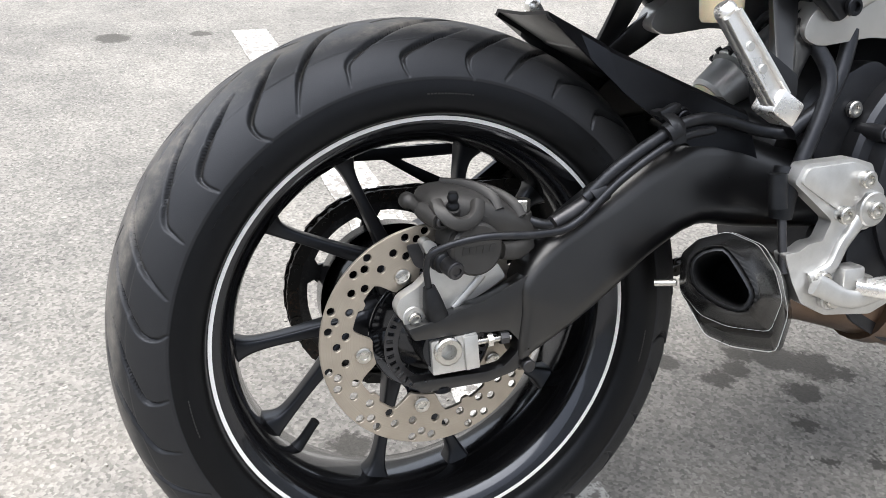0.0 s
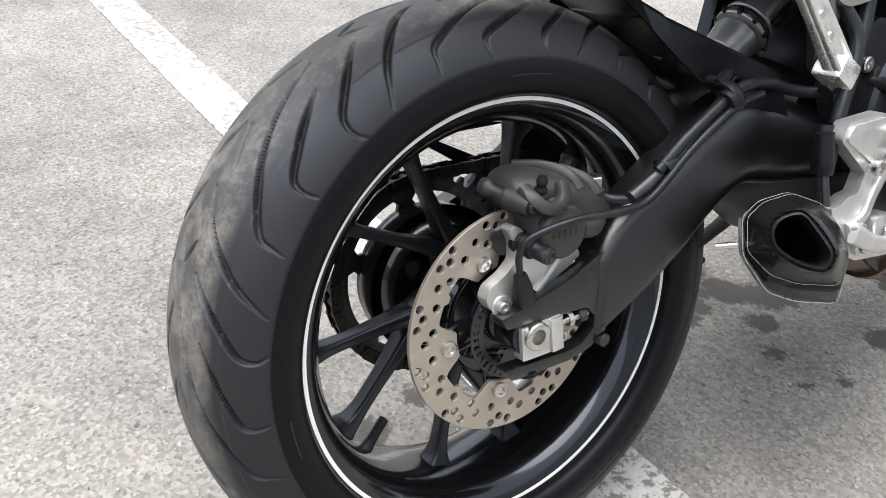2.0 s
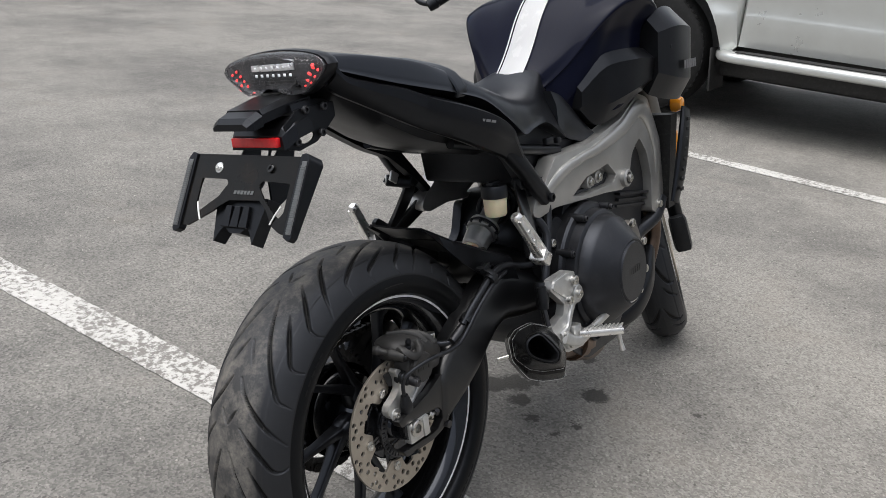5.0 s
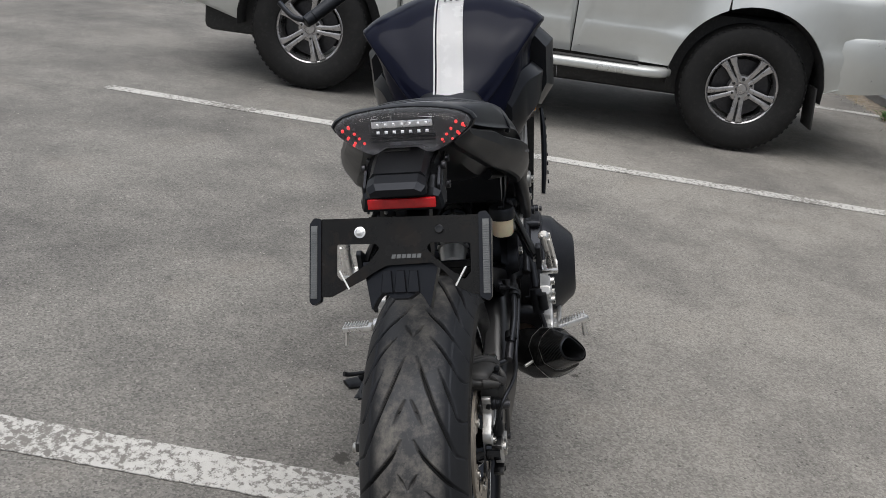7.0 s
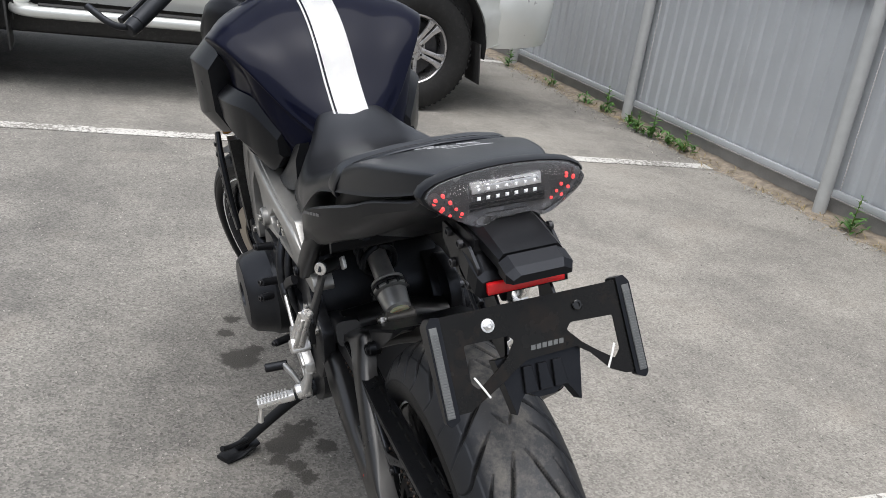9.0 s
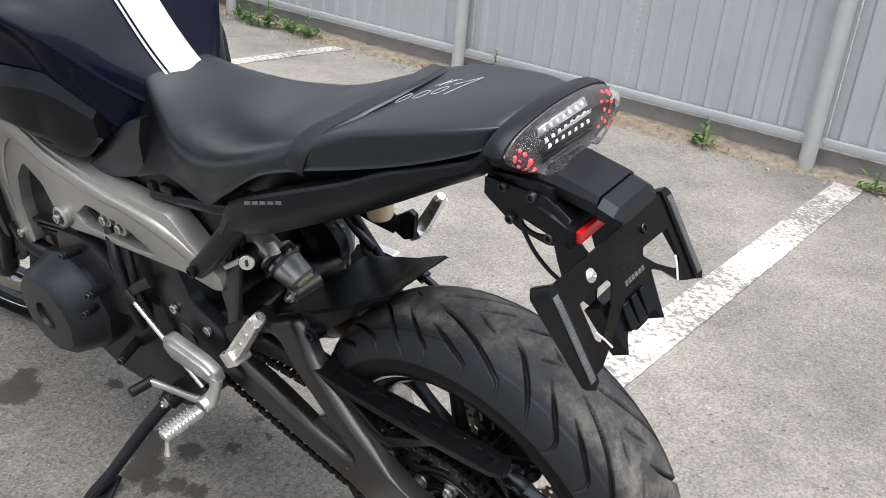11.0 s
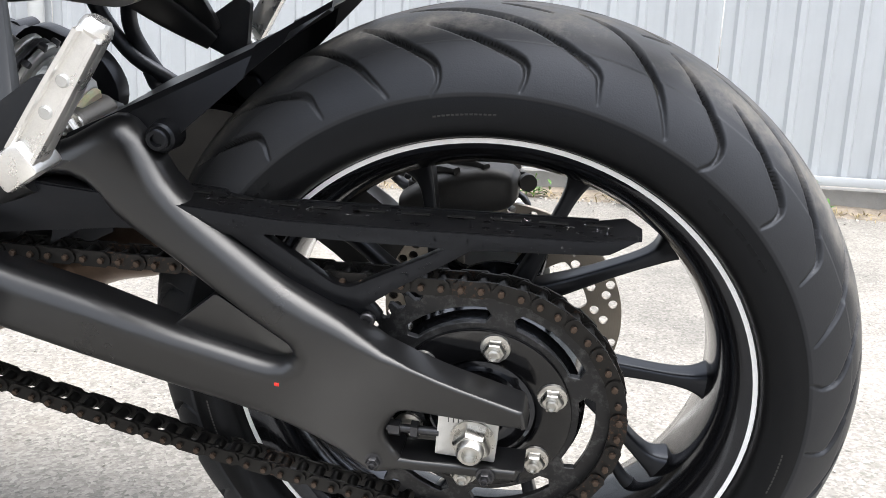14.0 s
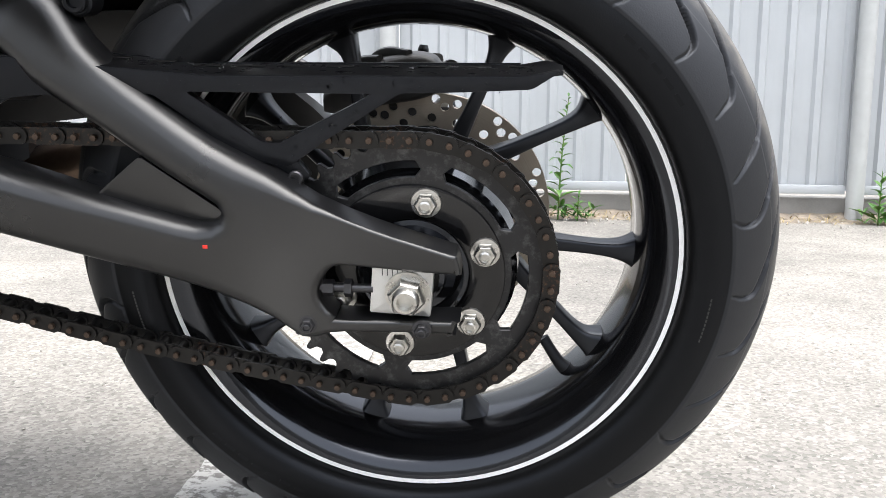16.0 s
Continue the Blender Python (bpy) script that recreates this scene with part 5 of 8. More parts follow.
part("nipple_lug", sweep([(-0.004, -0.106, 0.150), (-0.003, -0.118, 0.143), (0.006, -0.126, 0.134), (0.020, -0.127, 0.132), (0.032, -0.122, 0.138), (0.038, -0.112, 0.148)], [(0.006, 0.007)] * 6, 12, 5, 3), CALIPER, caliper)
part("nipple_boss", rod((0.012, -0.108, 0.136), (0.011, -0.114, 0.146), 0.0085, 14, 0.0075, chamfer=0.001), CALIPER, caliper)
part("bleed_nipple", sweep([(0.0115, -0.111, 0.142), (0.011, -0.114, 0.148), (0.0105, -0.1155, 0.152), (0.010, -0.117, 0.157), (0.0095, -0.118, 0.162)], [0.0058, 0.0066, 0.0046, 0.0058, 0.0042], 12, 4), TRIM, caliper, "black bleed nipple cap")
part("piston_housing", lathe([(-0.085, 0.0), (-0.085, 0.031), (-0.112, 0.031), (-0.117, 0.0285), (-0.117, 0)], 40, centre=(0.033, 0, 0.108)), CALIPER, caliper)
part("piston_cover", lathe([(-0.112, 0.0), (-0.112, 0.0272), (-0.1255, 0.0272), (-0.1285, 0.0245), (-0.1285, 0)], 40, centre=(0.031, 0, 0.104)), CALIPER, caliper)
bars(5, 0.034, 0.008, caliper, Matrix.Translation((0.014, -0.1286, 0.1005)) @ Matrix.Rotation(radians(90), 4, "X"), DARKLOGO, slant=0.2)
part("caliper_ear", sweep([(0.062, -0.112, 0.096), (0.080, -0.108, 0.094), (0.098, -0.100, 0.098)], [(0.009, 0.009), (0.011, 0.010), (0.009, 0.009)], 14, 4, 3), CALIPER, caliper)
part("slide_pin_sleeve", sweep([(-0.022, -0.064, 0.147), (-0.020, -0.071, 0.1455), (-0.018, -0.077, 0.144), (-0.014, -0.088, 0.141), (-0.013, -0.091, 0.1405), (-0.012, -0.094, 0.140), (-0.004, -0.118, 0.135)], [0.0082, 0.0088, 0.0058, 0.0058, 0.0082, 0.0090, 0.0092], 16, 4), CALIPER, caliper)
piece("pin_bolt", BOLT_M6, caliper, axis_to((-0.004, -0.1175, 0.135), (0.2, -1, -0.1)))
part("slide_pin_boot", sweep([(-0.003, -0.094, 0.0955), (-0.002, -0.100, 0.094), (-0.0015, -0.103, 0.0935), (-0.001, -0.107, 0.0928), (0.0, -0.110, 0.0922), (0.001, -0.115, 0.091), (0.002, -0.118, 0.0903)], [0.0115, 0.0128, 0.0108, 0.0125, 0.0105, 0.0118, 0.0092], 18, 4), TRIM, caliper)
part("slide_pin", rod((0.002, -0.117, 0.0905), (0.006, -0.1335, 0.0868), 0.0092, 16, chamfer=0.0015), DARKSTEEL, caliper)
fasten(bolt_mesh("pin_bolt", 0.0085, 0.003, DARKSTEEL), [(0.006, -0.1325, 0.0868)], (0.2, -1, -0.2), caliper)
part("banjo_washer", rod((0.0895, -0.100, 0.120), (0.0897, -0.1005, 0.131), 0.0125, 20, 0.0115, chamfer=0.001), CALIPER, caliper)
part("banjo_bolt", rod((0.0897, -0.1005, 0.131), (0.090, -0.101, 0.144), 0.0098, 6, chamfer=0.0012), ZINC, caliper)
part("pad_backing", plate([round_poly([(-0.03, 0.105), (0.06, 0.105), (0.07, 0.085), (0.03, 0.070), (-0.02, 0.080)], 0.006)], -0.0875, -0.0840, 0.0005), DARKSTEEL, caliper)
bracket = part("caliper_bracket", plate([round_poly([(-0.0475, 0.0453), (-0.0425, 0.0556), (-0.0239, 0.0652), (-0.0115, 0.0764), (-0.0115, 0.0937), (-0.0189, 0.110), (-0.0115, 0.1138), (-0.0022, 0.1074), (-0.0010, 0.0971), (0.0133, 0.0860), (0.0629, 0.0800), (0.0720, 0.0640), (0.0474, 0.0500), (0.0257, 0.0400), (0.0102, 0.0300), (-0.0177, 0.0245), (-0.0332, 0.0260), (-0.0437, 0.0345)], 0.004)], -0.1035, -0.088, 0.0035, 3), ALU, motorcycle, "bare aluminium caliper bracket with water stains")
part("bracket_rib", sweep([(0.046, -0.104, 0.070), (0.030, -0.1045, 0.054), (0.014, -0.104, 0.038)], [(0.003, 0.004)] * 3, 8, 4, 3), ALU, bracket)
part("bracket_pad", rod((-0.029, -0.102, 0.034), (-0.029, -0.1055, 0.034), 0.012, 20, chamfer=0.001), ALU, bracket)
fasten(bolt_mesh("bracket_bolt", 0.0068, 0.005, ZINC), [(-0.029, -0.1052, 0.0335)], (0, -1, 0), bracket)
part("sensor_body", sweep([(-0.007, -0.112, 0.036), (-0.011, -0.115, 0.046), (-0.0135, -0.116, 0.056), (-0.0165, -0.117, 0.069)], [(0.009, 0.011), (0.009, 0.0105), (0.008, 0.009), (0.0055, 0.006)], 14, 4, 3), TRIM, bracket, "black wheel speed sensor")
hose = part("brake_hose", sweep([(0.092, -0.101, 0.124), (0.104, -0.110, 0.119), (0.116, -0.124, 0.120), (0.130, -0.131, 0.130)], [0.0058, 0.0055, 0.0055, 0.0055], 12, 6), HOSE, motorcycle, "black rubber brake hose along the swingarm")
part("hose_sleeve", sweep([(0.112, -0.131, 0.123), (0.130, -0.131, 0.131), (0.150, -0.133, 0.143)], [0.0075, 0.0085, 0.0075], 14, 5), DARKSTEEL, hose, "crimped hose sleeve")
part("hose_run", sweep([(0.145, -0.135, 0.146), (0.182, -0.140, 0.178), (0.240, -0.138, 0.208), (0.273, -0.136, 0.2165), (0.308, -0.134, 0.213), (0.350, -0.134, 0.200), (0.385, -0.150, 0.196), (0.400, -0.160, 0.212)], 0.0068, 12, 6), HOSE, hose)
for p, q in (((0.152, -0.134, 0.146), (0.166, -0.134, 0.154)), ((0.232, -0.140, 0.203), (0.245, -0.140, 0.209))):
    part("hose_clamp", rod(p, q, 0.0125, 12), TRIM, hose)
cable = part("sensor_cable", sweep([(-0.017, -0.117, 0.068), (-0.020, -0.121, 0.092), (-0.012, -0.129, 0.109), (0.030, -0.143, 0.121), (0.090, -0.145, 0.118), (0.130, -0.143, 0.124), (0.182, -0.147, 0.167), (0.240, -0.147, 0.199), (0.29, -0.140, 0.205)], [0.0035, 0.0035, 0.0035, 0.0038, 0.0042, 0.0042, 0.0042, 0.0042, 0.0042], 10, 8), HOSE, motorcycle, "thin black sensor cable")


# ---- engine, frame and running gear ----
def engine_block():
    bm = bmesh.new()
    plate([round_poly([(0.50, 0.20), (0.56, 0.30), (0.74, 0.29), (0.86, 0.40), (1.00, 0.33), (0.96, 0.20), (0.93, 0.10), (0.93, -0.06), (0.84, -0.10), (0.62, -0.10), (0.52, -0.02)], 0.03)], -0.135, 0.135, 0.02, 3, bm)
    return bm


engine = body("engine_block", engine_block(), ENGINE, label="dark grey engine block behind the frame")
for z, y in ((0.155, 0.14), (0.17, 0.145), (0.185, 0.15)):
    body("cooling_fin", plate([round_poly([(0.80, z + 0.06), (0.98, z + 0.03), (0.98, z + 0.036), (0.80, z + 0.067)], 0.002)], -y, y, 0.001, 1), ENGINE, engine)
# clutch side
body("clutch_cover", lathe([(-0.10, 0.146), (-0.160, 0.146), (-0.166, 0.142), (-0.170, 0.132), (-0.190, 0.130), (-0.193, 0.127), (-0.195, 0.121), (-0.216, 0.117), (-0.222, 0.112), (-0.262, 0.076), (-0.266, 0.070), (-0.264, 0.066), (-0.268, 0.063), (-0.268, 0.0)], 64, centre=(0.600, 0, 0.128)), ENGINE, engine, "black round clutch cover with stepped rings", 30)
logo = bars(6, 0.060, 0.014, engine, Matrix.Translation((0.572, -0.2608, 0.124)) @ Matrix.Rotation(radians(90), 4, "X"), DARKLOGO)
body("pump_cover", plate([round_poly([(0.660, 0.150), (0.705, 0.212), (0.735, 0.206), (0.765, 0.150), (0.768, 0.080), (0.735, 0.036), (0.685, 0.036), (0.660, 0.085)], 0.02)], -0.215, -0.165, 0.008, 3), ENGINEGREY, engine, "bronze grey water pump cover")
body("pump_dome", lathe([(-0.21, 0.036), (-0.222, 0.034), (-0.228, 0.026), (-0.228, 0)], 32, centre=(0.714, 0, 0.105)), ENGINEGREY, engine)
body("filter_hatch", lathe([(-0.17, 0.032), (-0.198, 0.031), (-0.202, 0.027), (-0.194, 0.022), (-0.194, 0.0)], 28, centre=(0.545, 0, 0.012)), ENGINE, engine)
body("sump_cover", plate([round_poly([(0.44, 0.08), (0.50, 0.10), (0.62, 0.03), (0.74, 0.045), (0.72, 0.0), (0.66, -0.055), (0.52, -0.055), (0.45, -0.01)], 0.02)], -0.185, -0.12, 0.01, 3), ENGINE, engine)
for k, a in enumerate((25, 62, 100, 305, 335, 180, 215)):
    q = polar(0.138, a)
    body("cover_lug", rod((0.600 + q.x, -0.150, 0.128 + q.z), (0.600 + q.x, -0.188, 0.128 + q.z), 0.010, 14, 0.009, chamfer=0.001), ENGINE, engine)
    piece("cover_bolt", BOLT_M6, engine, axis_to((0.600 + q.x, -0.181, 0.128 + q.z), (0, -1, 0)))
fasten(BOLT_M8, [(0.708, -0.206, 0.206), (0.762, -0.206, 0.150), (0.765, -0.206, 0.083), (0.732, -0.206, 0.042), (0.686, -0.206, 0.042)], (0, -1, 0), engine, "pump_bolt")
# generator side
body("generator_cover", lathe([(0.10, 0.112), (0.170, 0.110), (0.180, 0.103), (0.220, 0.092), (0.232, 0.080), (0.234, 0.030), (0.226, 0.028), (0.226, 0.0)], 12, centre=(0.855, 0, 0.085)), ENGINE, engine, "black faceted generator cover", 30)
body("starter_cover", plate([round_poly([(0.68, 0.11), (0.70, 0.21), (0.77, 0.25), (0.86, 0.24), (0.88, 0.17), (0.76, 0.10)], 0.02)], 0.11, 0.160, 0.008, 3), ENGINE, engine)
body("sprocket_cover", plate([round_poly([(0.565, 0.02), (0.565, 0.13), (0.60, 0.17), (0.69, 0.16), (0.715, 0.08), (0.69, 0.0), (0.62, -0.02)], 0.02)], 0.125, 0.150, 0.008, 3), PLASTIC, engine, "matt black front sprocket cover")
for p, q in (((0.745, 0.14, 0.155), (0.72, 0.205, 0.17)), ((0.775, 0.15, 0.11), (0.755, 0.205, 0.115)), ((0.73, 0.13, 0.02), (0.69, 0.20, 0.03)), ((0.80, 0.14, 0.215), (0.79, 0.195, 0.225))):
    body("stud", rod(p, q, 0.010, 14, 0.0085, chamfer=0.001), ENGINE, engine)
    d = Vector(q) - Vector(p)
    piece("stud_bolt", BOLT_M6, engine, axis_to((q[0], q[1] + 0.03 * (q[0] - 0.35), q[2]), d))
body("side_hose", sweep([(0.70, 0.14, 0.30), (0.665, 0.165, 0.24), (0.655, 0.168, 0.17), (0.67, 0.150, 0.09)], 0.010, 12, 6), HOSE, engine)
body("side_hose", sweep([(0.67, 0.13, 0.30), (0.64, 0.155, 0.24), (0.632, 0.158, 0.17), (0.63, 0.145, 0.12)], 0.008, 12, 6), HOSE, engine)


def frame_mesh(s):
    """One cast side of the frame: a long beam that forks at its head, with a window in it."""
    bm = bmesh.new()
    y0, y1 = (-0.158, -0.120) if s < 0 else (0.120, 0.158)
    outline = [(0.376, 0.296), (0.388, 0.320), (0.434, 0.350), (0.484, 0.396), (0.545, 0.393), (0.646, 0.397), (0.806, 0.427), (0.905, 0.472), (0.962, 0.455), (1.030, 0.345), (1.044, 0.205), (1.035, 0.172), (1.000, 0.157), (0.964, 0.173), (0.968, 0.260), (0.945, 0.325), (0.905, 0.366), (0.858, 0.335), (0.836, 0.275), (0.800, 0.260), (0.709, 0.272), (0.570, 0.283), (0.470, 0.292), (0.400, 0.285)]
    hole = [(0.548, 0.298), (0.615, 0.326), (0.725, 0.336), (0.768, 0.302), (0.748, 0.286), (0.600, 0.289)]
    plate([round_poly(outline, 0.012), round_poly(hole, 0.008)], y0, y1, 0.008, 3, bm)
    return bm


for s in (-1, 1):
    fr = body("frame_beam", frame_mesh(s), FRAME, label="silver cast aluminium frame beam", angle=30)
    body("beam_pocket", plate([round_poly([(0.612, 0.284), (0.622, 0.332), (0.735, 0.342), (0.775, 0.300), (0.752, 0.282)], 0.006)], s * 0.126 - 0.005, s * 0.126 + 0.005, 0.002, 2), FRAME, fr)
    body("beam_ridge", sweep([(0.41, s * 0.153, 0.312), (0.50, s * 0.157, 0.356), (0.60, s * 0.158, 0.374), (0.66, s * 0.158, 0.378), (0.80, s * 0.158, 0.402), (0.905, s * 0.157, 0.436), (0.975, s * 0.155, 0.385), (1.008, s * 0.154, 0.300), (1.014, s * 0.152, 0.200)],
                             [(0.005, 0.012), (0.009, 0.013), (0.009, 0.010), (0.010, 0.012), (0.010, 0.017), (0.010, 0.022), (0.010, 0.022), (0.009, 0.018), (0.005, 0.014)], 14, 5, 3.2), FRAME, fr)
    body("engine_mount", rod((0.808, s * 0.125, 0.287), (0.808, s * 0.171, 0.287), 0.024, 24, 0.021, chamfer=0.003), FRAME, fr)
    body("mount_recess", rod((0.808, s * 0.168, 0.287), (0.808, s * 0.1715, 0.287), 0.014, 20), DARKSTEEL, fr)
    for q in ((0.808, 0.287), (0.648, 0.309), (0.690, 0.312), (1.008, 0.180)):
        yy = s * (0.1715 if q[0] == 0.808 else 0.1595 if q[0] > 1 else 0.150) + 0.03 * (q[0] - 0.35)
        piece("frame_bolt", BOLT_M8, fr, axis_to((q[0], yy, q[1]), (0, s, 0)))
    for q, e in (((0.648, 0.309), 0.150), ((0.690, 0.312), 0.150), ((1.008, 0.180), 0.1595)):
        body("bolt_seat", rod((q[0], s * 0.132, q[1]), (q[0], s * e, q[1]), 0.015, 18, 0.0145, chamfer=0.001), FRAME, fr)
    # pivot plate of the frame, behind the engine
    body("pivot_plate", plate([round_poly([(0.525, 0.285), (0.59, 0.27), (0.60, 0.20), (0.60, 0.08), (0.57, 0.02), (0.50, 0.03), (0.45, 0.10), (0.43, 0.175), (0.50, 0.205)] if s > 0 else [(0.43, 0.24), (0.50, 0.27), (0.58, 0.20), (0.60, 0.08), (0.57, 0.02), (0.50, 0.03), (0.45, 0.10), (0.41, 0.20)], 0.02)], s * 0.13 - 0.012, s * 0.13 + 0.012, 0.006, 3), ENGINE, fr, "black pivot plate")
    for q in ((0.555, 0.175), (0.47, 0.165) if s > 0 else (0.47, 0.215)):
        piece("pivot_bolt", BOLT_M8, fr, axis_to((q[0], s * 0.143 + 0.03 * (q[0] - 0.35), q[1]), (0, s, 0)))
    # strut from the frame up to the seat rail
    body("seat_strut", sweep([(0.422, s * 0.163, 0.322), (0.390, s * 0.163, 0.352), (0.345, s * 0.160, 0.400), (0.300, s * 0.152, 0.450)], [(0.013, 0.016), (0.014, 0.017), (0.014, 0.018), (0.014, 0.02)], 14, 4, 3), PLASTIC, fr, "matt black seat strut")
    piece("strut_bolt", BOLT_BLACK, fr, axis_to((0.420, s * 0.177 + 0.002, 0.325), (0, s, 0)))

# battery box and inner parts under the seat
inner = body("inner_box", plate([round_poly([(0.395, 0.355), (0.37, 0.50), (0.58, 0.43), (0.66, 0.40), (0.56, 0.37), (0.47, 0.34)], 0.01)], -0.115, 0.115, 0.008, 2), TRIM, label="black plastic battery box below the seat")
for s in (-1, 1):
    body("seat_rail", sweep([(0.55, s * 0.126, 0.398), (0.45, s * 0.128, 0.415), (0.36, s * 0.128, 0.432), (0.20, s * 0.10, 0.47)], 0.011, 12, 4), PLASTIC, inner)
    body("rail_clip", box(0.50, s * 0.134, 0.425, 0.03, 0.012, 0.014, 0.003), TRIM, inner)
    body("rail_clip", box(0.54, s * 0.134, 0.420, 0.016, 0.012, 0.012, 0.003), TRIM, inner)

# monoshock
shock = part("rear_shock", rod((0.384, 0.002, 0.216), (0.56, 0.012, 0.33), 0.021, 28, chamfer=0.002), ALU, motorcycle, "silver rear shock absorber with notched adjuster collar and black spring")
sp = [(0.475 + 0.13 * k / 60, 0.008 + 0.036 * math.cos(k * 0.6), 0.274 + 0.08 * k / 60 + 0.036 * math.sin(k * 0.6)) for k in range(61)]
part("spring", sweep(sp, 0.006, 8, 2), TRIM, shock)
SHOCK_DIR = Vector((0.84, 0.05, 0.545)).normalized()
SHOCK_END = Vector((0.384, 0.002, 0.216))
part("shock_cap", rod(SHOCK_END, SHOCK_END + SHOCK_DIR * 0.044, 0.0265, 28, 0.0305, chamfer=0.004), ALU, shock, "dull silver shock end casting")
part("cap_ring", rod(SHOCK_END - SHOCK_DIR * 0.006, SHOCK_END + SHOCK_DIR * 0.001, 0.0215, 24, chamfer=0.002), RESERVOIR, shock, "yellowed rubber ring")
for k in range(3):
    a = SHOCK_END + SHOCK_DIR * (0.046 + 0.0085 * k)
    part("adjuster_ring", rod(a, a + SHOCK_DIR * 0.006, 0.0355 - 0.001 * k, 30, chamfer=0.0012), ALU if k != 1 else DARKSTEEL, shock)
NOTCH = shared("ring_notch", box(0, 0, 0, 0.008, 0.006, 0.007, 0.001), DARKSTEEL)
for k in range(10):
    q = SHOCK_DIR.to_track_quat("Z", "Y").to_matrix().to_4x4() @ Matrix.Rotation(2 * math.pi * k / 10, 4, "Z") @ Matrix.Translation((0.0355, 0, 0))
    piece("ring_notch", NOTCH, shock, Matrix.Translation(SHOCK_END + SHOCK_DIR * 0.0495) @ q)
part("shock_eye", rod((0.380, -0.028, 0.207), (0.380, 0.032, 0.207), 0.015, 20, chamfer=0.003), ENGINEGREY, shock)
fasten(HEX, [(0.380, 0.0315, 0.207)], (0, 1, 0), shock, "shock_bolt")

# exhaust
EX = Vector((-0.69, -0.64, 0.33)).normalized()
EXC = Vector((0.226, -0.252, 0.086))
ex_s = Vector((0.916, -0.402, 0.0))
ex_s = (ex_s - EX * ex_s.dot(EX)).normalized()
ex_u = EX.cross(ex_s).normalized()
if ex_u.z < 0:
    ex_u = -ex_u
EX_RIM = [(-0.028, 0.042), (0.000, 0.048), (0.028, 0.034), (0.042, 0.009), (0.048, -0.019), (0.036, -0.049), (-0.003, -0.044), (-0.028, -0.033), (-0.048, -0.007), (-0.045, 0.028)]
EX_HOLE = [(-0.017, 0.025), (0.002, 0.0285), (0.011, 0.013), (0.020, -0.003), (0.026, -0.016), (0.018, -0.029), (0.004, -0.026), (-0.014, -0.015), (-0.027, -0.002), (-0.027, 0.016)]


def ex_ring(d, k, hole=0.0, low=0.0):
    """The can's uneven section, d metres in from its mouth; hole blends the rim's shape into the mouth's."""
    pts = []
    for (a, b), (e, f) in zip(EX_RIM, EX_HOLE):
        x, z = (a + (e - a) * hole) * k, (b + (f - b) * hole) * k
        if z < 0:
            z -= low * min(1, -z / 0.03)
        pts.append(EXC - EX * d + ex_s * x + ex_u * z)
    rounded = []
    n = len(pts)
    for i in range(n):
        p, a, b = pts[i], pts[i - 1], pts[(i + 1) % n]
        c = 0.17 + 0.25 * hole
        for t in (0.0, 0.5, 1.0):
            s0, e0 = p + (a - p) * c, p + (b - p) * c
            rounded.append(s0 * (1 - t) ** 2 + p * 2 * t * (1 - t) + e0 * t * t)
    return rounded


def ex_skin(rows):
    bm = bmesh.new()
    rings_to_mesh(bm, [ex_ring(*r) for r in rows], cap=False)
    bmesh.ops.recalc_face_normals(bm, faces=bm.faces)
    return bm


can = part("exhaust_silencer", ex_skin([(0.046, 1.0), (0.050, 1.03, 0, 0.006), (0.075, 1.06, 0, 0.018), (0.130, 1.06, 0, 0.020), (0.170, 0.95, 0, 0.012), (0.20, 0.6), (0.204, 0.3), (0.204, 0.05)]), CARBON, motorcycle, "short carbon fibre exhaust silencer with a rounded mouth", 30)
part("end_cap", ex_skin([(0.046, 1.01), (0.040, 0.995), (0.026, 0.90, 0.12), (0.008, 0.98, 0.55), (0.002, 1.0, 0.72), (0.000, 1.0, 0.80), (0.003, 1.0, 0.88)]), CARBON, can, "tapered carbon end cap", 30)
part("cap_trim", ex_skin([(0.0446, 1.0), (0.0446, 1.013), (0.0462, 1.014), (0.0462, 1.0)]), ZINC, can, "bright worn edge round the end cap", 20)
part("can_trim", ex_skin([(0.0745, 1.05, 0, 0.0175), (0.0745, 1.066, 0, 0.018), (0.0760, 1.067, 0, 0.0185), (0.0760, 1.05, 0, 0.0185)]), ZINC, can, "", 20)
part("mouth_funnel", ex_skin([(0.003, 1.0, 0.86), (0.000, 1.0, 0.93), (-0.001, 0.98, 1.0), (0.002, 0.93, 1.0), (0.03, 0.88, 1.0), (0.10, 0.80, 1.0), (0.12, 0.02, 1.0)]), TRIM, can, "black inner funnel", 40)
part("can_screw", rod(EXC - EX * 0.07 + ex_s * -0.056, EXC - EX * 0.07 + ex_s * -0.078, 0.0035, 10), ZINC, can)
pipe = part("exhaust_pipe", sweep([tuple(EXC - EX * 0.15), (0.40, -0.135, 0.020), (0.47, -0.145, 0.000), (0.56, -0.140, -0.035), (0.66, -0.10, -0.075), (0.80, -0.05, -0.095)], [0.034, 0.036, 0.037, 0.039, 0.042, 0.042], 20, 6), EXPIPE, motorcycle, "heat browned steel exhaust collector pipe")
part("pipe_clamp", sweep([(0.50, -0.150, -0.012), (0.525, -0.147, -0.022)], 0.042, 20), EXPIPE, pipe)
for y in (-0.09, 0.0, 0.09):
    part("header_pipe", sweep([(0.78, y * 0.5, -0.095), (0.90, y * 0.8, -0.075), (1.01, y, 0.00), (1.055, y * 1.1, 0.10), (1.02, y * 1.1, 0.19), (0.96, y, 0.22)], 0.021, 16, 6), EXPIPE, pipe)
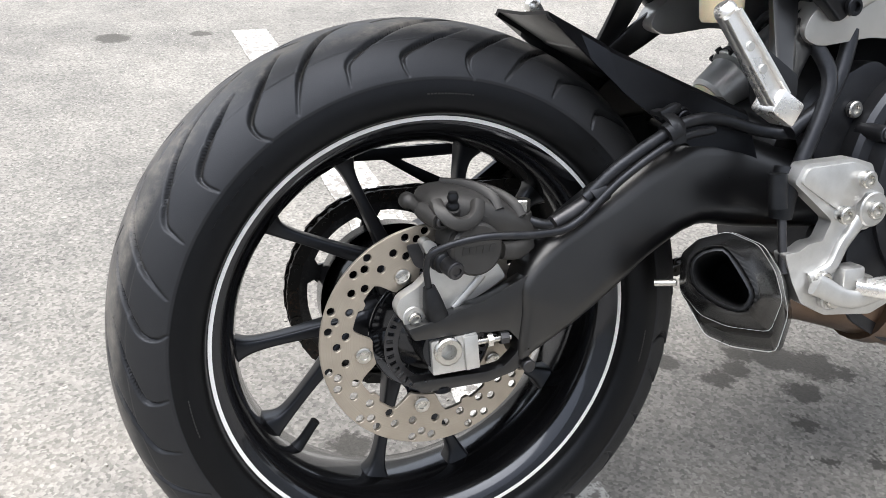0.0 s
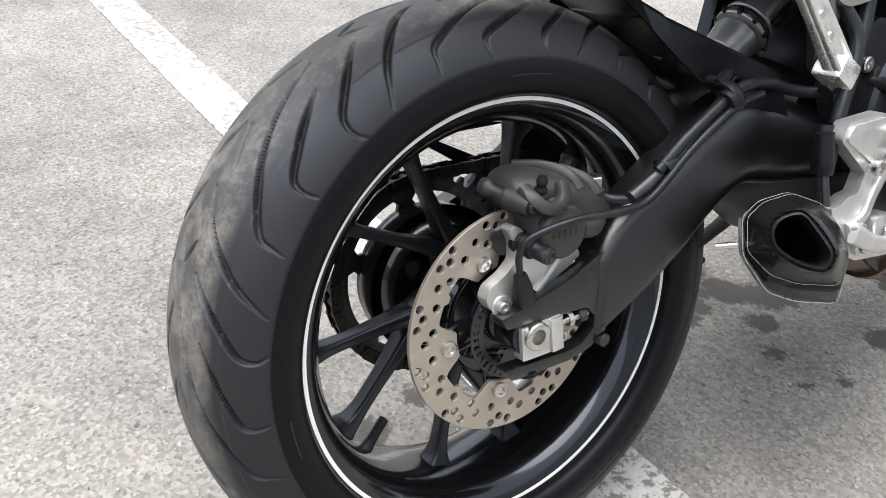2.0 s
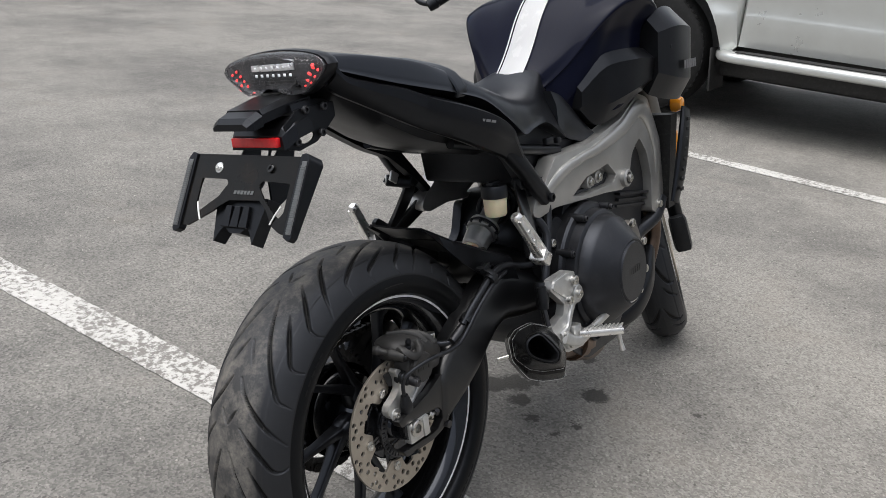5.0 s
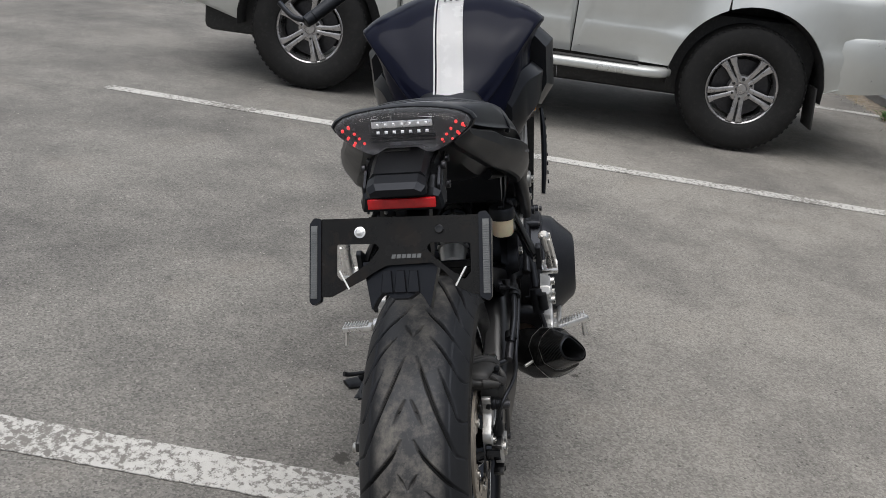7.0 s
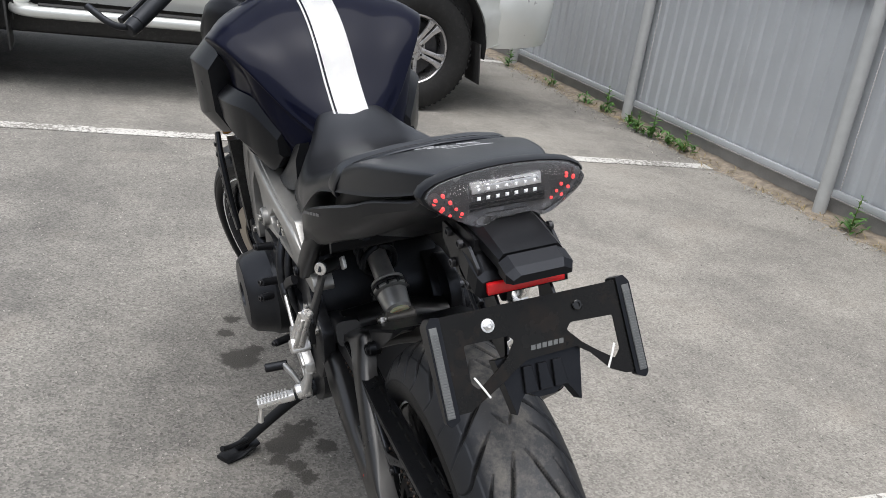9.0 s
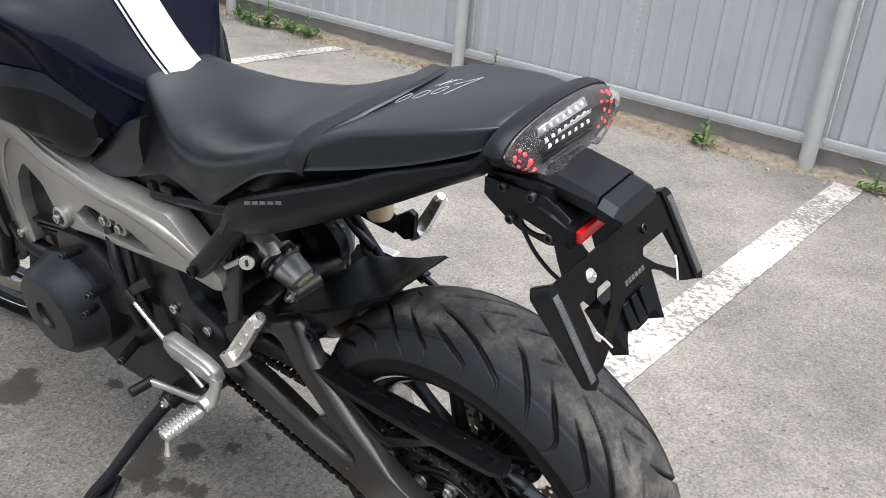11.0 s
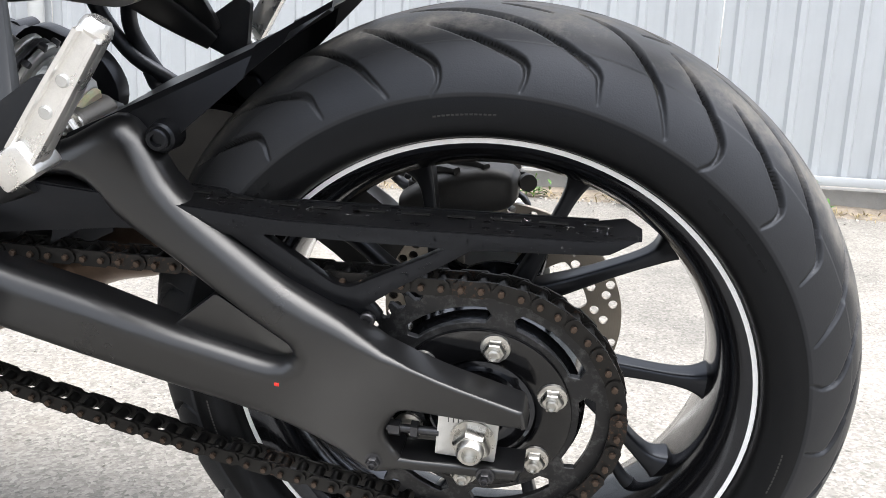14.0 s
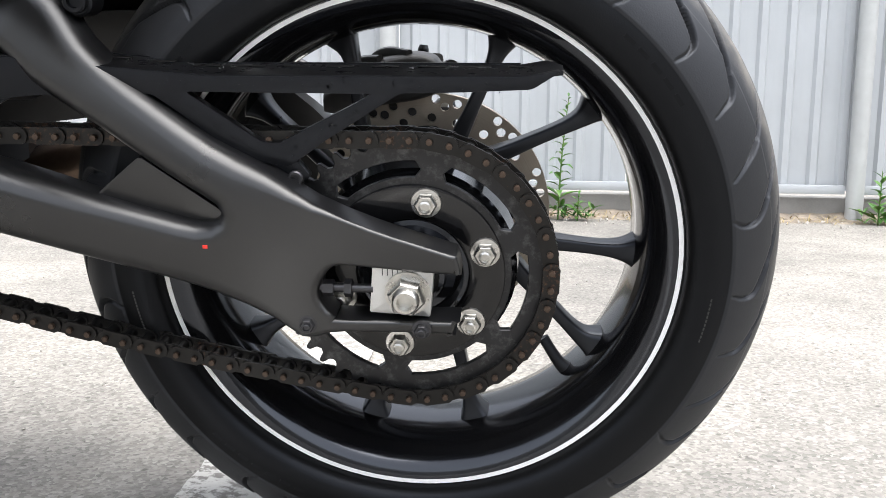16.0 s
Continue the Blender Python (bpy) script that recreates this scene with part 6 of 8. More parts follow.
body("header_shield", sweep([(0.76, -0.135, -0.06), (0.84, -0.15, -0.045), (0.92, -0.15, 0.0), (1.0, -0.13, 0.06)], [(0.014, 0.02), (0.02, 0.028), (0.02, 0.03), (0.014, 0.02)], 14, 5, 3), PLASTIC, pipe)

# footrest plates, pedals
rs = body("footrest_plate", plate([round_poly([(0.342, 0.157), (0.353, 0.175), (0.418, 0.176), (0.443, 0.168), (0.452, 0.150), (0.464, 0.138), (0.466, 0.112), (0.446, 0.097), (0.427, 0.098), (0.410, 0.082), (0.404, 0.062), (0.460, 0.044), (0.478, 0.030), (0.500, 0.012), (0.464, -0.001), (0.398, 0.008), (0.365, 0.026), (0.350, 0.052), (0.338, 0.083), (0.356, 0.083), (0.368, 0.090), (0.386, 0.091), (0.396, 0.112)], 0.004)], -0.205, -0.187, 0.0022, 1), ALU, label="bare aluminium rider footrest plate", angle=30)
body("plate_face", plate([round_poly([(0.348, 0.157), (0.357, 0.171), (0.418, 0.172), (0.438, 0.164), (0.444, 0.148), (0.425, 0.128), (0.402, 0.122)], 0.005)], -0.2085, -0.202, 0.003, 2), ALU, rs)
body("plate_web", sweep([(0.436, -0.205, 0.112), (0.412, -0.207, 0.086), (0.398, -0.207, 0.062), (0.372, -0.206, 0.050)], [(0.005, 0.009), (0.005, 0.007), (0.005, 0.007), (0.005, 0.010)], 12, 4, 3), ALU, rs)
for q, r in (((0.446, 0.120), 0.019), ((0.430, 0.154), 0.0085), ((0.405, 0.119), 0.008), ((0.383, 0.052), 0.010), ((0.400, 0.028), 0.013)):
    body("plate_boss", rod((q[0], -0.200, q[1]), (q[0], -0.212, q[1]), r, 20, chamfer=0.0015), ALU, rs)
    piece("plate_bolt", BOLT_M8, rs, axis_to((q[0], -0.2115 + 0.03 * (q[0] - 0.35), q[1]), (0, -1, 0)))


def footrest(p, q):
    """A ribbed aluminium peg from p to q with its hanging bolt."""
    bm = bmesh.new()
    sweep([p, q], [(0.013, 0.0085), (0.012, 0.0075)], 12, 2, 4, side=(1, 0, 0), bm=bm)
    return bm


PEG_RIB = shared("rib", box(0, 0, 0, 0.024, 0.0032, 0.005, 0.0008), POLISH)


def peg_ribs(peg, p, q, ribs=9):
    p, q = Vector(p), Vector(q)
    for k in range(ribs):
        c = p + (q - p) * (0.2 + 0.75 * k / (ribs - 1))
        piece("rib", PEG_RIB, peg, Matrix.Translation((c.x, c.y + 0.03 * (c.x - 0.35), c.z + 0.0095)))


pegr = body("rider_footrest", footrest((0.430, -0.215, 0.040), (0.490, -0.285, 0.037)), POLISH, rs, "ribbed polished rider footrest")
peg_ribs(pegr, (0.430, -0.215, 0.040), (0.490, -0.285, 0.037))
body("footrest_hinge", box(0.422, -0.208, 0.048, 0.030, 0.024, 0.028, 0.005), ALU, rs)
body("footrest_feeler", sweep([(0.486, -0.279, 0.030), (0.487, -0.281, 0.010), (0.490, -0.284, -0.008)], [0.004, 0.0045, 0.006], 10, 4), POLISH, rs)
body("brake_pedal", sweep([(0.372, -0.215, 0.050), (0.42, -0.222, 0.028), (0.49, -0.225, 0.040), (0.56, -0.228, 0.050), (0.60, -0.240, 0.055)], [(0.006, 0.012), (0.006, 0.010), (0.006, 0.009), (0.006, 0.008), (0.012, 0.007)], 12, 5, 3), ALU, rs, "cast aluminium brake pedal")
body("pedal_tread", box(0.600, -0.250, 0.062, 0.045, 0.03, 0.008, 0.003), POLISH, rs)
body("master_cylinder", sweep([(0.355, -0.178, 0.168), (0.352, -0.180, 0.150), (0.348, -0.182, 0.115)], [0.013, 0.015, 0.012], 16, 4), TRIM, rs, "black rear brake master cylinder")
body("push_rod", rod((0.348, -0.184, 0.12), (0.342, -0.200, 0.06), 0.005, 10), DARKSTEEL, rs)
body("brake_switch", rod((0.333, -0.190, 0.165), (0.333, -0.194, 0.130), 0.010, 14), TRIM, rs)
for pts in (((0.392, -0.128, 0.318), (0.405, -0.146, 0.288), (0.412, -0.166, 0.245), (0.370, -0.178, 0.165)), ((0.37, -0.16, 0.20), (0.42, -0.16, 0.235), (0.45, -0.15, 0.30), (0.45, -0.14, 0.36))):
    body("pedal_hose", sweep(pts, 0.0085, 12, 6), HOSE, rs)

# fluid reservoir
res = body("brake_fluid_reservoir", lathe([(0.312, 0.0), (0.312, 0.0195), (0.316, 0.022), (0.350, 0.0235), (0.350, 0)], 28, axis="z", centre=(0.305, -0.118, 0)), RESERVOIR, label="milky yellowed brake fluid reservoir with a black cap")
body("reservoir_cap", lathe([(0.348, 0.0), (0.348, 0.0255), (0.352, 0.0265), (0.368, 0.0260), (0.372, 0.024), (0.372, 0.0)], 24, axis="z", centre=(0.305, -0.118, 0)), TRIM, res)
body("cap_tab", box(0.305, -0.118, 0.375, 0.034, 0.012, 0.008, 0.002), TRIM, res)

# passenger footrests with their hangers
for s in (-1, 1):
    hg = body("passenger_hanger", sweep([(0.370, s * 0.134, 0.366), (0.362, s * 0.143, 0.338), (0.350, s * 0.160, 0.300), (0.334, s * 0.182, 0.256)], [(0.004, 0.014), (0.004, 0.018), (0.005, 0.016), (0.007, 0.012)], 14, 5, 5), SWING, label="black cast passenger footrest hanger with two struts")
    body("hanger_strut", sweep([(0.420, s * 0.130, 0.318), (0.396, s * 0.142, 0.300), (0.364, s * 0.160, 0.272), (0.334, s * 0.182, 0.244)], [(0.004, 0.013), (0.004, 0.018), (0.005, 0.016), (0.007, 0.010)], 14, 5, 5), SWING, hg)
    for ex, ez in ((0.370, 0.364), (0.418, 0.317)):
        body("hanger_eye", rod((ex, s * 0.126, ez), (ex, s * 0.148, ez), 0.0145, 20, chamfer=0.002), TRIM, hg)
        piece("hanger_eye_bolt", BOLT_BLACK, hg, axis_to((ex, s * 0.148 + 0.001, ez), (0, s, 0)))
    body("hanger_foot", plate([round_poly([(0.345, 0.262), (0.300, 0.292), (0.288, 0.285), (0.296, 0.236), (0.318, 0.226), (0.345, 0.240)], 0.004)], s * 0.188 - 0.005, s * 0.188 + 0.005, 0.002, 2), TRIM, hg)
    a, b = (0.303, s * 0.212, 0.240), (0.244, s * 0.201, 0.328)
    pg = bmesh.new()
    sweep([a, ((a[0] + b[0]) / 2, s * 0.208, (a[2] + b[2]) / 2), b], [(0.0080, 0.0125), (0.0072, 0.0115), (0.0070, 0.0100)], 12, 4, 5, side=(0, 1, 0), bm=pg)
    body("passenger_footrest", pg, POLISH, hg, "folded polished passenger footrest")
    d = Vector(b) - Vector(a)
    for k in (0.38, 0.62):
        c = Vector(a) + d * k
        body("footrest_boss", rod((c.x, c.y + s * 0.005, c.z), (c.x, c.y + s * 0.0105, c.z), 0.0048, 14, chamfer=0.001), ALU, hg)
    for o in (-0.0092, 0.0092):
        n = Vector((d.z, 0, -d.x)).normalized() * o
        body("footrest_ridge", sweep([Vector(a) + d * 0.05 + n + Vector((0, s * 0.0095, 0)), Vector(a) + d * 0.5 + n * 0.95 + Vector((0, s * 0.0088, 0)), Vector(a) + d * 0.95 + n * 0.8 + Vector((0, s * 0.0080, 0))], [(0.0045, 0.0023)] * 3, 8, 3, 4), POLISH, hg)
    body("footrest_tip", rod(Vector(b) - d.normalized() * 0.006, Vector(b) + d.normalized() * 0.005, 0.0112, 16, 0.0100, chamfer=0.003), POLISH, hg)
    body("footrest_clevis", box(a[0] + 0.004, a[1] - s * 0.002, a[2] - 0.004, 0.032, 0.034, 0.026, 0.004, turn=Euler((0, radians(33), 0)).to_matrix()), POLISH, hg)
    piece("hanger_bolt", HEX_SMALL, hg, axis_to((0.306, s * 0.193, 0.238), (-0.2, s, -0.2)))

# gear side
gl = body("footrest_plate", plate([round_poly([(0.552, 0.118), (0.546, 0.144), (0.530, 0.153), (0.442, 0.138), (0.418, 0.126), (0.414, 0.104), (0.440, 0.092), (0.535, 0.102)], 0.006)], 0.168, 0.186, 0.0035, 2), ALU, label="cast aluminium gear side footrest plate", angle=25)
body("plate_rim", plate([round_poly([(0.536, 0.122), (0.532, 0.138), (0.446, 0.126), (0.428, 0.117), (0.444, 0.104)], 0.003)], 0.184, 0.1895, 0.002, 1), ALU, gl)
body("plate_arm", sweep([(0.424, 0.180, 0.108), (0.430, 0.184, 0.082), (0.440, 0.190, 0.058)], [(0.008, 0.012), (0.008, 0.010), (0.011, 0.014)], 14, 5, 3), ALU, gl)
body("footrest_collar", rod((0.442, 0.180, 0.056), (0.446, 0.206, 0.050), 0.016, 20, chamfer=0.002), POLISH, gl)
pegl = body("rider_footrest", footrest((0.446, 0.212, 0.047), (0.452, 0.284, 0.040)), POLISH, gl, "ribbed polished rider footrest")
peg_ribs(pegl, (0.446, 0.212, 0.047), (0.452, 0.284, 0.040))
body("footrest_feeler", sweep([(0.452, 0.278, 0.032), (0.454, 0.281, 0.012), (0.456, 0.283, -0.004)], [0.004, 0.0045, 0.006], 10, 4), POLISH, gl)
body("gear_lever", sweep([(0.442, 0.180, 0.045), (0.49, 0.186, 0.030), (0.56, 0.190, 0.020), (0.605, 0.200, 0.022)], [(0.005, 0.010), (0.005, 0.008), (0.005, 0.007), (0.006, 0.008)], 12, 5, 3), ALU, gl, "curved aluminium gear lever")
body("lever_rubber", rod((0.605, 0.192, 0.022), (0.612, 0.240, 0.020), 0.010, 14, chamfer=0.002), TRIM, gl)
body("gear_rod", rod((0.638, 0.170, 0.172), (0.462, 0.180, 0.058), 0.0045, 10), POLISH, gl, "long thin polished gear linkage rod")
for p in ((0.640, 0.170, 0.178), (0.459, 0.180, 0.053)):
    body("rod_end", rod((p[0] + 0.012, p[1], p[2] + 0.010), (p[0] - 0.006, p[1], p[2] - 0.005), 0.010, 12, 0.008), TRIM, gl)
body("shift_arm", sweep([(0.646, 0.165, 0.185), (0.615, 0.162, 0.21), (0.59, 0.155, 0.225)], [(0.007, 0.010)] * 3, 10, 4, 3), DARKSTEEL, gl)

# ignition style lock under the tail, hoses behind the shock
lock = body("seat_lock", rod((0.345, 0.120, 0.362), (0.309, 0.156, 0.373), 0.0125, 20, chamfer=0.0015), TRIM, label="seat lock cylinder with a bright key face")
body("lock_face", rod((0.3092, 0.1558, 0.3729), (0.307, 0.158, 0.3735), 0.0115, 20, chamfer=0.0008), POLISH, lock, "bright lock face")
body("key_slot", box(0.3068, 0.1582, 0.3736, 0.004, 0.004, 0.010, 0.0005, turn=Euler((0, radians(35), radians(-40))).to_matrix()), TRIM, lock)
body("lock_arm", sweep([(0.330, 0.140, 0.368), (0.350, 0.146, 0.352), (0.372, 0.150, 0.338)], [(0.004, 0.005)] * 3, 10, 4, 3), ALU, lock)
body("lock_tab", box(0.292, 0.120, 0.384, 0.024, 0.006, 0.022, 0.002, turn=Euler((0, radians(30), 0)).to_matrix()), ALU, lock)
# side stand
stand = part("side_stand", sweep([(0.640, 0.150, -0.070), (0.665, 0.205, -0.118), (0.688, 0.275, -0.180), (0.700, 0.330, -0.226)], [(0.014, 0.014), (0.0125, 0.0125), (0.012, 0.012), (0.014, 0.010)], 14, 5), TRIM, motorcycle, "black steel side stand, folded out")
part("stand_foot", sweep([(0.715, 0.285, -0.226), (0.700, 0.330, -0.234), (0.672, 0.368, -0.228)], [(0.022, 0.006), (0.028, 0.006), (0.020, 0.006)], 12, 5, 3, side=(1, 0, 0)), TRIM, stand)
part("stand_tang", sweep([(0.690, 0.300, -0.200), (0.668, 0.350, -0.196), (0.657, 0.366, -0.188)], [0.006, 0.006, 0.007], 10, 4), TRIM, stand)
part("stand_pivot", rod((0.635, 0.125, -0.065), (0.645, 0.168, -0.080), 0.020, 18, chamfer=0.002), TRIM, stand)
part("stand_bolt", HEX, None, stand).matrix_basis = axis_to((0.645, 0.168, -0.080), (0.1, 1, -0.3))
part("stand_spring", sweep([(0.60 + 0.0012 * k + 0.007 * math.cos(k), 0.160 + 0.007 * math.sin(k), -0.03 - 0.001 * k) for k in range(70)], 0.002, 6, 1), DARKSTEEL, stand)


# ---- seat, tank and tail ----
def seat_mesh():
    """Sections from the nose back to the passenger's end: place, crown height, half width, half width of the skirt, depth of the flank."""
    rows = [(0.660, 0.578, 0.034, 0.050, 0.050), (0.640, 0.580, 0.055, 0.085, 0.110), (0.600, 0.566, 0.076, 0.118, 0.150), (0.540, 0.545, 0.105, 0.134, 0.108), (0.470, 0.531, 0.140, 0.148, 0.066), (0.400, 0.533, 0.160, 0.160, 0.068), (0.355, 0.541, 0.164, 0.164, 0.082), (0.310, 0.554, 0.166, 0.166, 0.066), (0.240, 0.583, 0.158, 0.158, 0.046), (0.170, 0.609, 0.148, 0.148, 0.049),
            (0.100, 0.631, 0.136, 0.136, 0.054), (0.030, 0.646, 0.120, 0.120, 0.051), (-0.030, 0.656, 0.101, 0.101, 0.042), (-0.068, 0.660, 0.080, 0.080, 0.032), (-0.082, 0.657, 0.060, 0.060, 0.023)]
    secs = []
    for x, z, w, ws, d in rows:
        k = min(1, max(0, (0.20 - x) / 0.06))
        half = [(0, z), (w * 0.45, z - 0.002), (w * (0.80 + 0.06 * k), z - 0.009 + 0.002 * k), (w * (0.93 + 0.015 * k), z - (0.020 - 0.006 * k) * min(1, d / 0.05)), (w * 0.985, z - min(0.040, 0.62 * d)), (ws, z - d * 0.86), (ws * 0.985, z - d), (w * 0.5, z - d - 0.004), (0, z - d - 0.004)]
        secs.append(sym(x, half))
    return loft(secs, 5, 3)


seat = body("seat", seat_mesh(), VINYL, label="black grained vinyl seat with a raised passenger part", angle=50)
for s in (-1, 1):
    # the skirt runs forward under the tank and ends in a point
    body("seat_skirt", loft([[(x, s * a, b) for a, b in ((y - 0.030, t), (y - 0.012, t), (y, t - 0.35 * (t - l)), (y + 0.003, l + 0.006), (y - 0.001, l), (y - 0.018, l + 0.002))] for x, y, t, l in (
        (0.560, 0.126, 0.520, 0.434), (0.600, 0.128, 0.505, 0.414), (0.640, 0.131, 0.474, 0.402), (0.685, 0.134, 0.438, 0.393), (0.728, 0.136, 0.405, 0.390))], 4, 1, smooth_ring=False), VINYL, seat, "forward seat skirt", 40)


def seat_top(x, y):
    """Height of the seat's crown at x, y, by its rows."""
    xs = [0.660, 0.640, 0.600, 0.540, 0.470, 0.400, 0.320, 0.240, 0.170, 0.100, 0.030, -0.030, -0.068]
    zs = [0.578, 0.580, 0.566, 0.545, 0.531, 0.533, 0.552, 0.583, 0.609, 0.631, 0.646, 0.656, 0.660]
    ws = [0.034, 0.055, 0.076, 0.105, 0.140, 0.160, 0.166, 0.158, 0.148, 0.136, 0.120, 0.101, 0.080]
    z, w = np.interp(x, xs[::-1], zs[::-1]), np.interp(x, xs[::-1], ws[::-1])
    k = abs(y) / w
    return z - (0.002 * (k / 0.45) if k < 0.45 else 0.002 + 0.007 * (k - 0.45) / 0.35 if k < 0.80 else 0.009 + 0.011 * (k - 0.80) / 0.13)


def strap(x0, dx, y_end):
    pts = [(x0 + dx * (1 - (y / 0.14) ** 2) - 0.05 * abs(y) / 0.14 * 0, y, seat_top(x0 + dx * (1 - (y / 0.14) ** 2), y) + 0.0055 * (1 - (y / 0.17) ** 2)) for y in np.linspace(-y_end, y_end, 17)]
    low = 0.556
    return [(x0 + 0.006, -0.1460, low), (x0 + 0.005, -0.1480, low + 0.012)] + pts + [(x0 + 0.005, 0.1480, low + 0.012), (x0 + 0.006, 0.1460, low)]


body("seat_strap", sweep(strap(0.175, -0.055, 0.137), [(0.0165, 0.0045)] * 21, 12, 2, 5, side=(1, 0, 0)), VINYL, seat, "seat strap with double stitching")
for o in (-0.011, 0.011):
    st = strap(0.175 + o, -0.055, 0.137)
    body("stitching", sweep([(x, y * 1.002, z + 0.0030) for x, y, z in st], 0.0005, 5, 1), DARKLOGO, seat)
# marker scrawl on the passenger part: four figures and a few strokes
def scrawl(pts, width=0.00042):
    co = []
    for a, b in pts:
        x, y = 0.112 - 0.763 * a + 0.45 * b, 0.056 - 0.647 * a - 0.80 * b
        co.append((x, y, seat_top(x, y) + 0.0012))
    body("marker_stroke", sweep(co, width, 5, 3), CHALK, seat)


def scrawl_zero(a, w, h):
    scrawl([(a + w * math.cos(radians(k)) + 0.006 * math.sin(radians(k)), h / 2 + h / 2 * math.sin(radians(k))) for k in range(70, 436, 30)])


scrawl([(0.0, 0.0), (0.008, 0.015), (0.014, 0.030)])
scrawl_zero(0.026, 0.007, 0.024)
scrawl_zero(0.048, 0.008, 0.021)
scrawl_zero(0.071, 0.008, 0.021)
scrawl([(0.086, 0.026), (0.104, 0.030), (0.122, 0.034), (0.104, 0.016), (0.078, -0.012)])
scrawl([(0.060, 0.040), (0.082, 0.046), (0.094, 0.046)])
scrawl([(0.066, 0.034), (0.076, 0.050), (0.080, 0.056)])
scrawl([(0.074, 0.034), (0.086, 0.052)])


def tail_panel(s):
    """A tail side panel: a long blade from the frame up to the lamp."""
    rows = [  # x, outer y, top z, low z
        (0.415, 0.160, 0.343, 0.316), (0.372, 0.164, 0.392, 0.360), (0.325, 0.173, 0.450, 0.402), (0.296, 0.178, 0.487, 0.424), (0.238, 0.180, 0.516, 0.448), (0.172, 0.169, 0.541, 0.478), (0.102, 0.148, 0.564, 0.508), (0.050, 0.132, 0.586, 0.534), (-0.011, 0.113, 0.604, 0.566), (-0.054, 0.101, 0.618, 0.588), (-0.074, 0.095, 0.640, 0.604)]
    secs = []
    for x, y, t, l in rows:
        h = t - l
        secs.append([(x, s * a, b) for a, b in ((y - 0.024, t - 0.002), (y - 0.005, t), (y, t - 0.0035), (y + 0.001, t - h * 0.42), (y - 0.003, t - h * 0.60), (y - 0.018, l + 0.003), (y - 0.024, l), (y - 0.040, l + 0.003), (y - 0.040, t - h * 0.5), (y - 0.038, t - 0.004))])
    return loft(secs, 5, 1, smooth_ring=False)


for s in (-1, 1):
    tp = body("tail_panel", tail_panel(s), PLASTIC, label="matt black tail side panel", angle=25)
    if s > 0:
        m = Matrix.Translation((0.248, 0.1812, 0.5045)) @ Matrix(((-0.958, 0.225, -0.18), (-0.20, 0, 0.98), (0.225, 0.974, 0.03))).to_4x4()
    else:
        m = Matrix.Translation((0.170, -0.1735, 0.516)) @ Matrix(((0.958, 0.225, -0.18), (-0.20, 0, -0.98), (-0.225, 0.974, 0.03))).to_4x4()
    bars(5, 0.064, 0.0046, tp, m, LOGO, "badge", slant=0.25, gap=0.3)

# underside of the tail
def under_tail():
    rows = [(0.36, 0.11, 0.50, 0.420), (0.25, 0.125, 0.53, 0.446), (0.15, 0.115, 0.560, 0.474), (0.08, 0.10, 0.58, 0.506), (0.00, 0.085, 0.600, 0.548), (-0.06, 0.078, 0.62, 0.582), (-0.095, 0.07, 0.63, 0.600)]
    return loft([sym(x, [(0, t), (w, t), (w, (t + l) / 2), (w * 0.75, l + 0.01), (w * 0.4, l), (0, l)]) for x, w, t, l in rows], 4, 1, smooth_ring=False)


tail_tray = body("under_tail", under_tail(), PLASTIC, label="black under tail tray", angle=25)

# tail lamp


def lamp_ring(x, k, dz=0.0):
    base = [(0.000, 0.666), (0.050, 0.663), (0.092, 0.655), (0.110, 0.640), (0.096, 0.622), (0.062, 0.600), (0.046, 0.597), (0.030, 0.606), (0.000, 0.606)]
    cz = 0.632
    half = [(y * k, cz + (z - cz) * k + dz) for y, z in base]
    return sym(x, half)


tail_lamp = body("tail_lamp", loft([lamp_ring(-0.055, 0.70, 0.000), lamp_ring(-0.078, 0.76, 0.000), lamp_ring(-0.082, 1.0), lamp_ring(-0.088, 1.03), lamp_ring(-0.101, 1.03), lamp_ring(-0.106, 1.0)], 1, 2, True), PLASTIC, label="black edged tail lamp with clear lens and red diodes", angle=35)
clear = body("lamp_lens", loft([lamp_ring(-0.1065, 0.965), lamp_ring(-0.118, 0.95), lamp_ring(-0.130, 0.90, -0.001), lamp_ring(-0.137, 0.78, -0.002)], 4, 2), CLEAR, tail_lamp, "clear faceted lens", 35)
clear.visible_shadow = False
body("lamp_reflector", loft([lamp_ring(-0.1066, 0.94), lamp_ring(-0.1082, 0.93)], 1, 2), LAMPGREY, tail_lamp)
for s in (-1, 1):
    body("reflector_wing", plate([[(s * 0.052, 0.612), (s * 0.058, 0.646), (s * 0.098, 0.642), (s * 0.092, 0.626), (s * 0.066, 0.606)]], 0.1085, 0.1105), REFLECT, tail_lamp).matrix_basis = Matrix(((0, -1, 0, 0), (1, 0, 0, -0.0137), (0, 0, 1, 0), (0, 0, 0, 1)))
    for k, (a, b) in enumerate(((0.060, 0.614), (0.067, 0.622), (0.074, 0.630), (0.082, 0.638), (0.074, 0.616), (0.083, 0.625), (0.091, 0.634))):
        body("red_diode", rod((-0.1105, s * a, b), (-0.1126, s * a, b), 0.0024, 12, 0.0016), LEDRED, tail_lamp)
body("reflector_bar", box(-0.1095, 0, 0.641, 0.003, 0.094, 0.010, 0.001), REFLECT, tail_lamp)
for r, z in enumerate((0.641, 0.629)):
    for k in range(7):
        y = (k - 3) * 0.0125
        body("white_diode", rod((-0.110, y, z), (-0.1125, y, z), 0.0036, 4, 0.0016), LEDWHITE, tail_lamp)
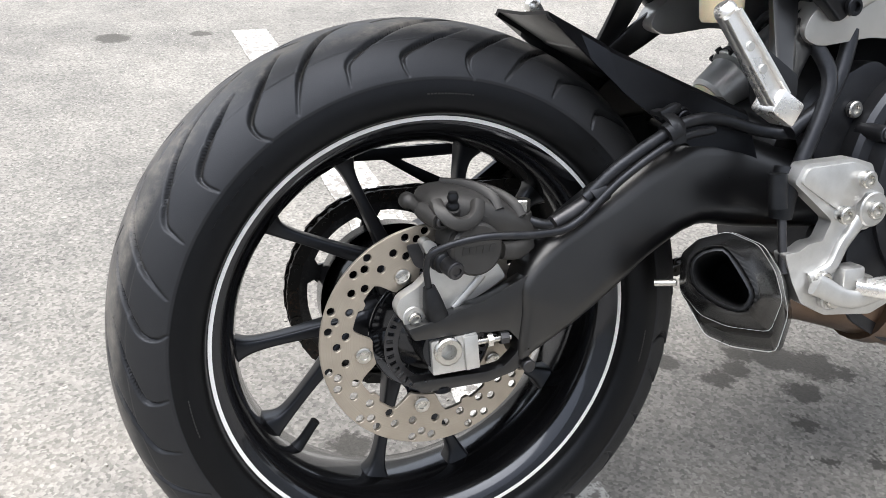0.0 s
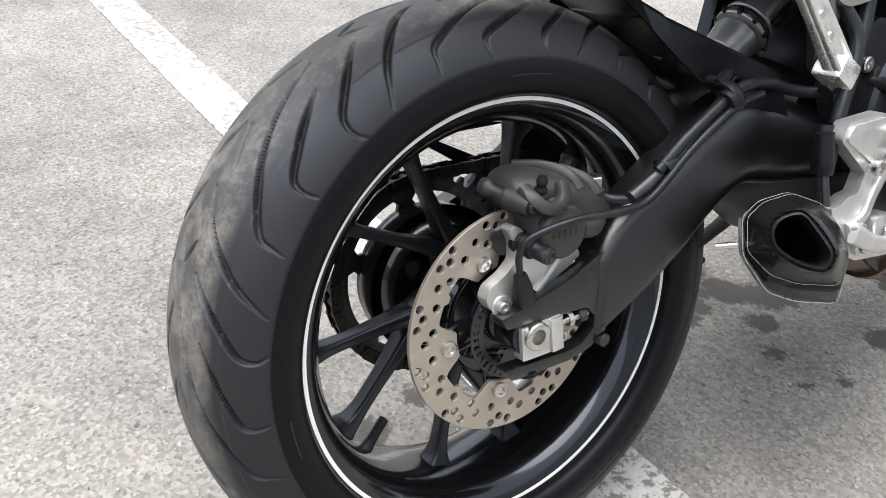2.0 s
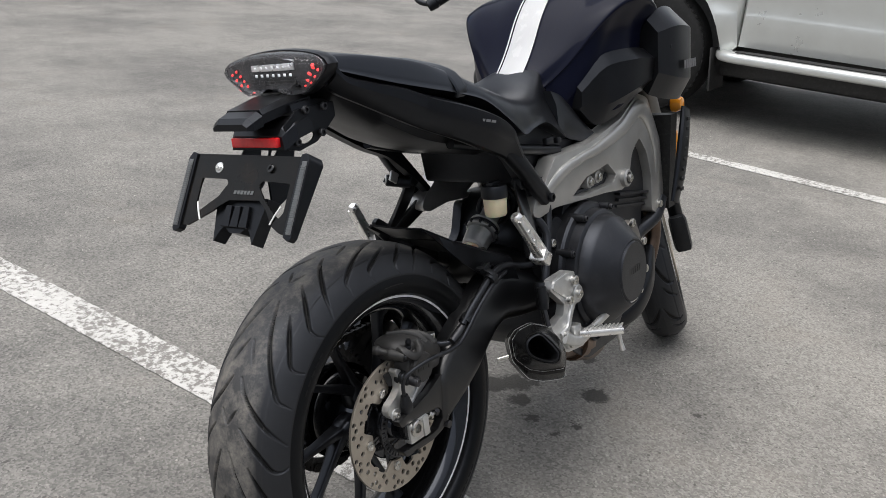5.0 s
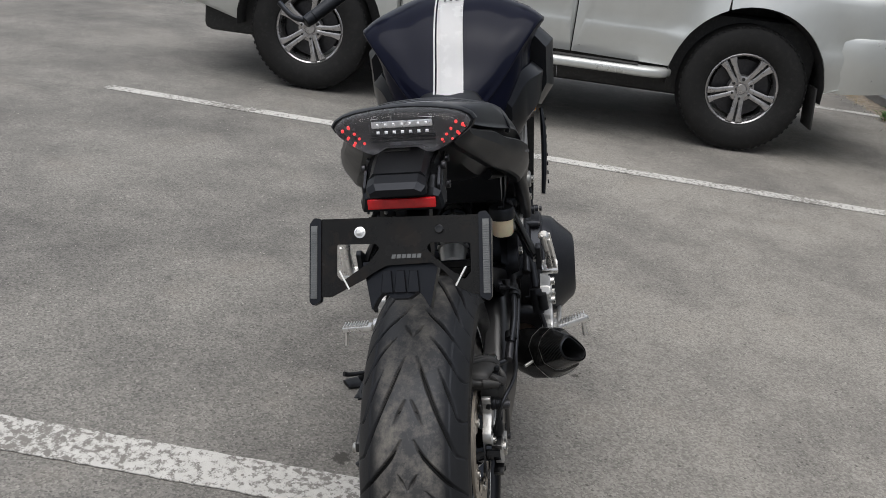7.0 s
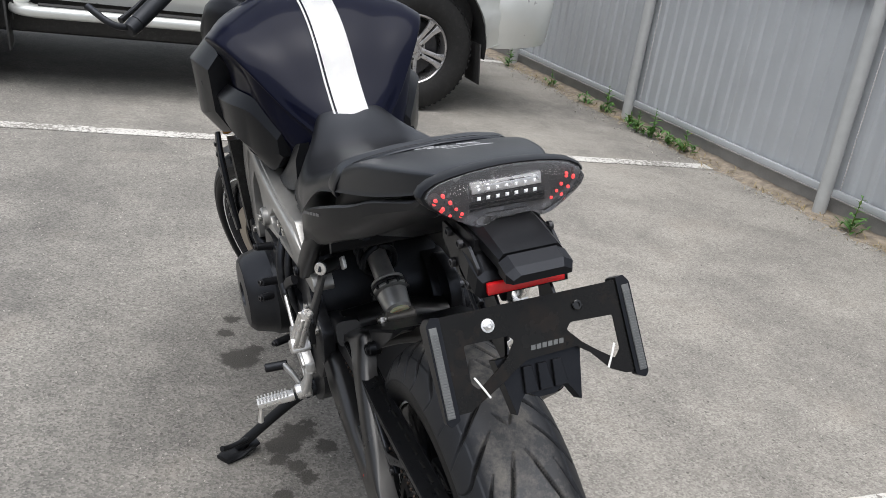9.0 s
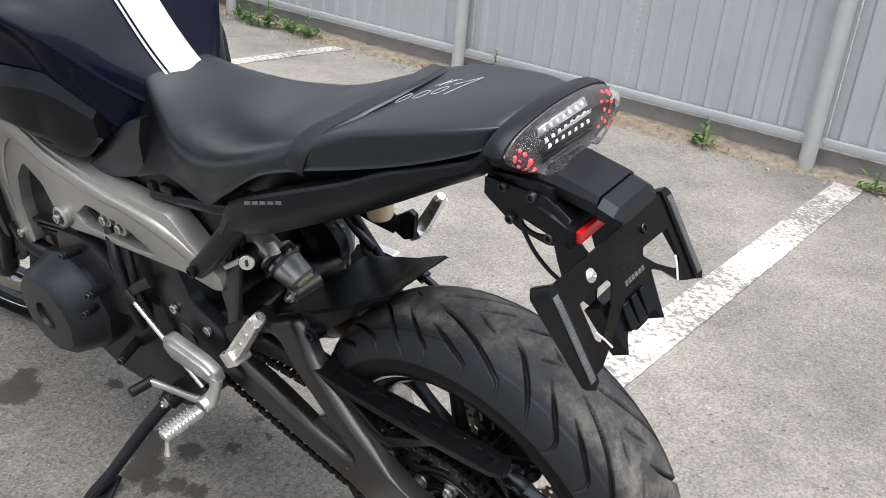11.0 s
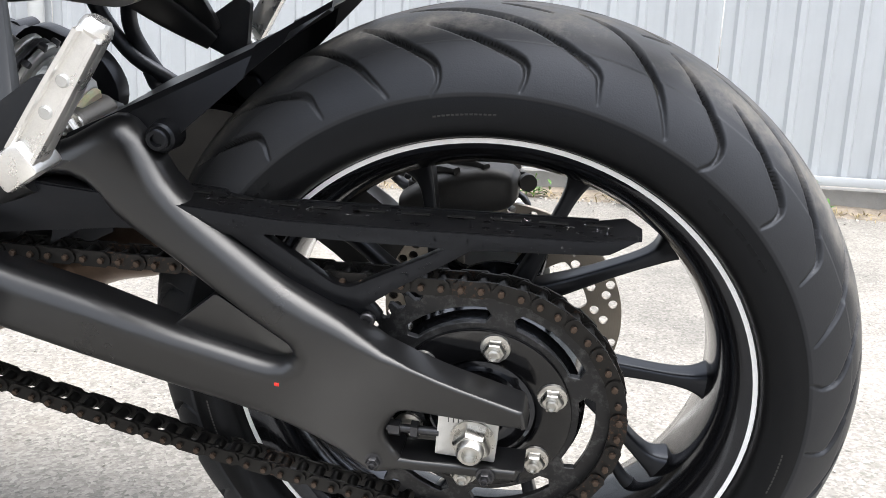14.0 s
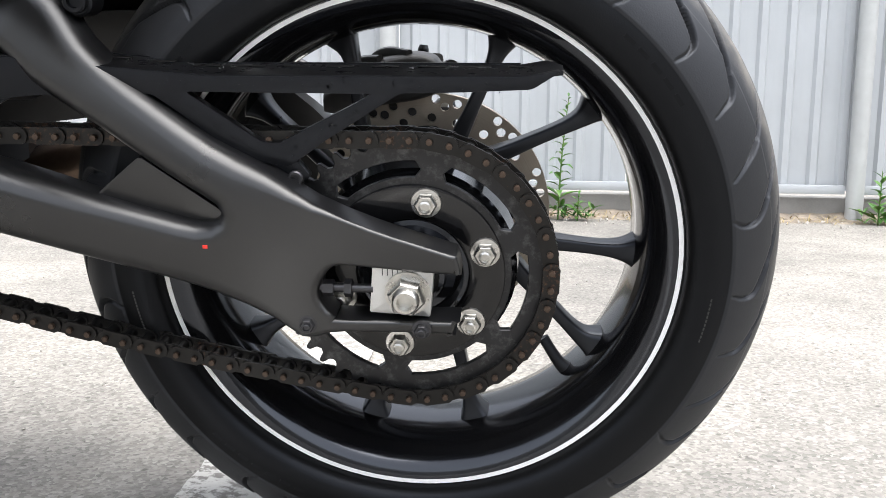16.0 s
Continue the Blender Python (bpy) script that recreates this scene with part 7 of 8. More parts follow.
for z in (0.615, 0.620, 0.6245):
    body("lamp_louvre", box(-0.111, 0, z, 0.004, 0.10, 0.0014, 0), PLASTIC, tail_lamp)

# number plate holder
holder = body("plate_holder_arm", loft([[(x, y + 0.003, z) for y, z in q] for x, q in (
    (-0.045, ((0.048, 0.582), (0.052, 0.560), (-0.052, 0.560), (-0.048, 0.582))),
    (-0.090, ((0.052, 0.588), (0.058, 0.562), (-0.058, 0.562), (-0.052, 0.588))),
    (-0.135, ((0.050, 0.584), (0.058, 0.556), (-0.058, 0.556), (-0.050, 0.584))))], 3, 1, smooth_ring=False), PLASTIC, label="black faceted number plate holder under the tail", angle=20)
SIDE = [(-0.048, 0.580), (-0.046, 0.556), (-0.070, 0.538), (-0.095, 0.522), (-0.135, 0.514), (-0.160, 0.520), (-0.160, 0.556), (-0.132, 0.576)]
for s in (-1, 1):
    body("holder_side", plate([round_poly(SIDE, 0.003), [(-0.120 + 0.021 * math.cos(a), 0.535 + 0.0115 * math.sin(a)) for a in np.linspace(0, 2 * math.pi, 20, endpoint=False)]], 0.003 + s * 0.057 - 0.002, 0.003 + s * 0.057 + 0.002, 0.0006, 1), PLASTIC, holder)
    body("plate_bracket", plate([round_poly([(-0.128, 0.516), (-0.137, 0.480), (-0.147, 0.449), (-0.190, 0.430), (-0.190, 0.492), (-0.160, 0.522)], 0.003)], 0.003 + s * 0.038 - 0.002, 0.003 + s * 0.038 + 0.002, 0.0006, 1), PLASTIC, holder)
body("holder_cable", sweep([(-0.095, 0.052, 0.515), (-0.110, 0.050, 0.488), (-0.130, 0.044, 0.462), (-0.148, 0.040, 0.450)], 0.0028, 8, 5), HOSE, holder)
body("holder_box", loft([[(x, y + 0.003, z) for y, z in q] for x, q in (
    (-0.100, ((0.050, 0.578), (0.058, 0.566), (0.060, 0.540), (-0.060, 0.540), (-0.058, 0.566), (-0.050, 0.578))),
    (-0.140, ((0.050, 0.566), (0.062, 0.556), (0.066, 0.534), (-0.066, 0.534), (-0.062, 0.556), (-0.050, 0.566))),
    (-0.160, ((0.050, 0.552), (0.060, 0.546), (0.064, 0.524), (-0.064, 0.524), (-0.060, 0.546), (-0.050, 0.552))),
    (-0.167, ((0.048, 0.542), (0.056, 0.540), (0.060, 0.520), (-0.060, 0.520), (-0.056, 0.540), (-0.048, 0.542))))], 1, 1, smooth_ring=False), PLASTIC, holder, "", 15)
body("holder_hood", loft([[(x, y + 0.003, z) for y, z in q] for x, q in (
    (-0.085, ((0.036, 0.603), (0.046, 0.592), (0.046, 0.580), (-0.046, 0.580), (-0.046, 0.592), (-0.036, 0.603))),
    (-0.130, ((0.036, 0.597), (0.045, 0.588), (0.045, 0.574), (-0.045, 0.574), (-0.045, 0.588), (-0.036, 0.597))),
    (-0.186, ((0.036, 0.584), (0.042, 0.577), (0.042, 0.563), (-0.042, 0.563), (-0.042, 0.577), (-0.036, 0.584))))], 1, 1, smooth_ring=False), PLASTIC, holder, "long flat faceted hood", 15)
# Near-black block on the hood; its colour gives the shade of a recess.
body("hood_recess_block", box(-0.112, 0.012, 0.6004, 0.012, 0.040, 0.002, 0.0005, turn=Euler((0, radians(-8), 0)).to_matrix()), GROOVE, holder)
body("hood_lamp", loft([[(x, y + 0.003, z) for y, z in q] for x, q in (
    (-0.188, ((0.032, 0.582), (0.044, 0.575), (0.044, 0.560), (-0.044, 0.560), (-0.044, 0.575), (-0.032, 0.582))),
    (-0.208, ((0.032, 0.575), (0.044, 0.568), (0.044, 0.556), (-0.044, 0.556), (-0.044, 0.568), (-0.032, 0.575))),
    (-0.217, ((0.028, 0.567), (0.038, 0.562), (0.038, 0.557), (-0.038, 0.557), (-0.038, 0.562), (-0.028, 0.567))))], 1, 1, smooth_ring=False), PLASTIC, holder, "plate lamp at the hood's end", 15)
piece("hood_bolt", BOLT_M6, holder, axis_to((-0.100, -0.012, 0.6005), (0, 0, 1)))
body("red_reflector", box(-0.1705, 0.003, 0.5325, 0.008, 0.104, 0.015, 0.0015), RED, holder, "red rectangular reflector")
for s in (-1, 1):
    for q in ((-0.075, 0.575), (-0.115, 0.574), (-0.085, 0.535), (-0.140, 0.528)):
        piece("holder_bolt", BOLT_M6, holder, axis_to((q[0], -0.0105 + s * 0.060, q[1]), (0, s, 0)))

# the plate itself leans: a flat drawn in its own axes, u to the left, v up


def plate_point(u, v, out=0.0):
    """A point of the plate's plane: u to the bike's left, v up along it from its lower edge, out to the rear."""
    return Vector((-0.243 + v * 0.480 - out * 0.877, u - 0.0095, 0.405 + v * 0.877 + out * 0.480))


def plate_part(name, loops, t0, t1, material, parent, label="", bevel=0.0008, taper=False):
    bm = plate(loops, t0, t1, bevel, 1)
    for v in bm.verts:
        out = v.co.y * min(1.0, 0.25 + 0.75 * max(v.co.z, 0) / 0.11) if v.co.y < -0.003 and taper else v.co.y
        v.co = plate_point(v.co.x, v.co.z, out)
    bmesh.ops.recalc_face_normals(bm, faces=bm.faces)
    return part(name, bm, material, parent, label)


back = plate_part("plate_back", [round_poly([(-0.134, 0.1235), (0.131, 0.1265), (0.131, 0.008), (0.103, 0.0085), (0.080, 0.020), (0.052, 0.034), (0.040, 0.042), (0.0194, 0.0525), (-0.0486, 0.0545), (-0.066, 0.042), (-0.088, 0.0165), (-0.107, 0.007), (-0.134, 0.004)], 0.002),
                               round_poly([(0.0955, 0.087), (0.036, 0.086), (0.030, 0.079), (0.046, 0.058), (0.066, 0.045), (0.087, 0.031), (0.0955, 0.040)], 0.003), round_poly([(-0.106, 0.082), (-0.047, 0.085), (-0.040, 0.077), (-0.057, 0.058), (-0.077, 0.042), (-0.097, 0.028), (-0.106, 0.038)], 0.003)], 0.0, 0.003, PLATEBLACK, holder, "dirty black backing plate with two cut outs")
for s in (-1, 1):
    blade = plate_part("plate_blade", [round_poly([(s * 0.119, 0.1265), (s * 0.130, 0.1285), (s * 0.137, 0.119), (s * 0.1365, 0.002), (s * 0.131, -0.004), (s * 0.119, 0.002)], 0.0025)], -0.024, 0.006, PLASTIC, holder, "carbon look side blade", 0.002, True)
    plate_part("blade_strip", [[(s * 0.1245, 0.116), (s * 0.1345, 0.116), (s * 0.1345, 0.006), (s * 0.1245, 0.006)]], 0.006, 0.0072, RIBGREY, blade, "grey ribbed strip")
    rib = bmesh.new()
    for k in range(30):
        v = 0.008 + k * 0.0034
        plate([[(s * 0.1248, v), (s * 0.1342, v), (s * 0.1342, v + 0.0019), (s * 0.1248, v + 0.0019)]], 0.0072, 0.0084, bm=rib)
    for v in rib.verts:
        v.co = plate_point(v.co.x, v.co.z, v.co.y)
    bmesh.ops.recalc_face_normals(rib, faces=rib.faces)
    tagged(part("blade_teeth", rib, RIBGREY, blade), kind="stuff")
    body_pts = [plate_point(s * 0.095 - 0.004, 0.047, 0.004), plate_point(s * 0.088 - 0.004, 0.034, 0.005), plate_point(s * 0.080 - 0.004, 0.019, 0.004)]
    part("cable_tie", sweep([tuple(p) for p in body_pts], 0.0014, 6, 4), CABLETIE, holder, "white cable tie")
fin = plate_part("lower_fin", [round_poly([(-0.058, 0.060), (0.058, 0.060), (0.052, 0.030), (0.044, -0.012), (0.034, 0.006), (0.026, 0.014), (0.012, 0.004), (-0.012, 0.004), (-0.026, 0.014), (-0.034, 0.006), (-0.044, -0.012), (-0.052, 0.030)], 0.002)], -0.030, -0.006, PLASTIC, holder, "jagged black lower fin", 0.003)
for u0 in (-0.02, 0.0, 0.02):
    plate_part("fin_rib", [[(u0 - 0.006, 0.045), (u0 + 0.006, 0.045), (u0 + 0.009, 0.012), (u0 - 0.009, 0.012)]], -0.006, 0.0, PLASTIC, fin)
for u0 in (-0.06, 0.06):
    q = plate_point(u0, 0.104, 0.003)
    piece("plate_bolt", bolt_mesh("plate_bolt", 0.0066, 0.004, POLISH if u0 > 0 else GLOSSBLACK, hexhead=u0 > 0), holder, axis_to(q, plate_point(0, 0, 1) - plate_point(0, 0, 0)))
px = (plate_point(0, 0, 1) - plate_point(0, 0, 0))
mm = Matrix.Translation(plate_point(0.012, 0.0625, 0.0032)) @ Matrix((Vector((0, -1, 0)), Vector((0.480, 0, 0.877)), px)).transposed().to_4x4()
bars(6, 0.044, 0.006, holder, mm, DIMLOGO, "faded_lettering", slant=0.2)


# tank
def tank_mesh():
    rows = [  # x, crown z, shoulder (y, z), widest (y, z), low (y, z)
        (0.570, 0.548, 0.030, 0.540, 0.050, 0.500, 0.050, 0.460), (0.605, 0.575, 0.048, 0.566, 0.080, 0.530, 0.070, 0.450), (0.640, 0.610, 0.074, 0.600, 0.120, 0.572, 0.096, 0.445), (0.690, 0.672, 0.100, 0.660, 0.172, 0.632, 0.128, 0.445), (0.740, 0.715, 0.122, 0.700, 0.206, 0.662, 0.175, 0.455),
        (0.800, 0.744, 0.140, 0.725, 0.224, 0.672, 0.182, 0.470), (0.870, 0.758, 0.145, 0.735, 0.222, 0.660, 0.178, 0.490), (0.950, 0.752, 0.130, 0.725, 0.196, 0.640, 0.160, 0.510), (1.020, 0.730, 0.090, 0.705, 0.140, 0.630, 0.110, 0.540), (1.060, 0.700, 0.050, 0.685, 0.080, 0.640, 0.070, 0.570)]
    secs = []
    for x, z, sy, sz, wy, wz, ly, lz in rows:
        k = min(1, max(0, (x - 0.64) / 0.10)) * min(1, max(0, (1.03 - x) / 0.06))
        wz += 0.020 * k
        side = wy * (1 - 0.17 * k)
        secs.append(sym(x, [(0, z), (sy * 0.55, z - 0.003), (sy, sz), ((sy + wy) / 2 + 0.006, (sz + wz) / 2 + 0.006), (wy - 0.006, wz + 0.005), (wy, wz - 0.002), (wy - 0.004, wz - 0.010), (wy * 0.5 + side * 0.5 - 0.002, wz - 0.032), (side, wz - 0.070), ((side + ly) / 2, (wz + lz) / 2 - 0.030), (ly, lz), (ly * 0.5, lz - 0.01), (0, lz - 0.01)]))
    return loft(secs, 6, 3)


tank = body("fuel_tank", tank_mesh(), TANK, label="glossy deep blue-black fuel tank with a white stripe", angle=35)


def tank_strip(y0, y1, lift):
    """A vinyl stripe that lies on the tank's crown."""
    xs = [0.570, 0.605, 0.640, 0.690, 0.740, 0.800, 0.870, 0.95]
    zs = [0.548, 0.575, 0.610, 0.672, 0.715, 0.744, 0.758, 0.752]
    sh = [(0.030, 0.540), (0.048, 0.566), (0.074, 0.600), (0.100, 0.660), (0.122, 0.700), (0.140, 0.725), (0.145, 0.735), (0.130, 0.725)]
    pts = curve_through([(x, z, *s) for x, z, s in zip(xs, zs, sh)], 6)
    bm = bmesh.new()
    rows = []
    for k, (x, z, sy, sz) in enumerate(pts):
        p, q = pts[max(k - 1, 0)], pts[min(k + 1, len(pts) - 1)]
        n = Vector((-(q[1] - p[1]), 0, q[0] - p[0])).normalized()
        row = []
        for j in range(7):
            y = y0 + (y1 - y0) * j / 6
            a = abs(y)
            h = z - 0.003 * min(a / (sy * 0.55), 1) ** 2 - max(0, a - sy * 0.55) / (sy * 0.45) * (z - 0.003 - sz) * 0.6
            row.append(bm.verts.new(Vector((x, y, h)) + n * lift))
        rows.append(row)
    for a, b in zip(rows, rows[1:]):
        for j in range(6):
            bm.faces.new((a[j], b[j], b[j + 1], a[j + 1]))
    bmesh.ops.solidify(bm, geom=bm.faces[:], thickness=0.0012)
    bmesh.ops.recalc_face_normals(bm, faces=bm.faces)
    return bm


body("tank_stripe", tank_strip(-0.034, 0.028, 0.0035), WHITE, tank, "white vinyl centre stripe")
body("tank_stripe", tank_strip(0.032, 0.036, 0.0035), WHITE, tank, "thin white pin stripe")
body("filler_cap", lathe([(0, 0), (0, 0.042), (0.006, 0.042), (0.009, 0.038), (0.009, 0.030), (0.007, 0.028), (0.007, 0)], 36, axis="z"), POLISH, tank, "polished filler cap").matrix_basis = Matrix.Translation((0.905, 0.0165, 0.757)) @ Matrix.Rotation(radians(2), 4, "Y")
em = bmesh.new()
for k, (a, b) in enumerate(((-0.014, 0.03), (0.0, 0.04), (0.014, 0.03))):
    plate([[(a - 0.003, 0), (a + 0.003, 0), (a + 0.003 + (0.006 * (k - 1)), b), (a - 0.003 + (0.006 * (k - 1)), b)]], 0, 0.0012, bm=em)
part("tank_emblem", em, LOGO, tank).matrix_basis = Matrix.Translation((0.790, 0.010, 0.7475)) @ Matrix.Rotation(radians(62), 4, "Y") @ Matrix.Rotation(radians(90), 4, "Z")

for s in (-1, 1):
    # matt side covers and intake scoops that flank the tank
    sc = body("tank_side_cover", loft([[(x, s * a, b) for a, b in q] for x, q in (
        (0.652, ((0.128, 0.520), (0.140, 0.505), (0.139, 0.475), (0.132, 0.468), (0.110, 0.470), (0.112, 0.510))),
        (0.705, ((0.160, 0.575), (0.176, 0.552), (0.172, 0.470), (0.146, 0.426), (0.120, 0.430), (0.132, 0.540))),
        (0.780, ((0.185, 0.585), (0.208, 0.560), (0.202, 0.490), (0.165, 0.440), (0.125, 0.440), (0.140, 0.560))),
        (0.860, ((0.190, 0.580), (0.216, 0.556), (0.210, 0.505), (0.172, 0.470), (0.125, 0.470), (0.140, 0.560))),
        (0.920, ((0.180, 0.570), (0.210, 0.550), (0.205, 0.500), (0.170, 0.480), (0.125, 0.490), (0.140, 0.550))))], 4, 1, smooth_ring=False), PLASTIC, label="matt black tank side cover", angle=28)
    scoop = body("intake_scoop", loft([[(x, s * a, b) for a, b in q] for x, q in (
        (0.880, ((0.200, 0.640), (0.226, 0.610), (0.224, 0.520), (0.196, 0.470), (0.165, 0.500), (0.170, 0.600))),
        (0.960, ((0.200, 0.665), (0.245, 0.620), (0.242, 0.500), (0.206, 0.450), (0.160, 0.480), (0.165, 0.620))),
        (1.050, ((0.190, 0.660), (0.240, 0.610), (0.236, 0.490), (0.205, 0.440), (0.160, 0.470), (0.160, 0.620))),
        (1.085, ((0.180, 0.640), (0.220, 0.600), (0.216, 0.490), (0.190, 0.450), (0.160, 0.480), (0.160, 0.610))))], 4, 1, smooth_ring=False), PLASTIC, label="matt black air intake scoop", angle=28)
    if s < 0:
        bars(6, 0.070, 0.020, scoop, Matrix.Translation((0.975, -0.232, 0.518)) @ Matrix.Rotation(radians(90), 4, "X"), LOGO, "faded_lettering")
    body("scoop_bolt", rod((0.93, s * 0.226, 0.575), (0.93, s * 0.238, 0.574), 0.006, 12), TRIM, scoop)

# ---- front end, steered to the left as it stands locked ----
STEER_AT, STEER_AXIS = Vector((1.13, 0.024, 0.66)), Vector((-0.4226, 0.0, 0.9063))
STEER = Matrix.Translation(STEER_AT) @ Matrix.Rotation(radians(28), 4, STEER_AXIS) @ Matrix.Translation(-STEER_AT)
FRONT = Vector((1.368, 0.094, -0.002))
front_wheel = part("front_wheel", rim_mesh(0.2335, 0.105, 0.200), RIMBLACK, motorcycle, "gloss black cast front wheel")
add_spokes(front_wheel, 0.200, (-0.05, 0.05), [(a + 1, a + 2) for a in STAR] + [(a + 5, a + 32) for a in STAR], STAR, 0.066, 0.013)
front_wheel.matrix_basis = STEER @ Matrix.Translation(FRONT)
FRONT_TREAD = [[(0.0, 0.006, 0.0016, 0.6), (8.0, 0.020, 0.0045, 1.0), (15.0, 0.040, 0.0042, 1.0), (16.5, 0.058, 0.0026, 0.6)], [(17.0, 0.020, 0.0014, 0.6), (22.0, 0.036, 0.0034, 1.0), (26.0, 0.058, 0.0020, 0.5)]]
part("tyre", tyre_mesh("front_tyre", [(0, 0.3010), (0.018, 0.2985), (0.035, 0.2900), (0.049, 0.2760), (0.058, 0.2600), (0.060, 0.2480), (0.056, 0.2370), (0.048, 0.2310)], 30.0, FRONT_TREAD, 0.006, 720, 110, RUBBER), None, front_wheel, "front tyre with chevron grooves")
for s in (-1, 1):
    part("brake_disc", plate([circle(0, 0, 0.149, 64), circle(0, 0, 0.115, 48)], s * 0.062 - 0.0025, s * 0.062 + 0.0025), DISC, front_wheel)
    part("rim_stripe", lathe([(s * 0.0524, 0.2262), (s * 0.0534, 0.2262), (s * 0.0534, 0.2302), (s * 0.0524, 0.2302)], 96, closed=True), WHITE, front_wheel)
rake = Vector((-math.sin(radians(25)), 0, math.cos(radians(25))))
axis0 = FRONT + Vector((-0.03, 0, 0))
fork = part("front_fork", sweep([tuple(axis0 + rake * 0.66 + Vector((0, -0.12, 0))), tuple(axis0 + rake * 0.66 + Vector((0, 0.12, 0)))], [(0.04, 0.018)] * 2, 14, 2, 4, side=(1, 0, 0)), PLASTIC, motorcycle, "upside down front fork with black sliders")
fork.matrix_basis = STEER
for s in (-1, 1):
    off = Vector((0, s * 0.10, 0))
    part("fork_slider", rod(axis0 + off + rake * 0.00, axis0 + off + rake * 0.20, 0.020, 18), PLASTIC, fork)
    part("fork_stanchion", rod(axis0 + off + rake * 0.19, axis0 + off + rake * 0.36, 0.021, 18), POLISH, fork)
    part("fork_outer", rod(axis0 + off + rake * 0.34, axis0 + off + rake * 0.80, 0.028, 18, chamfer=0.003), ENGINEGREY, fork, "bronze grey fork outer tube")
    part("fork_foot", sweep([tuple(axis0 + off + rake * 0.05), tuple(axis0 + off + Vector((0.015, 0, -0.01))), tuple(FRONT + off + Vector((0, 0, -0.01)))], [(0.016, 0.022), (0.018, 0.024), (0.016, 0.02)], 14, 4, 3), PLASTIC, fork)
    part("front_caliper", loft([[tuple(FRONT + off + Vector((-0.13, 0, 0.02)) + rake * d + Vector((a, b * 1.0, 0)) * k) for a, b in ((-0.022, -0.02), (-0.022, 0.02), (0.022, 0.02), (0.022, -0.02))] for d, k in ((-0.06, 0.7), (-0.05, 1), (0.05, 1), (0.06, 0.7))], 2, 2), TRIM, fork)
guard = part("front_mudguard", sweep([tuple(FRONT + Vector((0.318 * math.cos(radians(a)), 0, 0.318 * math.sin(radians(a))))) for a in (165, 140, 115, 90, 65)], [(0.04, 0.003), (0.066, 0.004), (0.07, 0.004), (0.068, 0.004), (0.05, 0.003)], 14, 4, 3), PLASTIC, motorcycle, "black front mudguard")
guard.matrix_basis = STEER
rad = body("radiator", loft([[(x, a, b) for a, b in ((-0.185, 0.40), (0.185, 0.40), (0.17, 0.16), (-0.17, 0.16))] for x in (1.045, 1.06, 1.085)], 1, 1, smooth_ring=False), RADIATOR, label="black radiator with side guards", angle=20)
for s in (-1, 1):
    body("radiator_guard", sweep([(1.095, s * 0.204, 0.410), (1.070, s * 0.208, 0.35), (1.040, s * 0.206, 0.26), (1.010, s * 0.200, 0.185)], [(0.006, 0.020), (0.008, 0.026), (0.008, 0.026), (0.006, 0.018)], 10, 4, 4), PLASTIC, rad)
    for k in range(8):
        body("guard_slot_block", box(1.085 - 0.0085 * k, s * 0.2155, 0.385 - 0.024 * k, 0.016, 0.004, 0.009, 0.001), RADIATOR, rad)
    body("front_indicator", lathe([(0, 0.0), (0.004, 0.016), (0.02, 0.022), (0.03, 0.02), (0.034, 0)], 18, axis="y", centre=(1.11, s * 0.16 - (0.034 if s < 0 else 0), 0.42)), AMBER, rad, "amber indicator")
    body("fork_reflector", box(1.195, s * 0.135, 0.30, 0.028, 0.006, 0.075, 0.004), AMBER, rad, "amber side reflector")
    body("radiator_hose", sweep([(1.04, s * 0.15, 0.19), (1.0, s * 0.15, 0.15), (0.93, s * 0.13, 0.12), (0.85, s * 0.14, 0.10)], 0.018, 14, 5), HOSE, rad)
head = body("headlamp", loft([sym(x, [(0, t), (w * 0.7, t - 0.01), (w, (t + l) / 2), (w * 0.7, l + 0.01), (0, l)]) for x, w, t, l in ((1.16, 0.06, 0.70, 0.54), (1.22, 0.11, 0.73, 0.52), (1.30, 0.12, 0.73, 0.53), (1.36, 0.10, 0.70, 0.56))], 4, 3), PLASTIC, label="black headlamp unit ahead of the handlebar")
head.matrix_basis = STEER
body("lamp_glass", loft([sym(x, [(0, t), (w * 0.7, t - 0.01), (w, (t + l) / 2), (w * 0.7, l + 0.01), (0, l)]) for x, w, t, l in ((1.355, 0.095, 0.692, 0.565), (1.375, 0.085, 0.68, 0.575))], 2, 3), REFLECT, head)
hb = body("handlebar", sweep([(0.997, 0.40, 0.821), (1.012, 0.29, 0.855), (1.052, 0.17, 0.889), (1.082, 0.07, 0.895), (1.082, -0.07, 0.895), (1.052, -0.17, 0.889), (1.012, -0.29, 0.855), (0.997, -0.40, 0.821)], 0.0112, 14, 6), TRIM, label="black handlebar with rubber grips and a blue mirror")
hb.matrix_basis = STEER
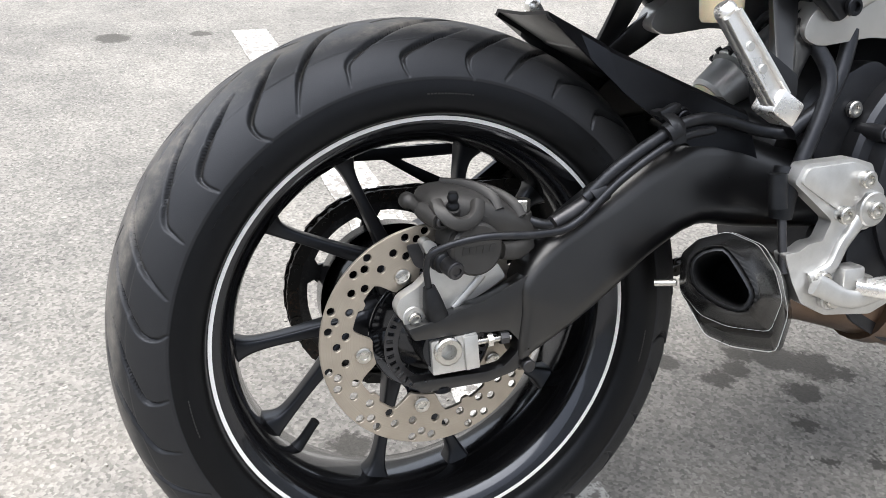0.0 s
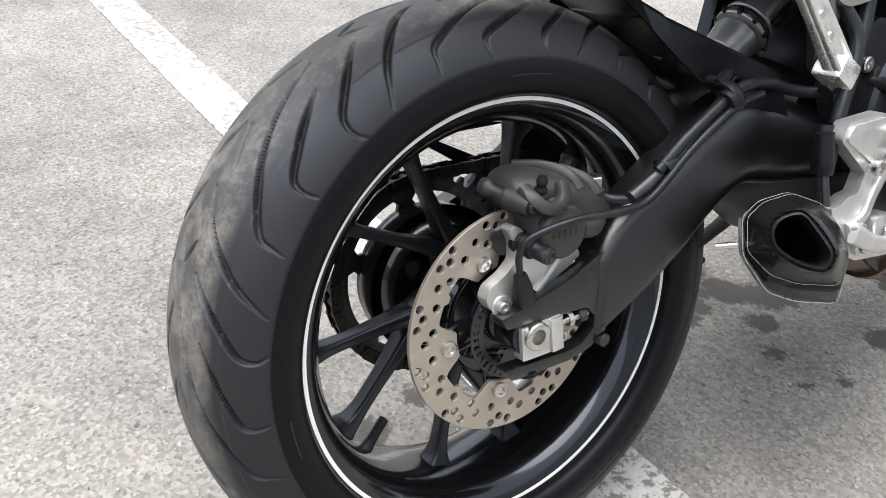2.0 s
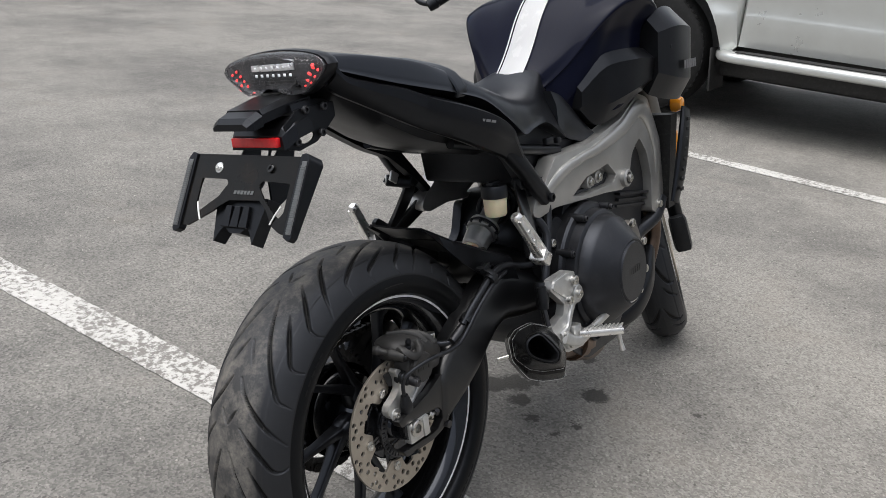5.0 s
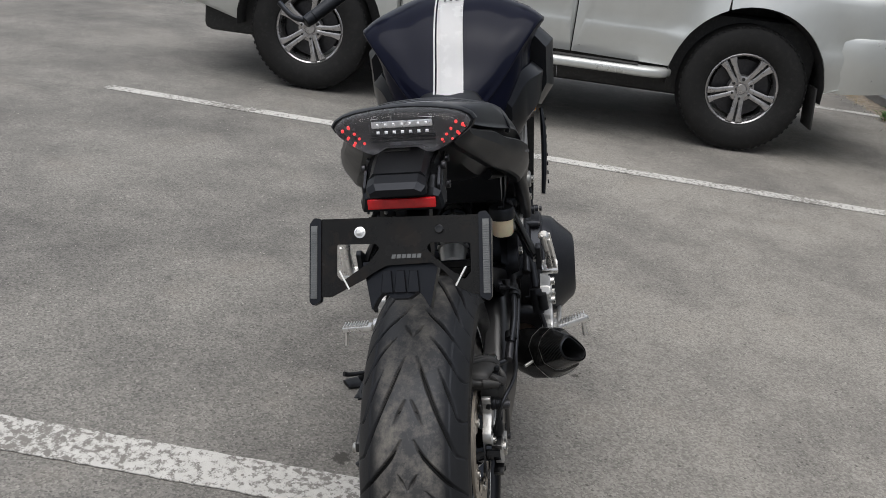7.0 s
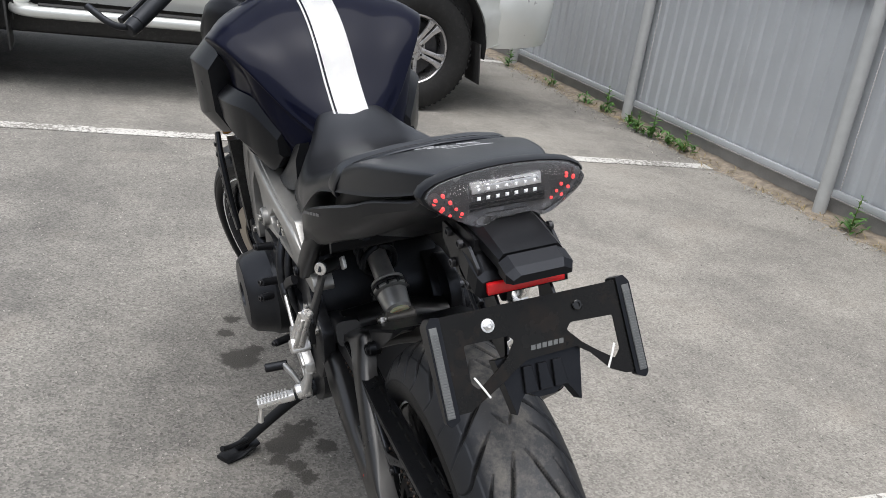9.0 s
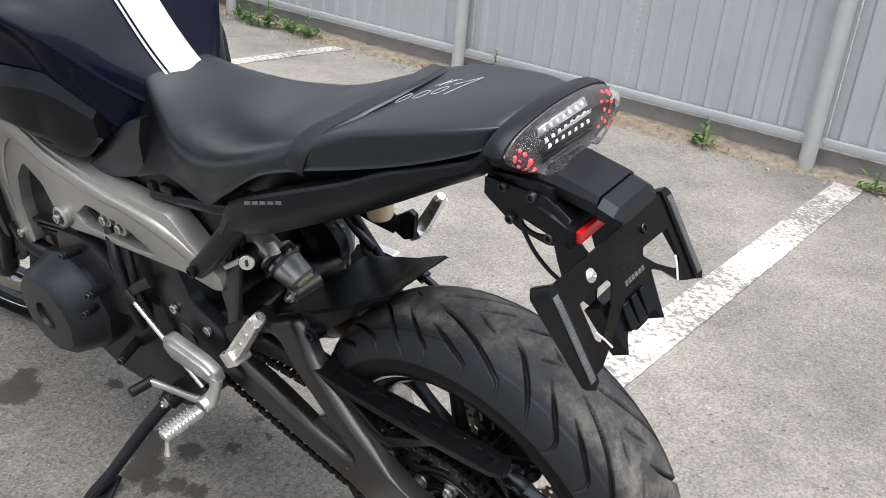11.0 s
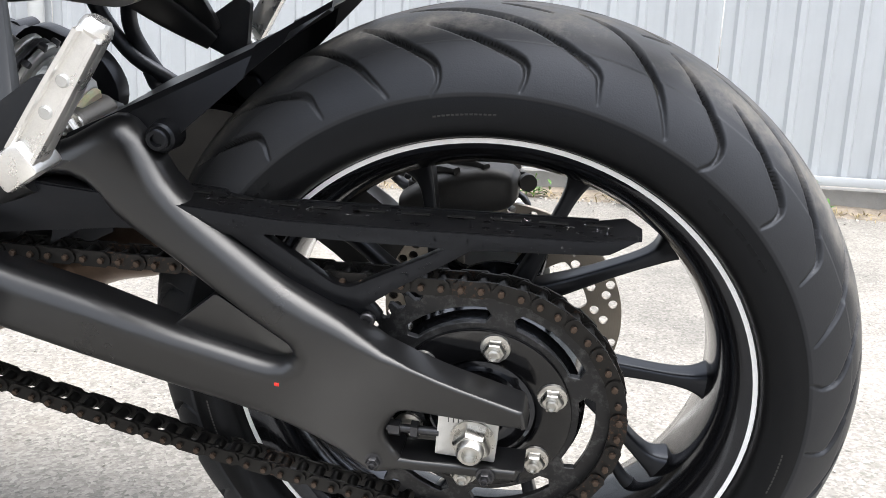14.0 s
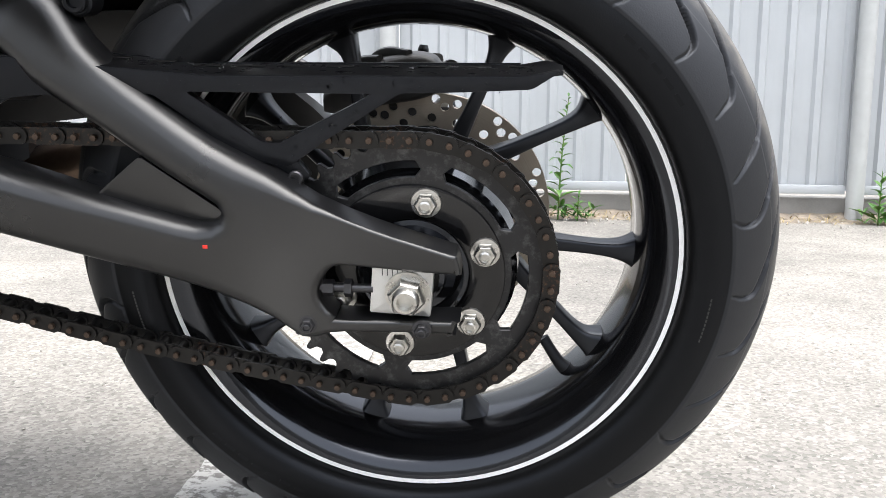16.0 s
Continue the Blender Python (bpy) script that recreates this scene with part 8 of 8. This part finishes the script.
for s in (-1, 1):
    body("grip", sweep([(1.010, s * 0.30, 0.852), (1.003, s * 0.36, 0.833), (0.995, s * 0.422, 0.814)], [0.016, 0.017, 0.016], 16, 5), TRIM, hb, "black rubber grip")
    body("bar_end", rod((0.995, s * 0.422, 0.814), (0.991, s * 0.448, 0.807), 0.017, 16, 0.015, chamfer=0.003), TRIM, hb)
    body("switch_block", box(1.017, s * 0.262, 0.863, 0.05, 0.050, 0.042, 0.008), TRIM, hb)
    body("lever", sweep([(1.057, s * 0.25, 0.863), (1.072, s * 0.31, 0.847), (1.062, s * 0.38, 0.827), (1.055, s * 0.425, 0.817)], [(0.006, 0.010), (0.006, 0.010), (0.005, 0.008), (0.007, 0.008)], 10, 5), TRIM, hb)
    body("bar_clamp", box(1.082, s * 0.05, 0.895, 0.045, 0.035, 0.042, 0.008), ALU, hb)
body("mirror_stem", sweep([(0.993, 0.440, 0.810), (1.000, 0.470, 0.830), (1.040, 0.484, 0.870)], 0.007, 10, 5), TRIM, hb)
mir = bmesh.new()
lathe([(0.0, 0.0), (0.0, 0.040), (0.010, 0.040), (0.018, 0.030), (0.020, 0)], 32, mir, axis="x")
part("mirror_shell", mir, TRIM, hb).matrix_basis = Matrix.Translation((1.050, 0.486, 0.917)) @ Matrix.Rotation(radians(-12), 4, "Z") @ Matrix.Rotation(radians(12), 4, "Y")
mf = bmesh.new()
lathe([(0.0, 0.0), (0.0, 0.037), (0.002, 0.037), (0.003, 0.0)], 32, mf, axis="x")
part("mirror_face", mf, BLUE, hb, "blue tinted mirror glass").matrix_basis = Matrix.Translation((1.0465, 0.4865, 0.916)) @ Matrix.Rotation(radians(-12), 4, "Z") @ Matrix.Rotation(radians(12), 4, "Y")
body("instrument", box(1.19, 0.0, 0.825, 0.05, 0.15, 0.08, 0.012, turn=Euler((0, radians(-25), 0)).to_matrix()), TRIM, hb)


# ---- the parked off-roader ----
SUV_X, REAR_Y, FRONT_Y, HUB_Z, CAR_R = 4.30, -1.325, 1.440, 0.398, 0.392
suv = tagged(new("off_road_car"), "silver metallic off-road car parked beside the fence", "car")
suv.matrix_basis = Matrix.Translation((SUV_X, 0, 0))


def arc(cy, r, a0, a1, n=14):
    return [(cy + r * math.cos(radians(a0 + (a1 - a0) * i / n)), HUB_Z + 0.02 + r * math.sin(radians(a0 + (a1 - a0) * i / n))) for i in range(n + 1)]


def flank_depth(y, z):
    """How far the car's side stands out at y, z: tucked under, a crease, a shoulder, flared arches."""
    d = np.interp(z, [0.40, 0.50, 0.60, 0.675, 0.69, 0.80, 0.92, 1.02, 1.10], [-0.055, -0.020, 0.0, 0.010, 0.000, 0.012, 0.018, 0.004, -0.030])
    for c in (REAR_Y, FRONT_Y):
        q = math.hypot(y - c, z - HUB_Z - 0.02)
        if z > 0.42:
            d += 0.030 * max(0, 1 - max(0, q - 0.47) / 0.13) ** 1.3
    d -= 0.10 * max(0, (-y - 1.95) / 0.35) ** 2 + 0.12 * max(0, (y - 2.05) / 0.4) ** 2
    return d


def flank(outline, name, far=False):
    ys, zs = [p[0] for p in outline], [p[1] for p in outline]
    grid = [(y, z) for y in np.arange(min(ys) + 0.03, max(ys), 0.055) for z in (0.46, 0.53, 0.60, 0.655, 0.682, 0.70, 0.76, 0.83, 0.90, 0.97, 1.03) if inside(outline, y, z)]
    bm = plate([outline], 0.0, 0.03, inner=grid)
    for v in bm.verts:
        y, t, z = v.co.x, v.co.y, v.co.z
        x = -flank_depth(y, z) + t
        v.co = (1.86 - x if far else x, y, z)
    bmesh.ops.recalc_face_normals(bm, faces=bm.faces)
    return bm


quarter = [(-1.16, 1.08), (-1.145, 0.905)] + [p for p in arc(REAR_Y, 0.475, 68, 180, 16)][0:] + [(-1.80, 0.43), (-1.98, 0.50), (-2.20, 0.545), (-2.23, 0.60), (-2.235, 0.86), (-2.20, 1.08)]
rear_door = [(-0.243, 1.08), (-0.243, 0.485), (-0.852, 0.475)] + arc(REAR_Y, 0.475, 4, 66, 10) + [(-1.152, 1.08)]
front_door = [(0.86, 1.08), (0.86, 0.49), (-0.236, 0.485), (-0.236, 1.08)]
wing = [(2.28, 1.0), (2.36, 0.82), (2.36, 0.50), (2.10, 0.44)] + arc(FRONT_Y, 0.475, -4, 184, 22) + [(0.867, 0.49), (0.867, 1.08), (1.6, 1.06)]
for far in (False, True):
    for nm, ol in (("rear_quarter", quarter), ("rear_door", rear_door), ("front_door", front_door), ("front_wing", wing)):
        part(nm, flank(ol, nm, far), SILVERCAR, suv, angle=50)
part("car_underbody", box(0.93, 0.22, 0.55, 1.60, 3.96, 0.54, 0.05), CARTRIM, suv)
part("engine_bay", box(0.93, 1.65, 0.92, 1.50, 1.2, 0.28, 0.06), CARTRIM, suv)


def cabin():
    rows = [(-2.22, 0.74, 1.04), (-2.20, 0.72, 1.10), (-2.05, 0.66, 1.70), (-1.90, 0.65, 1.84), (-0.4, 0.66, 1.88), (0.35, 0.66, 1.84), (0.60, 0.65, 1.78), (1.30, 0.68, 1.14), (1.38, 0.70, 1.05)]
    secs = []
    for y, w, t in rows:
        secs.append([(0.93 + a, y, z) for a, z in ((-w, max(1.02, t - 0.08)), (-w * 0.9, t - 0.01), (0, t), (w * 0.9, t - 0.01), (w, max(1.02, t - 0.08)), (0.86, 1.0), (0, 0.99), (-0.86, 1.0))])
    return loft(secs, 4, 1, smooth_ring=False)


part("cabin", cabin(), SILVERCAR, suv, angle=30)
for far in (False, True):
    for a, b in ((-0.20, 0.66), (-1.08, -0.28), (-1.98, -1.16)):
        t = 1.70 if a > -0.5 else 1.74
        hi_b = b - (0.42 if b > 0.5 else 0.02)
        q = [(a, 1.10), (b + (0.18 if b > 0.5 else 0), 1.10), (hi_b, t), (a + 0.02, t)]
        bm = plate([round_poly(q, 0.04)], 0, 0.012)
        for v in bm.verts:
            y, tt, z = v.co.x, v.co.y, v.co.z
            x = 0.035 + (z - 1.02) * 0.30 - 0.012 + tt
            v.co = (1.86 - x if far else x, y, z)
        bmesh.ops.recalc_face_normals(bm, faces=bm.faces)
        part("side_window", bm, CARGLASS, suv, "dark tinted side window")
part("bonnet", loft([[(0.93 + a, y, z + dz) for a, dz in ((-w, -0.06), (-w * 0.8, 0), (0, 0.02), (w * 0.8, 0), (w, -0.06), (w, -0.16), (-w, -0.16))] for y, w, z in ((1.25, 0.82, 1.08), (1.7, 0.82, 1.06), (2.1, 0.78, 1.02), (2.32, 0.68, 0.96))], 3, 1, smooth_ring=False), SILVERCAR, suv, angle=35)


def bumper(sections):
    return loft([[(0.93 + a * w, y0 + dy * abs(a) ** 3, z) for a, dy, z in ((-0.945, d, lo), (-0.985, d, lo * 0.6 + hi * 0.4), (-1, d, hi - 0.03), (-0.985, d, hi), (-0.6, d, hi + 0.01), (0, d, hi + 0.015), (0.6, d, hi + 0.01), (0.985, d, hi), (1, d, hi - 0.03), (0.985, d, lo * 0.6 + hi * 0.4), (0.945, d, lo), (0, d, lo - 0.02))] for y0, w, lo, hi, d in sections], 3, 1, smooth_ring=False)


part("rear_bumper", bumper([(-1.85, 0.940, 0.440, 0.785, 0.0), (-1.95, 0.957, 0.445, 0.79, 0.0), (-2.16, 0.950, 0.47, 0.80, 0.02), (-2.29, 0.915, 0.50, 0.80, 0.05), (-2.36, 0.84, 0.56, 0.77, 0.09)]), SILVERCAR, suv, angle=35)
part("bumper_step", box(0.93, -2.30, 0.845, 1.6, 0.12, 0.02, 0.006), CARTRIM, suv)
part("front_bumper", bumper([(2.15, 0.90, 0.48, 0.80, -0.02), (2.34, 0.90, 0.44, 0.80, -0.06), (2.44, 0.86, 0.46, 0.78, -0.12), (2.48, 0.80, 0.52, 0.72, -0.18)]), SILVERCAR, suv, angle=35)
for far in (False, True):
    sx = lambda x: 1.86 - x if far else x
    bd = part("running_board", sweep([(sx(0.06), -0.82, 0.430), (sx(-0.030), -0.74, 0.430), (sx(-0.045), -0.4, 0.432), (sx(-0.045), 0.6, 0.432), (sx(-0.030), 0.86, 0.430), (sx(0.06), 0.93, 0.430)], [(0.07, 0.032)] * 6, 14, 5, 3.4, side=(1, 0, 0)), SILVERCAR, suv, "silver running board with a black tread")
    part("board_tread", sweep([(sx(-0.035), -0.66, 0.466), (sx(-0.040), -0.4, 0.467), (sx(-0.040), 0.60, 0.467), (sx(-0.035), 0.84, 0.466)], [(0.036, 0.004), (0.042, 0.005), (0.042, 0.005), (0.036, 0.004)], 12, 4, 4, side=(1, 0, 0)), CARTRIM, bd)
    for cy in (REAR_Y, FRONT_Y):
        liner = bmesh.new()
        rings = []
        for i in range(19):
            a = radians(-6 + 192 * i / 18)
            rings.append([(sx(x), cy + r * math.cos(a), HUB_Z + 0.02 + r * math.sin(a)) for x, r in ((-0.012, 0.478), (0.03, 0.468), (0.30, 0.46), (0.30, 0.475), (0.03, 0.483))])
        rings_to_mesh(liner, rings, True)
        bmesh.ops.recalc_face_normals(liner, faces=liner.faces)
        part("wheel_arch_liner", liner, CARTRIM, suv)
        part("arch_back", box(sx(0.34), cy, 0.62, 0.05, 0.96, 0.62, 0.01), CARTRIM, suv)
        part("mudflap", box(sx(0.10), cy - 0.445, 0.335, 0.24, 0.012, 0.26, 0.004, turn=Euler((radians(-6), 0, 0)).to_matrix()), CARTRIM, suv, "black rubber mudflap")
    for yy in (-0.95, 0.08):
        part("door_handle", sweep([(sx(-0.020), yy - 0.10, 0.975), (sx(-0.045), yy - 0.05, 0.978), (sx(-0.045), yy + 0.05, 0.978), (sx(-0.020), yy + 0.10, 0.975)], [(0.010, 0.016)] * 4, 10, 4, 3), SILVERCAR, suv)


def car_wheel(parent):
    """A road wheel: axle along y, outside towards -y."""
    rim = bmesh.new()
    lathe([(-0.105, 0.222), (-0.108, 0.216), (-0.102, 0.208), (-0.080, 0.200), (0.06, 0.196), (0.10, 0.216), (0.105, 0.222), (0.06, 0.205), (-0.08, 0.210)], 64, rim, closed=True)
    wheel = part("wheel", rim, CARRIM, parent, "silver alloy wheel with five split spokes", 30)
    prof = [(-0.100, 0.218), (-0.118, 0.232), (-0.132, 0.268), (-0.136, 0.305), (-0.130, 0.345), (-0.116, 0.372), (-0.098, 0.384), (-0.06, 0.3905), (0, CAR_R), (0.06, 0.3905), (0.098, 0.384), (0.13, 0.345), (0.136, 0.30), (0.10, 0.218)]
    t = np.array(curve_through(prof, 4))
    bm = lathe([tuple(p) for p in t], 96)
    for i in range(60):
        a = i * 6.0
        for s in (-1, 1):
            c = Vector(polar(0.380, a + (3 if s > 0 else 0), s * 0.105))
            box(c.x, c.y, c.z, 0.020, 0.030, 0.008, 0.002, bm, Euler((0, radians(-a - (3 if s > 0 else 0)), 0)).to_matrix())
    part("tyre", bm, CARTYRE, wheel, "dusty all-terrain tyre", 30)
    # Dark disc behind the spokes: brake disc and the shade within the wheel.
    part("brake_disc", lathe([(-0.03, 0.03), (-0.03, 0.175), (-0.02, 0.175), (-0.02, 0.03)], 48, closed=True), DARKSTEEL, wheel)
    part("hub", lathe([(-0.055, 0.085), (-0.088, 0.078), (-0.092, 0.060), (-0.090, 0.036), (-0.096, 0.034), (-0.102, 0.028), (-0.103, 0)], 40), CARRIM, wheel)
    for k in range(5):
        a = 36 + 72 * k
        for s in (-1, 1):
            sp = [polar(0.050, a + s * 16, -0.086), polar(0.10, a + s * 10.5, -0.092), polar(0.160, a + s * 8.0, -0.100), polar(0.206, a + s * 8.5, -0.100)]
            part("spoke", sweep([tuple(p) for p in sp], [(0.016, 0.016), (0.013, 0.014), (0.012, 0.016), (0.012, 0.024)], 10, 4, 4), CARRIM, wheel)
        part("spoke_web", sweep([tuple(polar(0.06, a, -0.080)), tuple(polar(0.13, a, -0.082)), tuple(polar(0.19, a, -0.088))], [(0.008, 0.016), (0.006, 0.014), (0.006, 0.02)], 8, 3, 3), CARTRIM, wheel)
    lug = bolt_mesh("lug_nut", 0.011, 0.016, CARTRIM, socket=False)
    for k in range(6):
        piece("lug_nut", lug, wheel, axis_to(polar(0.060, 60 * k, -0.089), (0, -1, 0)))
    return wheel


for cy, far, turn in ((REAR_Y, False, 1), (FRONT_Y, False, 52), (REAR_Y, True, 5), (FRONT_Y, True, 33)):
    wh = car_wheel(suv)
    wh.matrix_basis = Matrix.Translation((0.125 if not far else 1.735, cy, HUB_Z - 0.006)) @ Matrix.Rotation(radians(90 if far else -90), 4, "Z") @ Matrix.Rotation(radians(turn), 4, "Y")


# ---- weeds along the fence ----
def leaf(bm, base, d, length, width, droop):
    """A lance shaped leaf, folded along its rib."""
    d = Vector(d).normalized()
    s = d.cross(Vector((0, 0, 1)))
    s = s.normalized() if s.length > 0.1 else Vector((1, 0, 0))
    up = s.cross(d)
    rows = []
    for t, w in ((0, 0.12), (0.3, 0.9), (0.6, 0.75), (0.85, 0.35), (1, 0.02)):
        c = Vector(base) + d * length * t - Vector((0, 0, 1)) * droop * length * t * t
        rows.append([bm.verts.new(c - s * width * w + up * width * w * 0.4), bm.verts.new(c), bm.verts.new(c + s * width * w + up * width * w * 0.4)])
    for a, b in zip(rows, rows[1:]):
        for k in (0, 1):
            bm.faces.new((a[k], a[k + 1], b[k + 1], b[k]))


def weed(x, y, h, seed, label, branches=0):
    rnd = random.Random(seed)
    root = tagged(new("weed"), label, "weed", "weeds along the fence")
    root.matrix_basis = Matrix.Translation((x, y, 0.005))
    lean = (rnd.uniform(-0.08, 0.08) * h, rnd.uniform(-0.04, 0.08) * h)
    part("stem", sweep([(0, 0, -0.02), (lean[0] * 0.3, lean[1] * 0.3, h * 0.5), (lean[0], lean[1], h)], [0.004, 0.003, 0.0015], 8, 6), LEAF, root)
    bm = bmesh.new()
    n = int(h / 0.014)
    for i in range(n):
        t = 0.06 + 0.94 * i / n
        a = i * 2.4 + rnd.uniform(-0.3, 0.3)
        c = (lean[0] * t * t, lean[1] * t * t, h * t)
        ln = (0.085 * (1 - t) + 0.028) * rnd.uniform(0.7, 1.25) * min(1, h / 0.3 + 0.3)
        leaf(bm, c, (math.cos(a), math.sin(a), 0.55 + 0.5 * t), ln * 1.1, ln * 0.19, rnd.uniform(0.15, 0.7))
    for b in range(branches):
        a = rnd.uniform(0, 6.3)
        for i in range(9):
            ln = rnd.uniform(0.04, 0.08)
            leaf(bm, (rnd.uniform(-0.07, 0.07), rnd.uniform(-0.04, 0.04), rnd.uniform(0.0, 0.05)), (math.cos(a + i), math.sin(a + i), rnd.uniform(0.4, 1.4)), ln, ln * 0.15, 0.3)
    tagged(part("leaves", bm, LEAF, root), kind="stuff")
    return root


weed(-0.30, -2.93, 0.52, 1, "tall green weed with narrow leaves at the fence", 2)
weed(-0.76, -2.95, 0.34, 2, "green weed with narrow leaves at the fence", 2)
weed(-1.00, -2.93, 0.15, 3, "low bushy green weed at the fence", 3)
weed(-1.62, -2.95, 0.22, 9, "low bushy green weed beside a fence post", 4)
weed(-0.38, -2.90, 0.12, 4, "low bushy green weed at the fence", 3)
for k, (x, y) in enumerate(((4.25, -2.98), (4.08, -2.93), (3.92, -2.95), (3.75, -2.97), (3.58, -2.98), (4.62, -3.0), (4.9, -2.97), (5.5, -2.98), (2.15, -3.0), (1.5, -2.95), (0.9, -2.98), (6.3, -2.95), (0.12, -2.98))):
    weed(x, y, 0.10 + 0.05 * (k % 3), 20 + k, "low spreading green weed at the fence foot", 4 if k < 6 else 2)


def grass():
    rnd = random.Random(5)
    bm = bmesh.new()
    for i in range(5200):
        x = rnd.uniform(-6.5, 9)
        if noise.noise((x * 1.1, 0.0, 7.0)) < -0.15 and rnd.random() < 0.8:
            continue
        y = FENCE_Y + 0.02 + abs(rnd.gauss(0, 0.075))
        a, l = rnd.uniform(0, 6.3), rnd.uniform(0.02, 0.07)
        leaf(bm, (x, y, 0.004), (math.cos(a), math.sin(a), rnd.uniform(0.3, 1.8)), l, l * 0.05, rnd.uniform(0.2, 0.9))
    return bm


def grit(seed, n, area, size):
    """Loose chips of stone on the asphalt."""
    rnd = random.Random(seed)
    bm = bmesh.new()
    for i in range(n):
        x, y = area(rnd)
        r = rnd.uniform(*size)
        m = Matrix.Translation((x, y, r * 0.3)) @ Euler((rnd.uniform(0, 6), rnd.uniform(0, 6), rnd.uniform(0, 6))).to_matrix().to_4x4() @ Matrix.Diagonal((r, r * rnd.uniform(0.6, 1), r * rnd.uniform(0.4, 0.8), 1))
        vs = [bm.verts.new(m @ Vector(v)) for v in ((1, 0, 0), (-1, 0, 0), (0, 1, 0), (0, -1, 0), (0, 0, 1), (0, 0, -1))]
        for a, b, c in ((0, 2, 4), (2, 1, 4), (1, 3, 4), (3, 0, 4), (2, 0, 5), (1, 2, 5), (3, 1, 5), (0, 3, 5)):
            bm.faces.new((vs[a], vs[b], vs[c]))
    return bm


tagged(mesh_object("dry_grass", grass(), STRAW), "dry grass blades along the fence foot", "grass", kind="stuff")
tagged(mesh_object("grit", grit(11, 6500, lambda r: (r.uniform(-2.5, 5), r.uniform(-2.9, 2.6)), (0.0008, 0.0042)), STONE, angle=10), "loose stone chips on the asphalt", "grit", kind="stuff")
tagged(mesh_object("rubble", grit(12, 1400, lambda r: (r.uniform(-4, 8), FENCE_Y + 0.04 + abs(r.gauss(0, 0.12))), (0.003, 0.013)), STONE, angle=10), "small rubble along the fence foot", "rubble", kind="stuff")
